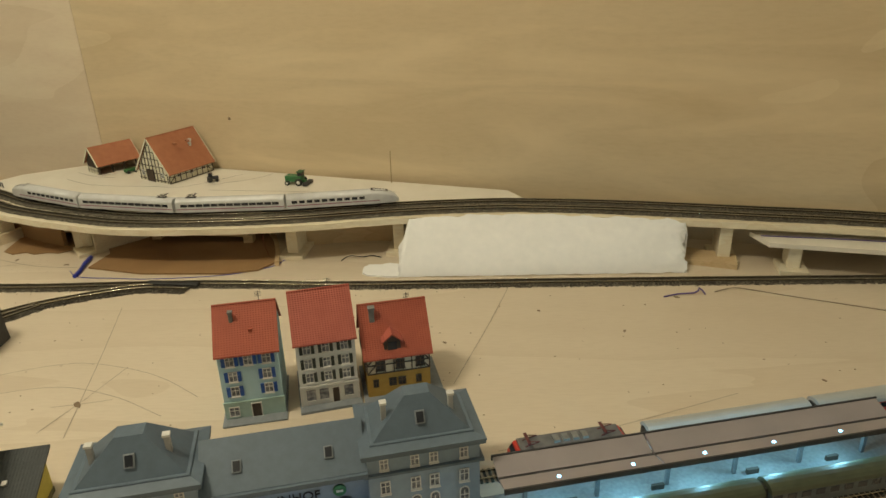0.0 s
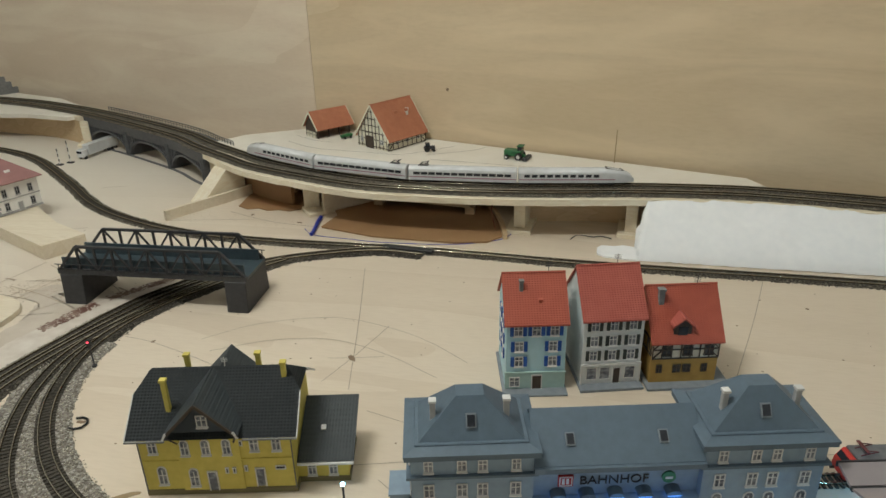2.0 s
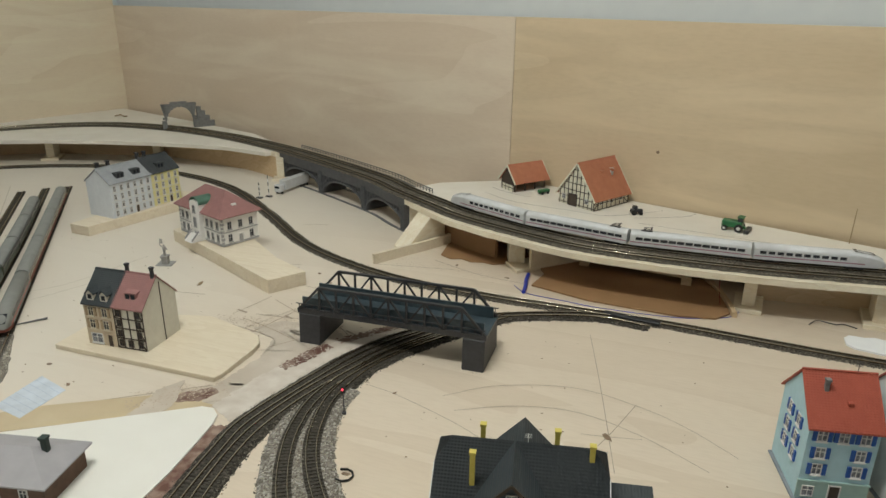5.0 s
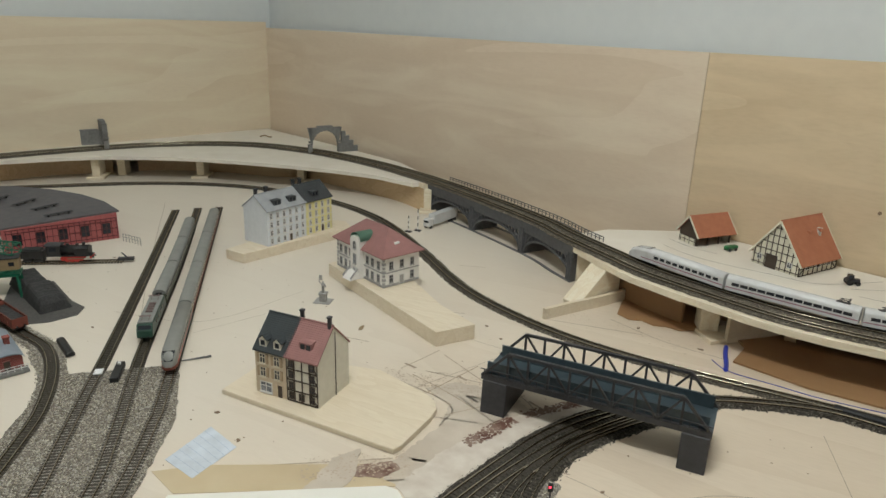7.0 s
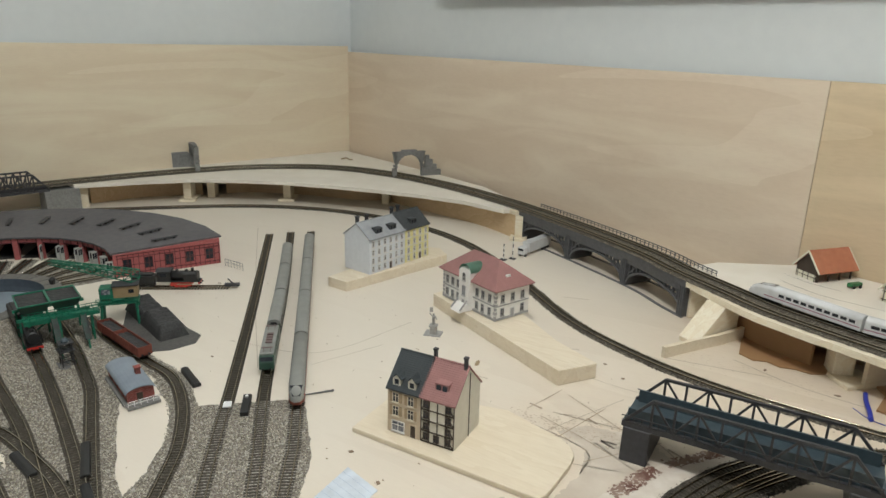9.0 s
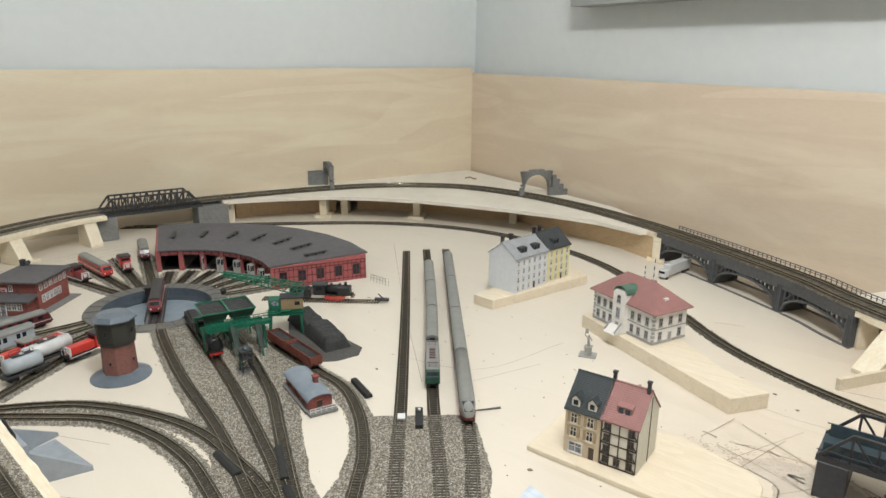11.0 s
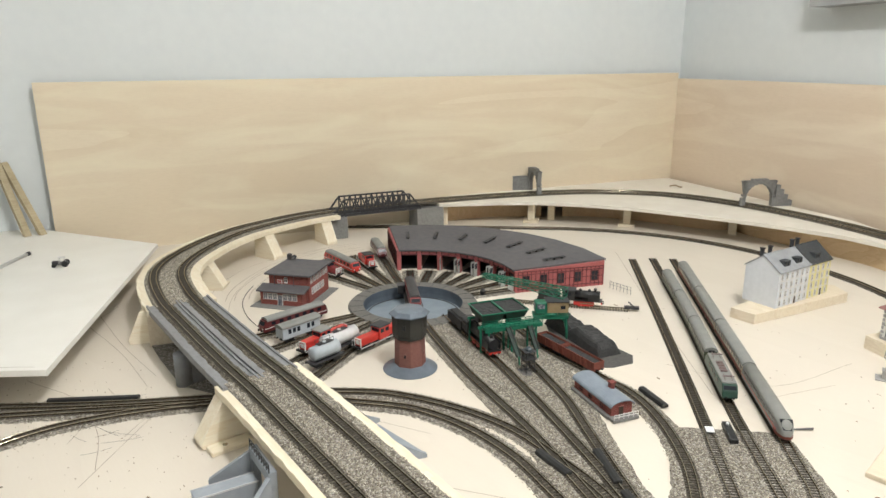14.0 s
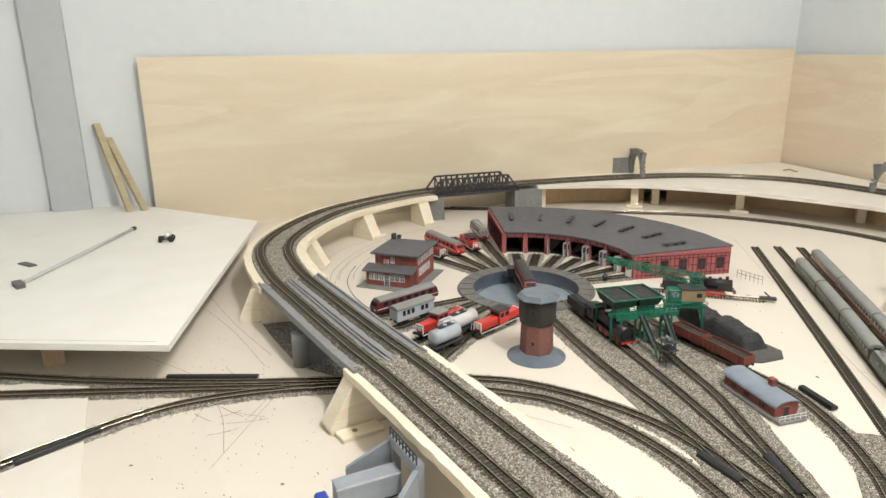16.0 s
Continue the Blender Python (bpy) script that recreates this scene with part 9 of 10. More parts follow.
# ---- coaling plant ----
def coaling_plant():
    t = thing("coaling_gantry", "green steel coaling gantry with two full coal bunkers", "coaling gantry", pose(-1.396, 0.465, 0.001, 0, 0, -19) @ Matrix.Diagonal((0.78, 1.0, 1.0, 1.0)))
    for yc in (-0.0185, 0.0185):
        bm = NB()
        lo = [bm.verts.new((sx * 0.027, yc + sy * 0.014, 0.0475)) for sx, sy in ((-1, -1), (1, -1), (1, 1), (-1, 1))]
        hi = [bm.verts.new((sx * 0.034, yc + sy * 0.0178, 0.0595)) for sx, sy in ((-1, -1), (1, -1), (1, 1), (-1, 1))]
        bm.faces.new(lo[::-1])
        for i in range(4):
            bm.faces.new((lo[i], lo[(i + 1) % 4], hi[(i + 1) % 4], hi[i]))
        bk = part("bunker", bm, BUNKER, t)
        bm = NB()
        n = 10
        g = [[bm.verts.new((0.033 * (i / 5 - 1), yc + 0.0168 * (j / 5 - 1), 0.0582 + 0.0012 * noise.noise(Vector((i * 1.3, j * 1.3, yc * 99))))) for j in range(n + 1)] for i in range(n + 1)]
        for i in range(n):
            for j in range(n):
                bm.faces.new((g[i][j], g[i + 1][j], g[i + 1][j + 1], g[i][j + 1]))
        part("bunker_coal", bm, COAL, bk)
        for x0, y0, x1, y1 in ((-0.035, -0.0185, 0.035, -0.0170), (-0.035, 0.0170, 0.035, 0.0185), (-0.035, -0.0170, -0.0335, 0.0170), (0.0335, -0.0170, 0.035, 0.0170)):
            bm = NB()
            box(bm, x0, yc + y0, 0.0588, x1, yc + y1, 0.0606)
            part("bunker_rim", bm, CRANEGREEN, bk)
        for x in (-0.017, 0.017):
            bm = NB()
            box(bm, x - 0.008, yc - 0.010, 0.036, x + 0.008, yc + 0.010, 0.0475)
            part("hopper_mouth", bm, IRON, bk)
    for x in (-0.026, 0.026):
        bm = NB()
        bar(bm, (x, -0.040, 0.0395), (x, 0.046, 0.0395), 0.003, 0.004)
        part("girder", bm, CRANEGREEN, t)
        for y in (-0.036, 0.0, 0.038):
            bm = NB()
            bar(bm, (x * 1.1, y, 0), (x, y, 0.038), 0.0026, 0.0026)
            part("leg", bm, CRANEGREEN, t)
        bm = NB()
        bar(bm, (x * 1.05, -0.036, 0.012), (x, 0.0, 0.036), 0.0014, 0.0014)
        part("brace", bm, CRANEGREEN, t)
    bm = NB()
    box(bm, -0.040, -0.008, 0.0400, -0.035, 0.012, 0.0410)
    for y in (-0.008, 0.002, 0.012):
        tube(bm, (-0.040, y, 0.041), (-0.040, y, 0.050), 0.0005, n=4)
    tube(bm, (-0.040, -0.008, 0.050), (-0.040, 0.012, 0.050), 0.0005, n=4)
    part("side_landing", bm, CRANEGREEN, t)

    # the loading walkway crossing before the bunkers, with its inclined chutes
    a, b = Vector((-1.382, 0.425, 0.0405)), Vector((-1.350, 0.508, 0.0405))
    k = thing("loading_walkway", "green railed walkway with inclined coal chutes", "walkway", between(a.to_2d(), b.to_2d(), 0.001)[0])
    L = (b - a).length
    bm = NB()
    box(bm, -L / 2, -0.006, 0.038, L / 2, 0.006, 0.0405)
    part("floor", bm, CRANEGREEN, k)
    for y in (-0.0058, 0.0058):
        bm = NB()
        for i in range(13):
            x = -L / 2 + L * i / 12
            tube(bm, (x, y, 0.0405), (x, y, 0.0475), 0.0005, n=4)
        for z in (0.0442, 0.0473):
            tube(bm, (-L / 2, y, z), (L / 2, y, z), 0.0005, n=4)
        part("railing", bm, CRANEGREEN, k)
        bm = NB()
        bar(bm, (-L / 2, y * 0.8, 0.0365), (L / 2, y * 0.8, 0.0365), 0.0016, 0.004)
        part("side_beam", bm, CRANEGREEN, k)
    for x in (-L / 2 + 0.006, -0.004, L / 2 - 0.010):
        for y in (-0.0045, 0.0045):
            bm = NB()
            bar(bm, (x, y * 1.6, 0), (x, y, 0.037), 0.0022, 0.0022)
            part("leg", bm, CRANEGREEN, k)
    for x, y0, y1, z0, z1 in ((-0.010, -0.006, -0.046, 0.040, 0.012), (0.024, -0.006, -0.032, 0.038, 0.012)):
        bm = NB()
        for dx in (-0.0030, 0.0030):
            bar(bm, (x + dx, y0, z0), (x + dx, y1, z1), 0.0012, 0.0044)
        bar(bm, (x, y0, z0 - 0.0012), (x, y1, z1 - 0.0012), 0.0060, 0.0008)
        part("chute", bm, BUNKER, k)
        bm = NB()
        bar(bm, (x, y1, z1), (x, y1 - 0.004, 0.0), 0.002, 0.002)
        part("chute_prop", bm, CRANEGREEN, k)

    w = thing("lattice_tower", "dark blue-grey lattice tower beside the coal gantry", "tower", pose(-1.302, 0.434, 0.001, 0, 0, -15) @ Matrix.Diagonal((0.9, 0.9, 0.70, 1.0)))
    for sx in (-1, 1):
        for sy in (-1, 1):
            bm = NB()
            bar(bm, (sx * 0.0075, sy * 0.0075, 0), (sx * 0.0065, sy * 0.0065, 0.044), 0.0011, 0.0011)
            part("corner_post", bm, IRON, w)
    for q in range(4):
        z0, z1 = 0.001 + q * 0.0108, 0.0118 + q * 0.0108
        for s in (-1, 1):
            bm = NB()
            bar(bm, (-0.007, s * 0.007, z0), (0.007, s * 0.007, z1), 0.0007, 0.0007)
            bar(bm, (-0.007, s * 0.007, z1), (0.007, s * 0.007, z1), 0.0007, 0.0007)
            part("brace", bm, IRON, w)
            bm = NB()
            bar(bm, (s * 0.007, -0.007, z1), (s * 0.007, 0.007, z0), 0.0007, 0.0007)
            bar(bm, (s * 0.007, -0.007, z1), (s * 0.007, 0.007, z1), 0.0007, 0.0007)
            part("brace", bm, IRON, w)
    bm = NB()
    box(bm, -0.010, -0.010, 0.0295, 0.010, 0.010, 0.0305)
    box(bm, -0.009, -0.009, 0.044, 0.009, 0.009, 0.0452)
    part("landing", bm, IRON, w)
    bm = NB()
    lathe(bm, [(0.0055, 0.0452), (0.0055, 0.0485), (0.0035, 0.0515), (0.0, 0.0525)], 10)
    part("cap", bm, BLUEGREY, w)
    bm = NB()
    box(bm, -0.013, -0.012, 0, 0.013, 0.012, 0.0013)
    part("footing", bm, STONE, w)
    c = thing("slewing_crane", "green lattice slewing crane with a tan cabin", "crane", pose(-1.372, 0.551, 0.001, 0, 0, 52))
    bm = NB()
    box(bm, -0.026, -0.013, 0.031, 0.026, 0.013, 0.035)
    part("carriage", bm, CRANEGREEN, c)
    for x in (-0.022, 0.022):
        for y in (-0.012, 0.012):
            bm = NB()
            bar(bm, (x * 1.1, y * 1.2, 0), (x, y, 0.032), 0.0026, 0.0026)
            part("leg", bm, CRANEGREEN, c)
        bm = NB()
        bar(bm, (x * 1.08, -0.014, 0.006), (x, 0.012, 0.030), 0.0016, 0.0016)
        part("brace", bm, CRANEGREEN, c)
    bm = NB()
    for i in range(9):
        x = -0.028 + i * 0.007
        tube(bm, (x, -0.0155, 0.035), (x, -0.0155, 0.0415), 0.0004, n=4)
    tube(bm, (-0.028, -0.0155, 0.0415), (0.028, -0.0155, 0.0415), 0.0005, n=4)
    tube(bm, (-0.028, -0.0155, 0.0385), (0.028, -0.0155, 0.0385), 0.0005, n=4)
    part("railing", bm, CRANEGREEN, c)
    bm = NB()
    tube(bm, (0, 0, 0.035), (0, 0, 0.039), 0.012, n=24)
    part("slew_ring", bm, CRANEGREEN, c)
    bm = NB()
    box(bm, -0.006, -0.0105, 0.039, 0.026, 0.0105, 0.0565)
    cb = part("cabin", bevel(bm, 0.0006), TAN, c)
    bm = NB()
    box(bm, -0.024, -0.009, 0.039, -0.006, 0.009, 0.0555)
    part("driver_cab", bevel(bm, 0.001), CRANEGREEN, cb)
    bm = NB()
    box(bm, -0.0245, -0.0065, 0.046, -0.0238, 0.0065, 0.053)
    box(bm, -0.021, -0.0094, 0.046, -0.010, -0.0088, 0.053)
    part("cab_window", bm, CURTAIN, cb)
    bm = NB()
    box(bm, 0.014, -0.0109, 0.046, 0.021, -0.0103, 0.0515)
    part("cabin_window", bm, GLASS, cb)
    bm = NB()
    box(bm, -0.008, -0.0118, 0.0565, 0.0275, 0.0118, 0.058)
    part("cabin_roof", bm, IRON, cb)
    # lattice jib
    inv = pose(-1.372, 0.551, 0.001, 0, 0, 52).inverted()
    A, B = inv @ Vector((-1.362, 0.573, 0.0665)), inv @ Vector((-1.492, 0.521, 0.0745))
    ax = (B - A).normalized()
    rt = ax.cross(Vector((0, 0, 1))).normalized()
    up = rt.cross(ax)
    n = 11
    cor = lambda q, i: A + (B - A) * (q / n) + rt * ((-1, 1, 1, -1)[i] * (0.0095 - 0.006 * q / n)) + up * ((-1, -1, 1, 1)[i] * (0.0065 - 0.004 * q / n))
    for i in range(4):
        bm = NB()
        bar(bm, cor(0, i), cor(n, i), 0.0014, 0.0014)
        part("jib_chord", bm, CRANEGREEN, c)
    for q in range(n):
        bm = NB()
        for i in range(4):
            j = (i + 1) % 4
            bar(bm, cor(q, i), cor(q, j), 0.0009, 0.0009)
            bar(bm, cor(q, i), cor(q + 1, j), 0.0009, 0.0009)
        part("jib_lattice", bm, CRANEGREEN, c)
    tip = B + Vector((0, 0, -0.003))
    bm = NB()
    tube(bm, tip, tip + Vector((0, 0, -0.020)), 0.0003, n=4)
    tube(bm, tip + Vector((0, 0, -0.020)), tip + Vector((0, 0, -0.024)), 0.001, 0.005, n=8)
    tube(bm, tip + Vector((0, 0, -0.024)), tip + Vector((0, 0, -0.031)), 0.005, 0.004, n=8)
    part("grab", bm, BLACK, c)

    # coal heap on its black ground
    bm = NB()
    slab(bm, [(-1.40, 0.575), (-1.30, 0.50), (-1.262, 0.508), (-1.238, 0.535), (-1.230, 0.568), (-1.245, 0.588), (-1.28, 0.592), (-1.37, 0.622)][::1], 0, 0.001)
    single("coal_ground", bm, mat("coal_dust", (0.105, 0.10, 0.095), (0.07, 0.068, 0.066), rough=0.95, grain=250, bump=0.6), "thin black coal dust spread on the board", "coal", kind="stuff")
    bm = NB()
    nx, ny = 44, 16
    a, b = Vector((-1.404, 0.598)), Vector((-1.264, 0.560))
    d = (b - a).normalized()
    sd = Vector((-d.y, d.x))
    g = []
    for i in range(nx + 1):
        row = []
        for j in range(ny + 1):
            s, q = i / nx, j / ny * 2 - 1
            e = min(1, (s * 13) ** 0.5, ((1 - s) * 13) ** 0.5)
            p = a + (b - a) * s + sd * q * 0.020
            h = (0.0205 + 0.002 * math.cos(s * 11)) * min(1, ((1 - abs(q)) * 3.2) ** 0.6) * e * (1 - 0.3 * math.exp(-((s - 0.45) / 0.05) ** 2)) + 0.0018 * noise.noise(Vector((p.x * 160, p.y * 160, 1))) * min(1, (1 - abs(q)) * 3) * e
            row.append(bm.verts.new((p.x, p.y, 0.001 + max(0, h))))
        g.append(row)
    for i in range(nx):
        for j in range(ny):
            bm.faces.new((g[i][j], g[i + 1][j], g[i + 1][j + 1], g[i][j + 1]))
    bmesh.ops.recalc_face_normals(bm, faces=bm.faces)
    single("coal_heap", bm, COAL, "long heap of black coal beside the wagons", "coal heap")


coaling_plant()


# ---- platform, its canopy and the trains there ----
def platform():
    pm = pose(0.096, 0.444, 0, 0, 0, 12.2)
    L = 0.325
    t = thing("platform_canopy", "grey butterfly platform canopy lit by blue lamps", "canopy", pm)
    pale = mat("pale_mauve_roof", (0.33, 0.29, 0.30), (0.28, 0.25, 0.26), rough=0.3, grain=30, bump=0.02)
    bm = NB()
    box(bm, -0.02, -0.018, 0, L + 0.12, 0.018, 0.007)
    part("platform", bevel(bm, 0.0006), PIERGREY, t)
    for x0, x1 in ((0, L * 0.37), (L * 0.375, L)):
        for s in (-1, 1):
            bm = NB()
            y0, y1 = s * 0.0012, s * 0.0185
            along_x(bm, [(y0, 0.0365), (y1, 0.0415), (y1, 0.0435), (y0, 0.0385)], x0, x1)
            part("roof_panel", bm, pale, t)
    bm = NB()
    box(bm, 0, -0.0011, 0.035, L, 0.0011, 0.0375)
    part("valley_gutter", bm, IRON, t)
    for s in (-1, 1):
        bm = NB()
        box(bm, -0.001, s * 0.0185 - 0.0006, 0.0400, L + 0.001, s * 0.0185 + 0.0006, 0.0445)
        part("fascia", bm, IRON, t)
    glow = mat("blue_white_led", (0.5, 0.7, 1.0), rough=0.3, emit=(0.15, 0.5, 1.0), power=14)
    for k in range(6):
        x = 0.02 + k * (L - 0.04) / 5
        bm = NB()
        box(bm, x - 0.0014, -0.0014, 0.007, x + 0.0014, 0.0014, 0.035)
        part("column", bm, STONE, t)
        bm = NB()
        box(bm, x + 0.018, -0.012, 0.0352, x + 0.026, -0.009, 0.0362)
        part("canopy_lamp", bm, glow, t)
        # added glowing disc for lamp light that shows through the roof panel
        bm = NB()
        tube(bm, (x + 0.022, -0.0105, 0.0405), (x + 0.022, -0.0105, 0.0418), 0.0014, n=10)
        part("shine_through_disc", bm, glow, t)
        if k < 5:
            la = bpy.data.lights.new("canopy_light", "POINT")
            la.energy, la.color, la.shadow_soft_size = 0.11, (0.18, 0.58, 1.0), 0.003
            ob = new("canopy_light", la)
            ob.parent = t
            ob.location = (x + 0.022, -0.0105, 0.032)
    for x in (0.05, 0.12, 0.2, 0.27):
        bm = NB()
        box(bm, x, -0.0045, 0.007, x + 0.010, -0.002, 0.0115)
        part("bench", bm, TIMBER, t)
    back = pm @ pose(0, 0.036, 0)
    track(None, "station track behind the platform", None, line=[(pm @ Vector((x, 0.046, 0))) for x in [-0.1 + 0.006 * i for i in range(120)]])
    track(None, "station track before the platform", None, line=[(pm @ Vector((x, -0.034, 0))) for x in [-0.04 + 0.006 * i for i in range(110)]])
    electric_loco(pm @ pose(0.072, 0.046, TOPRAIL - 0.0012), 0.102, RED, "red electric locomotive with a grey roof at the platform", True, "red_locomotive")
    grey = mat("pale_grey_wagon", (0.42, 0.44, 0.44), (0.37, 0.39, 0.39), rough=0.5, grain=60)
    for x, L2, body, lab in ((0.212, 0.150, grey, "pale grey covered coach behind the locomotive"), (0.368, 0.150, RED, "red covered coach with a pale roof")):
        coach(pm @ pose(x, 0.046, TOPRAIL - 0.0012), L2, body, grey, lab, "covered_coach", "platform coaches")
    for x in (0.118, 0.262, 0.406):
        coach(pm @ pose(x, -0.034, TOPRAIL - 0.0012), 0.140, BLUEGREY, OLIVE, "dark blue-grey coach with an olive roof", "olive_roof_coach", "platform coaches")
    l = thing("street_lamp", "small street lamp with a bright blue-white light", "street lamp", pose(-0.2475, 0.4085, 0))
    bm = NB()
    tube(bm, (0, 0, 0), (0, 0, 0.0150), 0.0009, n=8)
    part("pole", bm, IRON, l)
    bm = NB()
    bmesh.ops.create_icosphere(bm, subdivisions=2, radius=0.0018)
    part("bulb", bm, mat("lamp_led", (0.8, 0.95, 1.0), emit=(0.30, 0.72, 1.0), power=18), l, m=pose(0, 0, 0.0165))


platform()


# ---- small things ----
def lorry():
    t = thing("box_lorry", "white box lorry parked near the viaduct", "lorry", pose(-1.050, 1.232, 0, 0, 0, 84))
    bm = NB()
    box(bm, -0.036, -0.0078, 0.006, 0.044, 0.0078, 0.026)
    part("box_body", bevel(bm, 0.0006), ICEWHITE, t)
    bm = NB()
    box(bm, -0.054, -0.0075, 0.004, -0.039, 0.0075, 0.0195)
    c = part("cab", bevel(bm, 0.0015), ICEWHITE, t)
    bm = NB()
    box(bm, -0.0543, -0.006, 0.0125, -0.0538, 0.006, 0.017)
    part("windscreen", bm, GLASS, c)
    for x in (-0.046, 0.016, 0.026, 0.036):
        for s in (-1, 1):
            bm = NB()
            tube(bm, (x, s * 0.0045, 0.0034), (x, s * 0.0075, 0.0034), 0.0034, n=12)
            part("wheel", bm, BLACK, t)


lorry()


def crossing():
    for x, y, h in ((-1.073, 1.142, 0.030), (-1.062, 1.158, 0.042)):
        t = thing("barrier_post", "thin black and white banded level crossing post", "post", pose(x, y, 0), group="crossing posts")
        bm = NB()
        box(bm, -0.006, -0.004, 0, 0.006, 0.004, 0.002)
        part("foot", bm, IRON, t)
        for k in range(6):
            bm = NB()
            tube(bm, (0, 0, 0.002 + h * k / 6), (0, 0, 0.002 + h * (k + 1) / 6), 0.0009, n=6)
            part("pole_band", bm, (TRIM, IRON)[k % 2], t)


crossing()


def statue():
    bm = NB()
    box(bm, -0.012, -0.010, 0, 0.012, 0.010, 0.0012)
    box(bm, -0.0045, -0.0045, 0.0012, 0.0045, 0.0045, 0.013)
    box(bm, -0.0055, -0.0055, 0.012, 0.0055, 0.0055, 0.0138)
    tube(bm, (-0.001, 0, 0.0138), (-0.0006, 0, 0.021), 0.0012, 0.0014, n=8)
    tube(bm, (0.0012, 0, 0.0138), (0.0006, 0, 0.021), 0.0012, 0.0014, n=8)
    tube(bm, (0, 0, 0.0205), (0, 0, 0.0275), 0.0019, 0.0024, n=10)
    tube(bm, (0, 0, 0.0275), (0, 0, 0.0288), 0.0008, n=8)
    tube(bm, (0, 0, 0.0285), (0, 0, 0.0312), 0.0013, 0.0011, n=10)
    tube(bm, (0.0022, 0, 0.027), (0.0045, 0, 0.0225), 0.0008, n=6)
    tube(bm, (-0.0022, 0, 0.027), (-0.0055, 0, 0.0305), 0.0008, n=6)
    tube(bm, (-0.0055, 0, 0.0305), (-0.0050, 0, 0.0400), 0.0005, n=6)
    box(bm, -0.0052, -0.0004, 0.033, -0.0010, 0.0004, 0.040)
    single("statue", bm, mat("pale_grey_cast", (0.40, 0.39, 0.37), (0.30, 0.29, 0.28), rough=0.8, grain=240), "small grey monument on a square pedestal", "statue", pose(-0.990, 0.785, 0, 0, 0, 20))


statue()


def harvester():
    g = mat("harvester_green", (0.03, 0.17, 0.06), (0.022, 0.13, 0.045), rough=0.4, grain=150)
    t = thing("combine_harvester", "green toy combine harvester parked on the farm sheet", "harvester", pose(-0.193, 1.098, DECK + 0.0002, 0, 0, -14))
    bm = NB()
    box(bm, -0.019, -0.007, 0.005, 0.010, 0.007, 0.015)
    part("body", bevel(bm, 0.0012), g, t)
    bm = NB()
    box(bm, 0.003, -0.006, 0.015, 0.010, 0.006, 0.0215)
    c = part("cab", bevel(bm, 0.0006), GLASS, t)
    bm = NB()
    box(bm, 0.002, -0.0068, 0.0213, 0.011, 0.0068, 0.0225)
    part("cab_roof", bm, g, c)
    bm = NB()
    box(bm, 0.014, -0.013, 0.001, 0.021, 0.013, 0.006)
    part("header", bevel(bm, 0.0008), IRON, t)
    bm = NB()
    bar(bm, (0.010, 0, 0.008), (0.016, 0, 0.004), 0.006, 0.003)
    part("feeder", bm, g, t)
    for x, r in ((0.006, 0.0058), (-0.014, 0.0038)):
        for s in (-1, 1):
            bm = NB()
            tube(bm, (x, s * 0.007, r), (x, s * 0.0105, r), r, n=16)
            w = part("wheel", bm, BLACK, t)
            bm = NB()
            tube(bm, (x, s * 0.0104, r), (x, s * 0.0109, r), r * 0.5, n=12)
            part("rim", bm, TRIM, w)
    t = thing("tractor", "small dark toy tractor beside the farmhouse", "tractor", pose(-0.340, 1.122, DECK + 0.0002, 0, 0, 20))
    bm = NB()
    box(bm, -0.008, -0.003, 0.004, 0.010, 0.003, 0.009)
    part("body", bevel(bm, 0.0008), IRON, t)
    bm = NB()
    box(bm, -0.006, -0.004, 0.009, 0.001, 0.004, 0.0145)
    part("cab", bevel(bm, 0.0006), GLASS, t)
    for x, r in ((-0.004, 0.0045), (0.007, 0.003)):
        for s in (-1, 1):
            bm = NB()
            tube(bm, (x, s * 0.0035, r), (x, s * 0.006, r), r, n=14)
            part("wheel", bm, BLACK, t)
    t = thing("farm_trailer", "small dark green farm trailer before the barn", "trailer", pose(-0.505, 1.185, DECK + 0.0002, 0, 0, 52))
    bm = NB()
    box(bm, -0.011, -0.004, 0.003, 0.011, 0.004, 0.008)
    part("box", bevel(bm, 0.0006), g, t)
    for x in (-0.006, 0.006):
        for s in (-1, 1):
            bm = NB()
            tube(bm, (x, s * 0.004, 0.0025), (x, s * 0.0055, 0.0025), 0.0025, n=12)
            part("wheel", bm, BLACK, t)


harvester()


def signals():
    for x, y, h in ((-0.548, 0.535, 0.024), (-0.553, 0.345, 0.030)):
        t = thing("signal", "small black colour-light signal with a red lamp", "signal", pose(x, y, 0, 0, 0, 25), group="signals")
        bm = NB()
        box(bm, -0.002, -0.002, 0, 0.002, 0.002, 0.002)
        tube(bm, (0, 0, 0.002), (0, 0, h), 0.0007, n=6)
        part("mast", bm, IRON, t)
        bm = NB()
        box(bm, -0.0022, -0.001, h - 0.001, 0.0022, 0.001, h + 0.007)
        hd = part("head", bevel(bm, 0.0004), BLACK, t)
        bm = NB()
        tube(bm, (-0.0006, -0.001, h + 0.004), (-0.0006, -0.0016, h + 0.004), 0.0009, n=8)
        part("lens", bm, LAMPRED, hd)


signals()


KNOT = mat("dark_knot_wood", (0.19, 0.13, 0.085), (0.28, 0.20, 0.13), rough=0.8, grain=200)


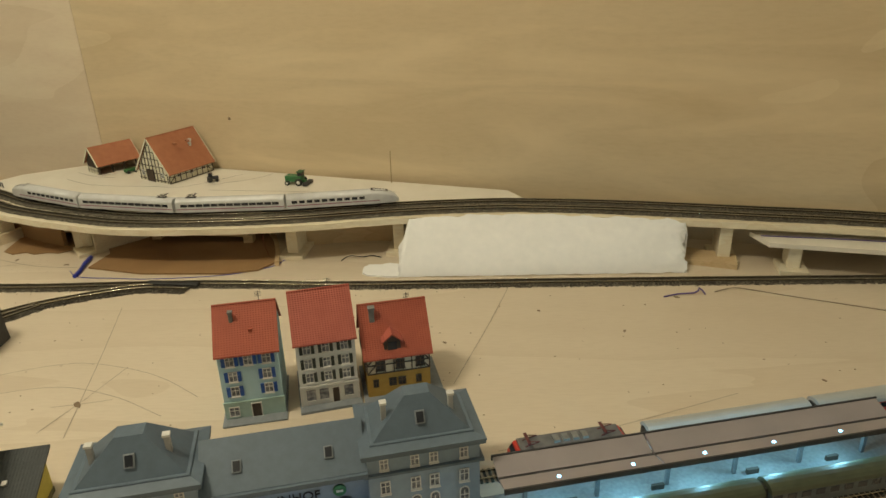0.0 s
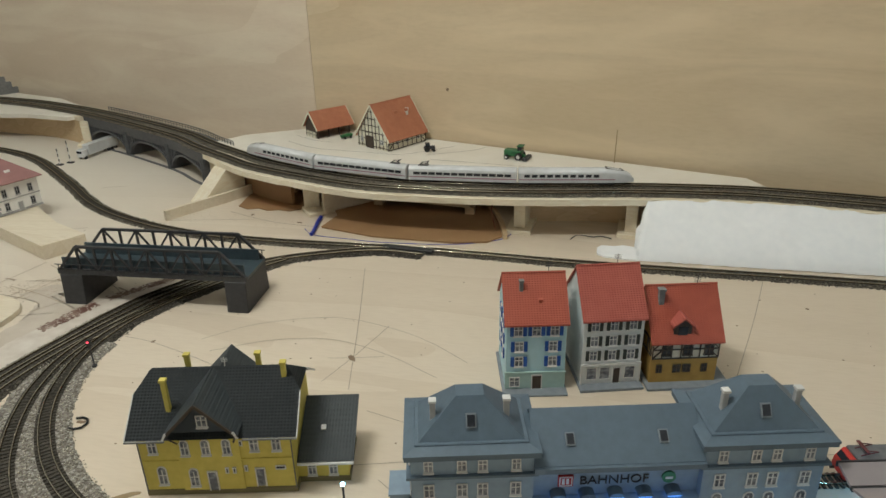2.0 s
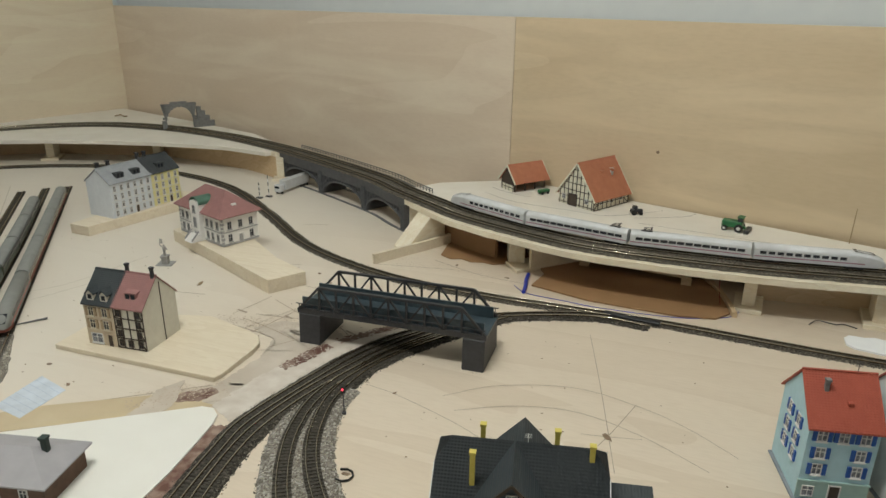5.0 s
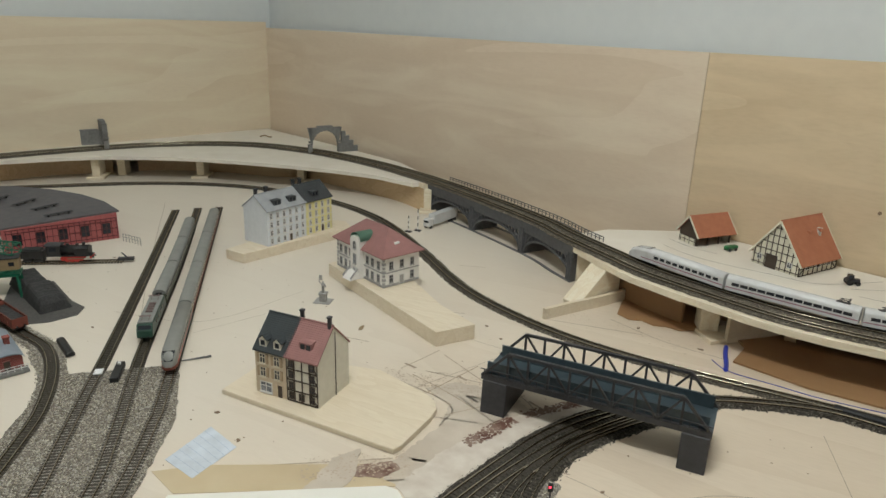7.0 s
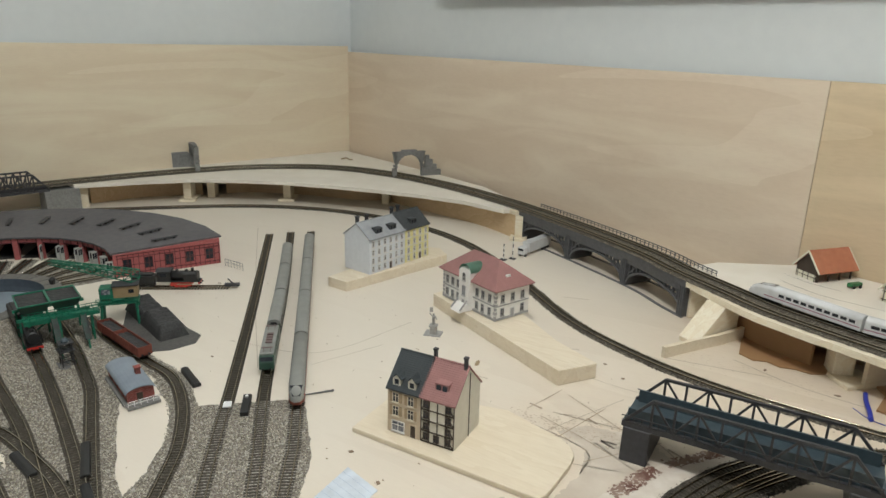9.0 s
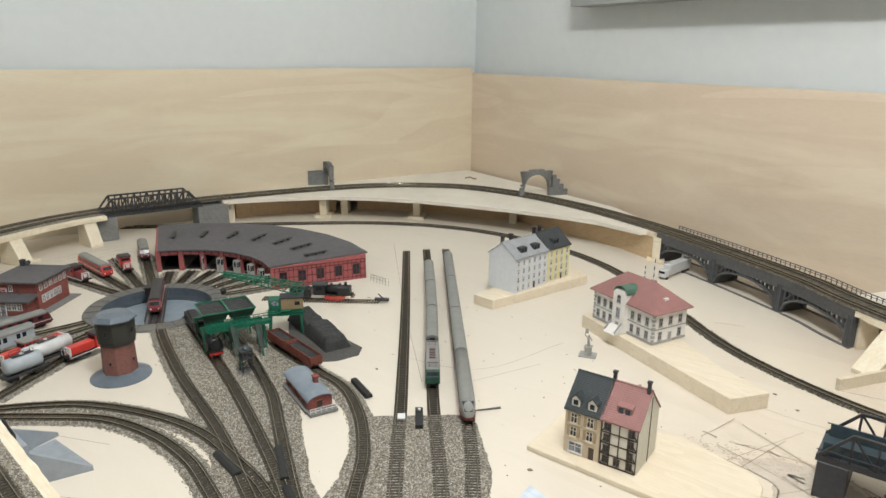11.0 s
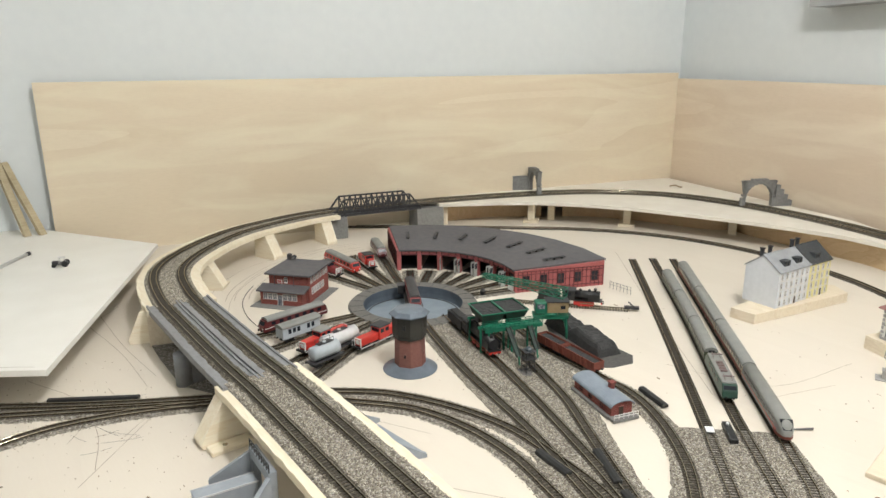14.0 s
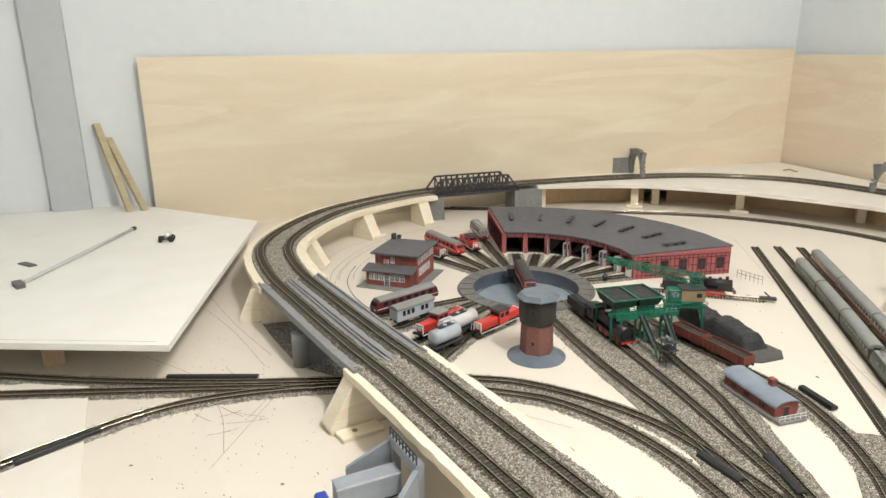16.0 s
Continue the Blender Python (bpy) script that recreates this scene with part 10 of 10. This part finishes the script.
def boards_and_scraps():
    bm = NB()
    pts = [(-0.83, 0.385), (-0.80, 0.30), (-0.74, 0.25), (-0.64, 0.25), (-0.637, 0.34), (-0.642, 0.40), (-0.648, 0.44), (-0.654, 0.472), (-0.660, 0.486), (-0.670, 0.493), (-0.682, 0.492)]
    slab(bm, pts, 0, 0.0022)
    single("laminate_board", bm, LAMINATE, "white laminated board with a rounded corner", "board")
    bm = NB()
    slab(bm, [(-0.874, 0.418), (-0.832, 0.412), (-0.834, 0.466), (-0.880, 0.477)], 0, 0.0006)
    single("paper_sheet", bm, mat("bluish_paper", (0.68, 0.74, 0.82), rough=0.8), "bluish white sheet of paper on the board", "paper")
    red = mat("peeling_red_brown_paint", (0.135, 0.062, 0.045), (0.34, 0.25, 0.20), rough=0.8, grain=70, spread=0.30)
    chalk = mat("chalky_white_paint", (0.69, 0.64, 0.57), (0.54, 0.47, 0.40), rough=0.85, grain=60, spread=0.5)
    stain = mat("grey_scuffed_paint", (0.63, 0.56, 0.475), (0.52, 0.45, 0.37), rough=0.8, grain=26, spread=0.35)
    rag = random.Random(3)

    def smear(name, label, outline, material, z):
        """A thin coat of old paint with a ragged rim."""
        pts = []
        k = len(outline)
        for i in range(k):
            a, b = Vector(outline[i]), Vector(outline[(i + 1) % k])
            m = max(1, int((b - a).length / 0.004))
            for j in range(m):
                p = a.lerp(b, j / m)
                pts.append((p.x + rag.uniform(-1, 1) * 0.0016, p.y + rag.uniform(-1, 1) * 0.0016))
        bm = NB()
        slab(bm, pts, 0, z)
        single(name, bm, material, label, "paint", kind="stuff")

    smear("scuffed_patch", "scuffed grey patch of old paint on the board", [(-0.70, 0.50), (-0.655, 0.50), (-0.63, 0.58), (-0.60, 0.66), (-0.66, 0.70), (-0.72, 0.685), (-0.74, 0.655), (-0.70, 0.64), (-0.69, 0.60)], stain, 0.0004)
    smear("chalk_strip", "chalky white painted strip beside the curved tracks", [(-0.637, 0.480), (-0.676, 0.497), (-0.668, 0.556), (-0.643, 0.636), (-0.600, 0.708), (-0.562, 0.724), (-0.557, 0.682), (-0.612, 0.587), (-0.630, 0.495)], chalk, 0.0006)
    smear("rust_paint", "peeling red-brown paint along the white board's edge", [(-0.655, 0.471), (-0.659, 0.441), (-0.654, 0.393), (-0.652, 0.358), (-0.622, 0.367), (-0.627, 0.398), (-0.629, 0.440), (-0.626, 0.481)], red, 0.0008)
    def flecks(name, label, a, b, half, count, material, z, size=0.003):
        """Many ragged flakes of old paint scattered along a strip, longer than wide."""
        a, b = Vector(a), Vector(b)
        u = (b - a).normalized()
        v = Vector((-u.y, u.x))
        bm = NB()
        for _ in range(count):
            c = a.lerp(b, rag.random()) + v * rag.triangular(-1, 1, 0) * half
            r = size * rag.uniform(0.3, 1.3)
            turn = rag.uniform(-0.5, 0.5)
            ring = []
            for q in range(7):
                w = 2 * math.pi * q / 7 + turn
                k = r * rag.uniform(0.6, 1.2)
                p = c + u * math.cos(w) * k * 1.15 + v * math.sin(w) * k * 0.85
                ring.append(bm.verts.new((p.x, p.y, z + rag.uniform(0, 0.0002))))
            bm.faces.new(ring)
        single(name, bm, material, label, "paint", kind="stuff")

    grime = mat("brown_floor_grime", (0.46, 0.37, 0.28), (0.56, 0.47, 0.37), rough=0.8, grain=90, spread=0.5)
    flecks("rust_paint", "flaking red-brown paint under the bridge", (-0.652, 0.586), (-0.632, 0.650), 0.010, 420, red, 0.0008, 0.0017)
    flecks("rust_paint", "flaking red-brown paint beside the curved tracks", (-0.625, 0.664), (-0.566, 0.743), 0.008, 500, red, 0.0008, 0.0017)
    flecks("floor_grime", "brown grime and plaster crumbs on the board", (-0.80, 0.650), (-0.66, 0.690), 0.030, 420, grime, 0.0006, 0.0010)
    flecks("floor_grime", "brown grime and glue crumbs on the board", (-0.76, 0.470), (-0.68, 0.535), 0.022, 300, grime, 0.0010, 0.0010)
    flecks("floor_grime", "brown grime on the board below the deck", (-0.70, 0.93), (-0.50, 0.925), 0.030, 200, grime, 0.0006, 0.0008)
    smear("rust_paint", "small patch of peeling red-brown paint", [(-0.717, 0.489), (-0.719, 0.506), (-0.695, 0.527), (-0.686, 0.521), (-0.693, 0.499)], red, 0.0008)
    smear("grey_smear", "grey smear of old plaster on the board", [(-0.743, 0.441), (-0.741, 0.469), (-0.747, 0.501), (-0.734, 0.526), (-0.713, 0.491), (-0.714, 0.462)], stain, 0.0009)
    bm = NB()
    slab(bm, [(-0.84, 0.43), (-0.70, 0.52), (-0.69, 0.50), (-0.672, 0.50), (-0.83, 0.39), (-0.87, 0.40)], 0, 0.0005)
    single("glue_patch", bm, mat("yellowed_glue", (0.60, 0.50, 0.33), (0.55, 0.44, 0.28), rough=0.5, grain=25), "yellowed patch of old glue on the board", "glue", kind="stuff")
    # on the white sheet
    t = thing("metal_rod", "thin grey metal rod with a bracket at its end", "rod", pose(0, 0, 0.058))
    bm = NB()
    tube(bm, (-1.925, -0.215, 0.003), (-2.160, -0.028, 0.003), 0.003, n=10)
    part("rod", bm, mat("pale_grey_aluminium", (0.55, 0.55, 0.54), (0.48, 0.48, 0.47), rough=0.4), t)
    bm = NB()
    tube(bm, (-2.160, -0.028, 0.003), (-2.166, -0.023, 0.003), 0.004, n=10)
    part("cap", bm, IRON, t)
    bm = NB()
    box(bm, -0.014, -0.006, 0, 0.014, 0.006, 0.006)
    part("bracket", bm, STONE, t, m=pose(-1.918, -0.222, 0, 0, 0, 10))
    t = thing("toy_tractor", "small dark grey toy tractor on the white sheet", "toy tractor", pose(-2.044, 0.008, 0.058, 0, 0, 68))
    bm = NB()
    box(bm, -0.013, -0.0035, 0.004, -0.001, 0.0035, 0.0105)
    part("bonnet", bevel(bm, 0.0008), IRON, t)
    bm = NB()
    box(bm, -0.003, -0.0045, 0.0035, 0.012, 0.0045, 0.008)
    part("chassis", bevel(bm, 0.0006), STONE, t)
    bm = NB()
    for x in (-0.001, 0.0075):
        for y in (-0.004, 0.004):
            bar(bm, (x, y, 0.0078), (x, y, 0.0165), 0.0008, 0.0008)
    box(bm, -0.0018, -0.0048, 0.0162, 0.0083, 0.0048, 0.0172)
    part("cab_frame", bm, TRIM, t)
    for x, r, hw in ((-0.0095, 0.0038, 0.0022), (0.0085, 0.0056, 0.0030)):
        for q in (-1, 1):
            bm = NB()
            tube(bm, (x, q * 0.0048, r), (x, q * (0.0048 + hw), r), r, n=18)
            part("wheel", bevel(bm, 0.0005), BLACK, t)
    bm = NB()
    slab(bm, [(-0.018, -0.005), (0.016, -0.007), (0.018, 0.004), (-0.014, 0.006)], 0, 0.002)
    single("loose_bracket", bm, STONE, "flat grey metal bracket lying on the sheet", "bracket", pose(-2.03, -0.205, 0.058, 0, 0, 30))
    # sticks leaning on the room wall
    WEATHERED = mat("weathered_stick_wood", (0.50, 0.43, 0.29), (0.40, 0.33, 0.21), rough=0.8, grain=60, stretch=(1, 1, 6))
    for v0, v1, z1 in ((-1.69, -1.757, 0.235), (-1.655, -1.738, 0.205)):
        bm = NB()
        bar(bm, ROOMM @ Vector((0.06, v0, 0.0)), ROOMM @ Vector((-0.022, v1, z1)), 0.014, 0.008)
        single("wooden_stick", bm, WEATHERED, "thin wooden stick leaning on the wall", "stick", group="wooden sticks")
    # upright band of darker grey, standing slightly proud of the wall
    casing = mat("grey_wall_strip", (0.50, 0.52, 0.535), (0.47, 0.49, 0.505), rough=0.8)
    bm = NB()
    box(bm, -0.03, -1.862, -0.85, -0.012, -1.788, 1.55)
    single("wall_strip", bm, casing, "grey upright strip on the room wall", "casing", ROOMM, kind="structure")
    bm = NB()
    box(bm, 0.45, -0.035, 0.520, 1.9, 0.03, 0.60)
    single("wall_shelf", bm, GREYTRIM, "long grey shelf mounted on the room wall", "shelf", ROOMM, kind="structure")
    # loose iron nail and curled shavings in the corner
    bm = NB()
    swept(bm, spline([(-1.80, 1.50, DECK + 0.002), (-1.79, 1.512, DECK + 0.005), (-1.776, 1.507, DECK + 0.003), (-1.77, 1.515, DECK + 0.002)]), [(0.0018 * math.cos(i), 0.0018 * math.sin(i)) for i in (0, 1.57, 3.14, 4.71)])
    single("wire_coil", bm, TAN, "small brown coil of wire in the corner", "wire")
    # dark specks, knots and screws
    rnd = random.Random(5)
    spots = [(-0.892, 0.743, 0.012, 0.004), (-0.895, 0.499, 0.005, 0.003), (-0.841, 0.475, 0.005, 0.003), (-0.756, 0.840, 0.004, 0.003), (-0.723, 0.815, 0.004, 0.003), (-0.580, 0.948, 0.005, 0.003), (-0.495, 0.928, 0.006, 0.003), (-0.3026, 0.592, 0.0095, 0.0042), (-0.518, 0.587, 0.004, 0.002), (-1.392, 0.739, 0.005, 0.002), (-0.503, 0.456, 0.006, 0.003), (0.05, 0.70, 0.004, 0.002), (0.25, 0.72, 0.005, 0.002), (0.33, 0.80, 0.006, 0.003), (0.42, 0.62, 0.004, 0.002), (0.16, 0.77, 0.003, 0.002), (-1.18, 0.555, 0.004, 0.002), (-1.34, -0.05, 0.003, 0.002), (-1.45, -0.16, 0.003, 0.002), (-0.41, 0.385, 0.018, 0.004), (0.61, 0.7, 0.005, 0.003)]
    for x, y, a, b in spots:
        bm = NB()
        tt = rnd.uniform(0, 3)
        pts = []
        for k in range(10):
            q = 2 * math.pi * k / 10
            r = rnd.uniform(0.75, 1.1)
            ex, ey = a * r * math.cos(q), b * r * math.sin(q)
            pts.append((x + ex * math.cos(tt) - ey * math.sin(tt), y + ex * math.sin(tt) + ey * math.cos(tt)))
        slab(bm, [(x + (px - x) * 0.7, y + (py - y) * 0.7) for px, py in pts], 0, 0.0005)
        single("wood_knot", bm, TAN if a > 0.01 else KNOT, "small dark knot in the plywood board", "knot", group="knots")
    bm = NB()
    tube(bm, (-1.015, 0.548, 0.0015), (-0.992, 0.580, 0.0015), 0.0006, 0.0016, n=6)
    single("paint_brush", bm, STONE, "tiny thin brush lying beside the siding", "brush")


boards_and_scraps()

PENCILS = [
    [(-0.553, 0.591), (-0.516, 0.585), (-0.444, 0.561), (-0.40, 0.54)],
    [(-0.47, 0.60), (-0.423, 0.64), (-0.347, 0.666), (-0.282, 0.655), (-0.235, 0.635), (-0.189, 0.603)],
    [(-0.45, 0.58), (-0.396, 0.61), (-0.336, 0.622), (-0.273, 0.605), (-0.213, 0.573)],
    [(-0.352, 0.793), (-0.32, 0.67), (-0.289, 0.541)], [(-0.326, 0.588), (-0.30, 0.593), (-0.272, 0.60)], [(-0.318, 0.549), (-0.30, 0.6), (-0.283, 0.658)],
    [(-0.263, 0.514), (-0.212, 0.50)], [(-0.254, 0.446), (-0.207, 0.459)], [(-0.229, 0.434), (-0.217, 0.425)], [(0.132, 0.848), (0.10, 0.74), (0.061, 0.621)],
    [(-1.801, 0.188), (-1.86, 0.205), (-1.931, 0.247), (-2.014, 0.353), (-2.042, 0.527)], [(-1.77, 0.20), (-1.84, 0.235), (-1.90, 0.28), (-1.97, 0.36), (-2.0, 0.48)],
    [(-1.605, 1.013), (-1.321, 0.753), (-1.109, 0.568)], [(-1.20, 0.60), (-1.076, 0.647), (-1.038, 0.80)], [(-1.407, 0.665), (-1.416, 0.72)], [(-1.061, 0.614), (-1.024, 0.715)],
    [(-0.762, 0.621), (-0.704, 0.765)], [(-1.885, 0.005), (-1.72, 0.02), (-1.582, 0.019)], [(-1.929, 0.034), (-1.75, 0.03), (-1.61, 0.037)], [(-1.807, -0.047), (-1.936, 0.074)],
    [(-1.611, -0.022), (-1.554, -0.019)], [(-1.496, -0.092), (-1.535, -0.063)], [(-1.473, -0.038), (-1.517, 0.010)], [(-1.70, -0.10), (-1.60, -0.06), (-1.50, -0.06), (-1.42, -0.08)], [(-1.50, 0.0), (-1.44, -0.06), (-1.40, -0.1)],
    [(-1.27, 0.12), (-1.18, 0.18), (-1.12, 0.22)], [(-1.33, 0.20), (-1.26, 0.235)], [(-0.80, 0.80), (-0.72, 0.79), (-0.64, 0.80)], [(0.1, 0.52), (0.2, 0.55), (0.33, 0.60)],
]
for p in PENCILS:
    drawn(p)
DARKLINE = mat("dark_marker_line", (0.10, 0.085, 0.07), (0.18, 0.15, 0.12), rough=0.8)
SEAM_MAT = mat("dirty_seam", (0.30, 0.23, 0.17), (0.50, 0.42, 0.33), rough=0.8, grain=120)
for p in ([(-0.775, 0.655), (-0.70, 0.64), (-0.69, 0.60)], [(-0.83, 0.39), (-0.66, 0.52)], [(-0.76, 0.69), (-0.655, 0.70), (-0.60, 0.66)], [(-0.87, 0.40), (-0.70, 0.53)], [(-0.735, 0.60), (-0.66, 0.625)], [(-0.70, 0.66), (-0.625, 0.625)], [(-0.95, 0.70), (-0.86, 0.715)], [(-0.57, 0.93), (-0.70, 0.905)], [(-0.62, 0.955), (-0.54, 0.925), (-0.46, 0.915)], [(-0.84, 0.845), (-0.80, 0.86)], [(-0.90, 1.03), (-0.86, 1.045)]):
    drawn(p, 0.0012, SEAM_MAT, "board_seam", "dirty seam between pieces of the board")
rnd = random.Random(7)
for k in range(16):
    x, y, a, l = rnd.uniform(-1.58, -1.46), rnd.uniform(-0.09, 0.0), rnd.uniform(0.3, 1.6), rnd.uniform(0.02, 0.06)
    drawn([(x, y), (x + l * math.cos(a) / 2 + 0.002, y + l * math.sin(a) / 2), (x + l * math.cos(a), y + l * math.sin(a))], 0.0006, DARKLINE, label="quick pencil stroke on the plywood board")
rnd = random.Random(11)
for k in range(46):
    x, y = rnd.uniform(-0.80, -0.56), rnd.uniform(0.49, 0.70)
    if y < 0.40 + (x + 0.80) * 0.45 or (-0.93 < x < -0.69 and y < 0.66):
        continue
    a, l = rnd.uniform(-0.4, 0.6), rnd.uniform(0.006, 0.022)
    drawn([(x, y), (x + l * math.cos(a) / 2, y + l * math.sin(a) / 2 + rnd.uniform(-1, 1) * 0.001), (x + l * math.cos(a), y + l * math.sin(a))], rnd.uniform(0.001, 0.0035), SEAM_MAT, "scuff_mark", "dark scuff mark on the plywood board")
for p in ([(-0.601, 1.151), (-0.545, 1.118), (-0.489, 1.106), (-0.43, 1.10), (-0.385, 1.095), (-0.345, 1.12), (-0.30, 1.16)], [(-0.60, 1.19), (-0.56, 1.165), (-0.52, 1.155)], [(-0.34, 1.10), (-0.27, 1.135), (-0.25, 1.16)], [(-0.33, 1.075), (-0.2, 1.06), (-0.05, 1.04)]):
    drawn(p, 0.0009, DARKLINE, z=DECK + 0.0006, label="dark pencil line drawn on the farm sheet")
drawn([(-1.60, -0.10), (-1.70, -0.235), (-1.9, -0.5)], z=0.0584, label="pencil line along the white sheet's edge")
BLUEWIRE = mat("blue_wire", (0.03, 0.05, 0.42), rough=0.4)
REDWIRE = mat("dark_red_wire", (0.25, 0.03, 0.02), rough=0.5)
VIOLET = mat("violet_wire", (0.12, 0.08, 0.30), rough=0.5)
wire([(-0.478, 0.905, 0.0), (-0.455, 0.884, 0.0005), (-0.40, 0.879, 0.0), (-0.351, 0.875, 0), (-0.257, 0.883, 0), (-0.198, 0.907, 0), (-0.180, 0.935, 0.0)], 0.0005, BLUEWIRE, "thin blue wire along the brown sheet's edge")
wire([(-0.468, 0.946, 0.001), (-0.466, 0.925, 0.001), (-0.461, 0.900, 0.0), (-0.459, 0.882, 0.0)], 0.0028, BLUEWIRE, "short blue wire coming down the post")
wire([(0.315, 0.80, 0), (0.335, 0.807, 0), (0.355, 0.806, 0.002), (0.362, 0.815, 0.004), (0.366, 0.805, 0.0)], 0.0010, VIOLET, "violet wire end poking through the board")
wire([(0.38, 0.812, 0), (0.405, 0.818, 0.002), (0.427, 0.815, 0.0), (0.47, 0.795, 0), (0.556, 0.758, 0)], 0.0007, PENCIL, "thin dark wire lying on the board")
wire([(-0.10, 0.925, 0.0), (-0.09, 0.935, 0.003), (-0.07, 0.93, 0.003), (-0.06, 0.94, 0.001), (-0.045, 0.935, 0.0)], 0.0007, BLACK, "thin black wire under the deck")
wire([(0.46, 0.888, 0.042), (0.6, 0.862, 0.042), (0.75, 0.82, 0.042), (0.95, 0.77, 0.042)], 0.0007, VIOLET, "thin violet wire along the shelf")
wire([(-0.205, 0.94, 0.0), (-0.21, 0.935, 0.03), (-0.21, 0.95, 0.045)], 0.0006, REDWIRE, "thin red wire down from the deck")

for off in (-0.088, -0.103, -0.128, -0.150):
    drawn([(p.x, p.y) for p in shifted(LOOPLINE, off)[near(LOOPLINE, -2.127, 0.62) : near(LOOPLINE, -1.86, 0.14) : 12]], 0.0010, PENCIL, label="pencil outline of a planned curved track")
wire([(-1.888, 0.297, 0.0), (-1.852, 0.267, 0.0), (-1.809, 0.242, 0.0), (-1.758, 0.226, 0.0), (-1.712, 0.219, 0.0), (-1.671, 0.218, 0.0)], 0.0006, BLACK, "thin dark wire lying before the signal box")
bm = NB()
tube(bm, (0, 0, 0), (0.0006, 0, 0.052), 0.0009, 0.0006, n=6)
single("upright_pin", bm, mat("bare_wood_pin", (0.42, 0.30, 0.16), rough=0.7), "thin wooden pin standing upright on the farm sheet", "pin", pose(-0.042, 1.096, DECK))
for u, v in [(1.640, 0.1485)]:
    bm = NB()
    tube(bm, (u, -0.0007, v), (u, 0.001, v), 0.0028, 0.0024, n=9)
    single("wood_knot", bm, KNOT, "small dark knot in the plywood backboard", "knot", ROOMM, group="knots")

# faint ruling on the sheet of paper
SEAM = mat("dirty_board_seam", (0.36, 0.28, 0.20), (0.50, 0.41, 0.31), rough=0.8, grain=120)
for pts in (((-0.788, 0.679), (-0.78, 0.71), (-0.773, 0.743)), ((-0.769, 0.674), (-0.72, 0.662), (-0.676, 0.647)), ((-0.762, 0.736), (-0.72, 0.716), (-0.674, 0.695)), ((-0.745, 0.600), (-0.73, 0.665), (-0.714, 0.732)), ((-0.695, 0.62), (-0.67, 0.655), (-0.64, 0.70))):
    drawn(pts, 0.0012, SEAM, "board_seam", "dirty seam between thin boards", 0.0007)
RULE = mat("pale_blue_ruling", (0.50, 0.58, 0.70), rough=0.8)
for k in range(1, 7):
    f = k / 7
    drawn([(-0.874 - 0.006 * f, 0.418 + 0.059 * f), (-0.853 - 0.004 * f, 0.415 + 0.057 * f), (-0.832 - 0.002 * f, 0.412 + 0.054 * f)], 0.0005, RULE, "ruled_line", "faint blue ruled line on the paper", 0.0009)
wire([(-0.508, 0.446, 0.0), (-0.499, 0.446, 0.0003), (-0.495, 0.453, 0.0006), (-0.501, 0.461, 0.0004), (-0.510, 0.459, 0.0)], 0.0010, BLACK, "short black wire curled on the board")
# hardened splashes of paint and sawdust specks on the board
SPECK = mat("brown_speck", (0.24, 0.17, 0.11), (0.36, 0.27, 0.18), rough=0.9, grain=300)
rnd = random.Random(21)
bm = NB()
for k in range(420):
    x, y = rnd.uniform(-1.45, 0.75), rnd.uniform(0.25, 0.86)
    r = rnd.uniform(0.0004, 0.0013)
    n = 5
    a0 = rnd.uniform(0, 3)
    slab(bm, [(x + r * rnd.uniform(0.6, 1.2) * math.cos(a0 + 2 * math.pi * i / n), y + 0.7 * r * math.sin(a0 + 2 * math.pi * i / n)) for i in range(n)], 0, 0.0004)
for k in range(160):
    x, y = rnd.uniform(-1.72, -1.30), rnd.uniform(-0.15, 0.03)
    r = rnd.uniform(0.0004, 0.0011)
    a0 = rnd.uniform(0, 3)
    slab(bm, [(x + r * math.cos(a0 + 1.2566 * i), y + 0.7 * r * math.sin(a0 + 1.2566 * i)) for i in range(5)], 0, 0.0004)
single("dirt_speck", bm, SPECK, "scattered brown specks of dirt on the plywood board", "dirt", kind="stuff")
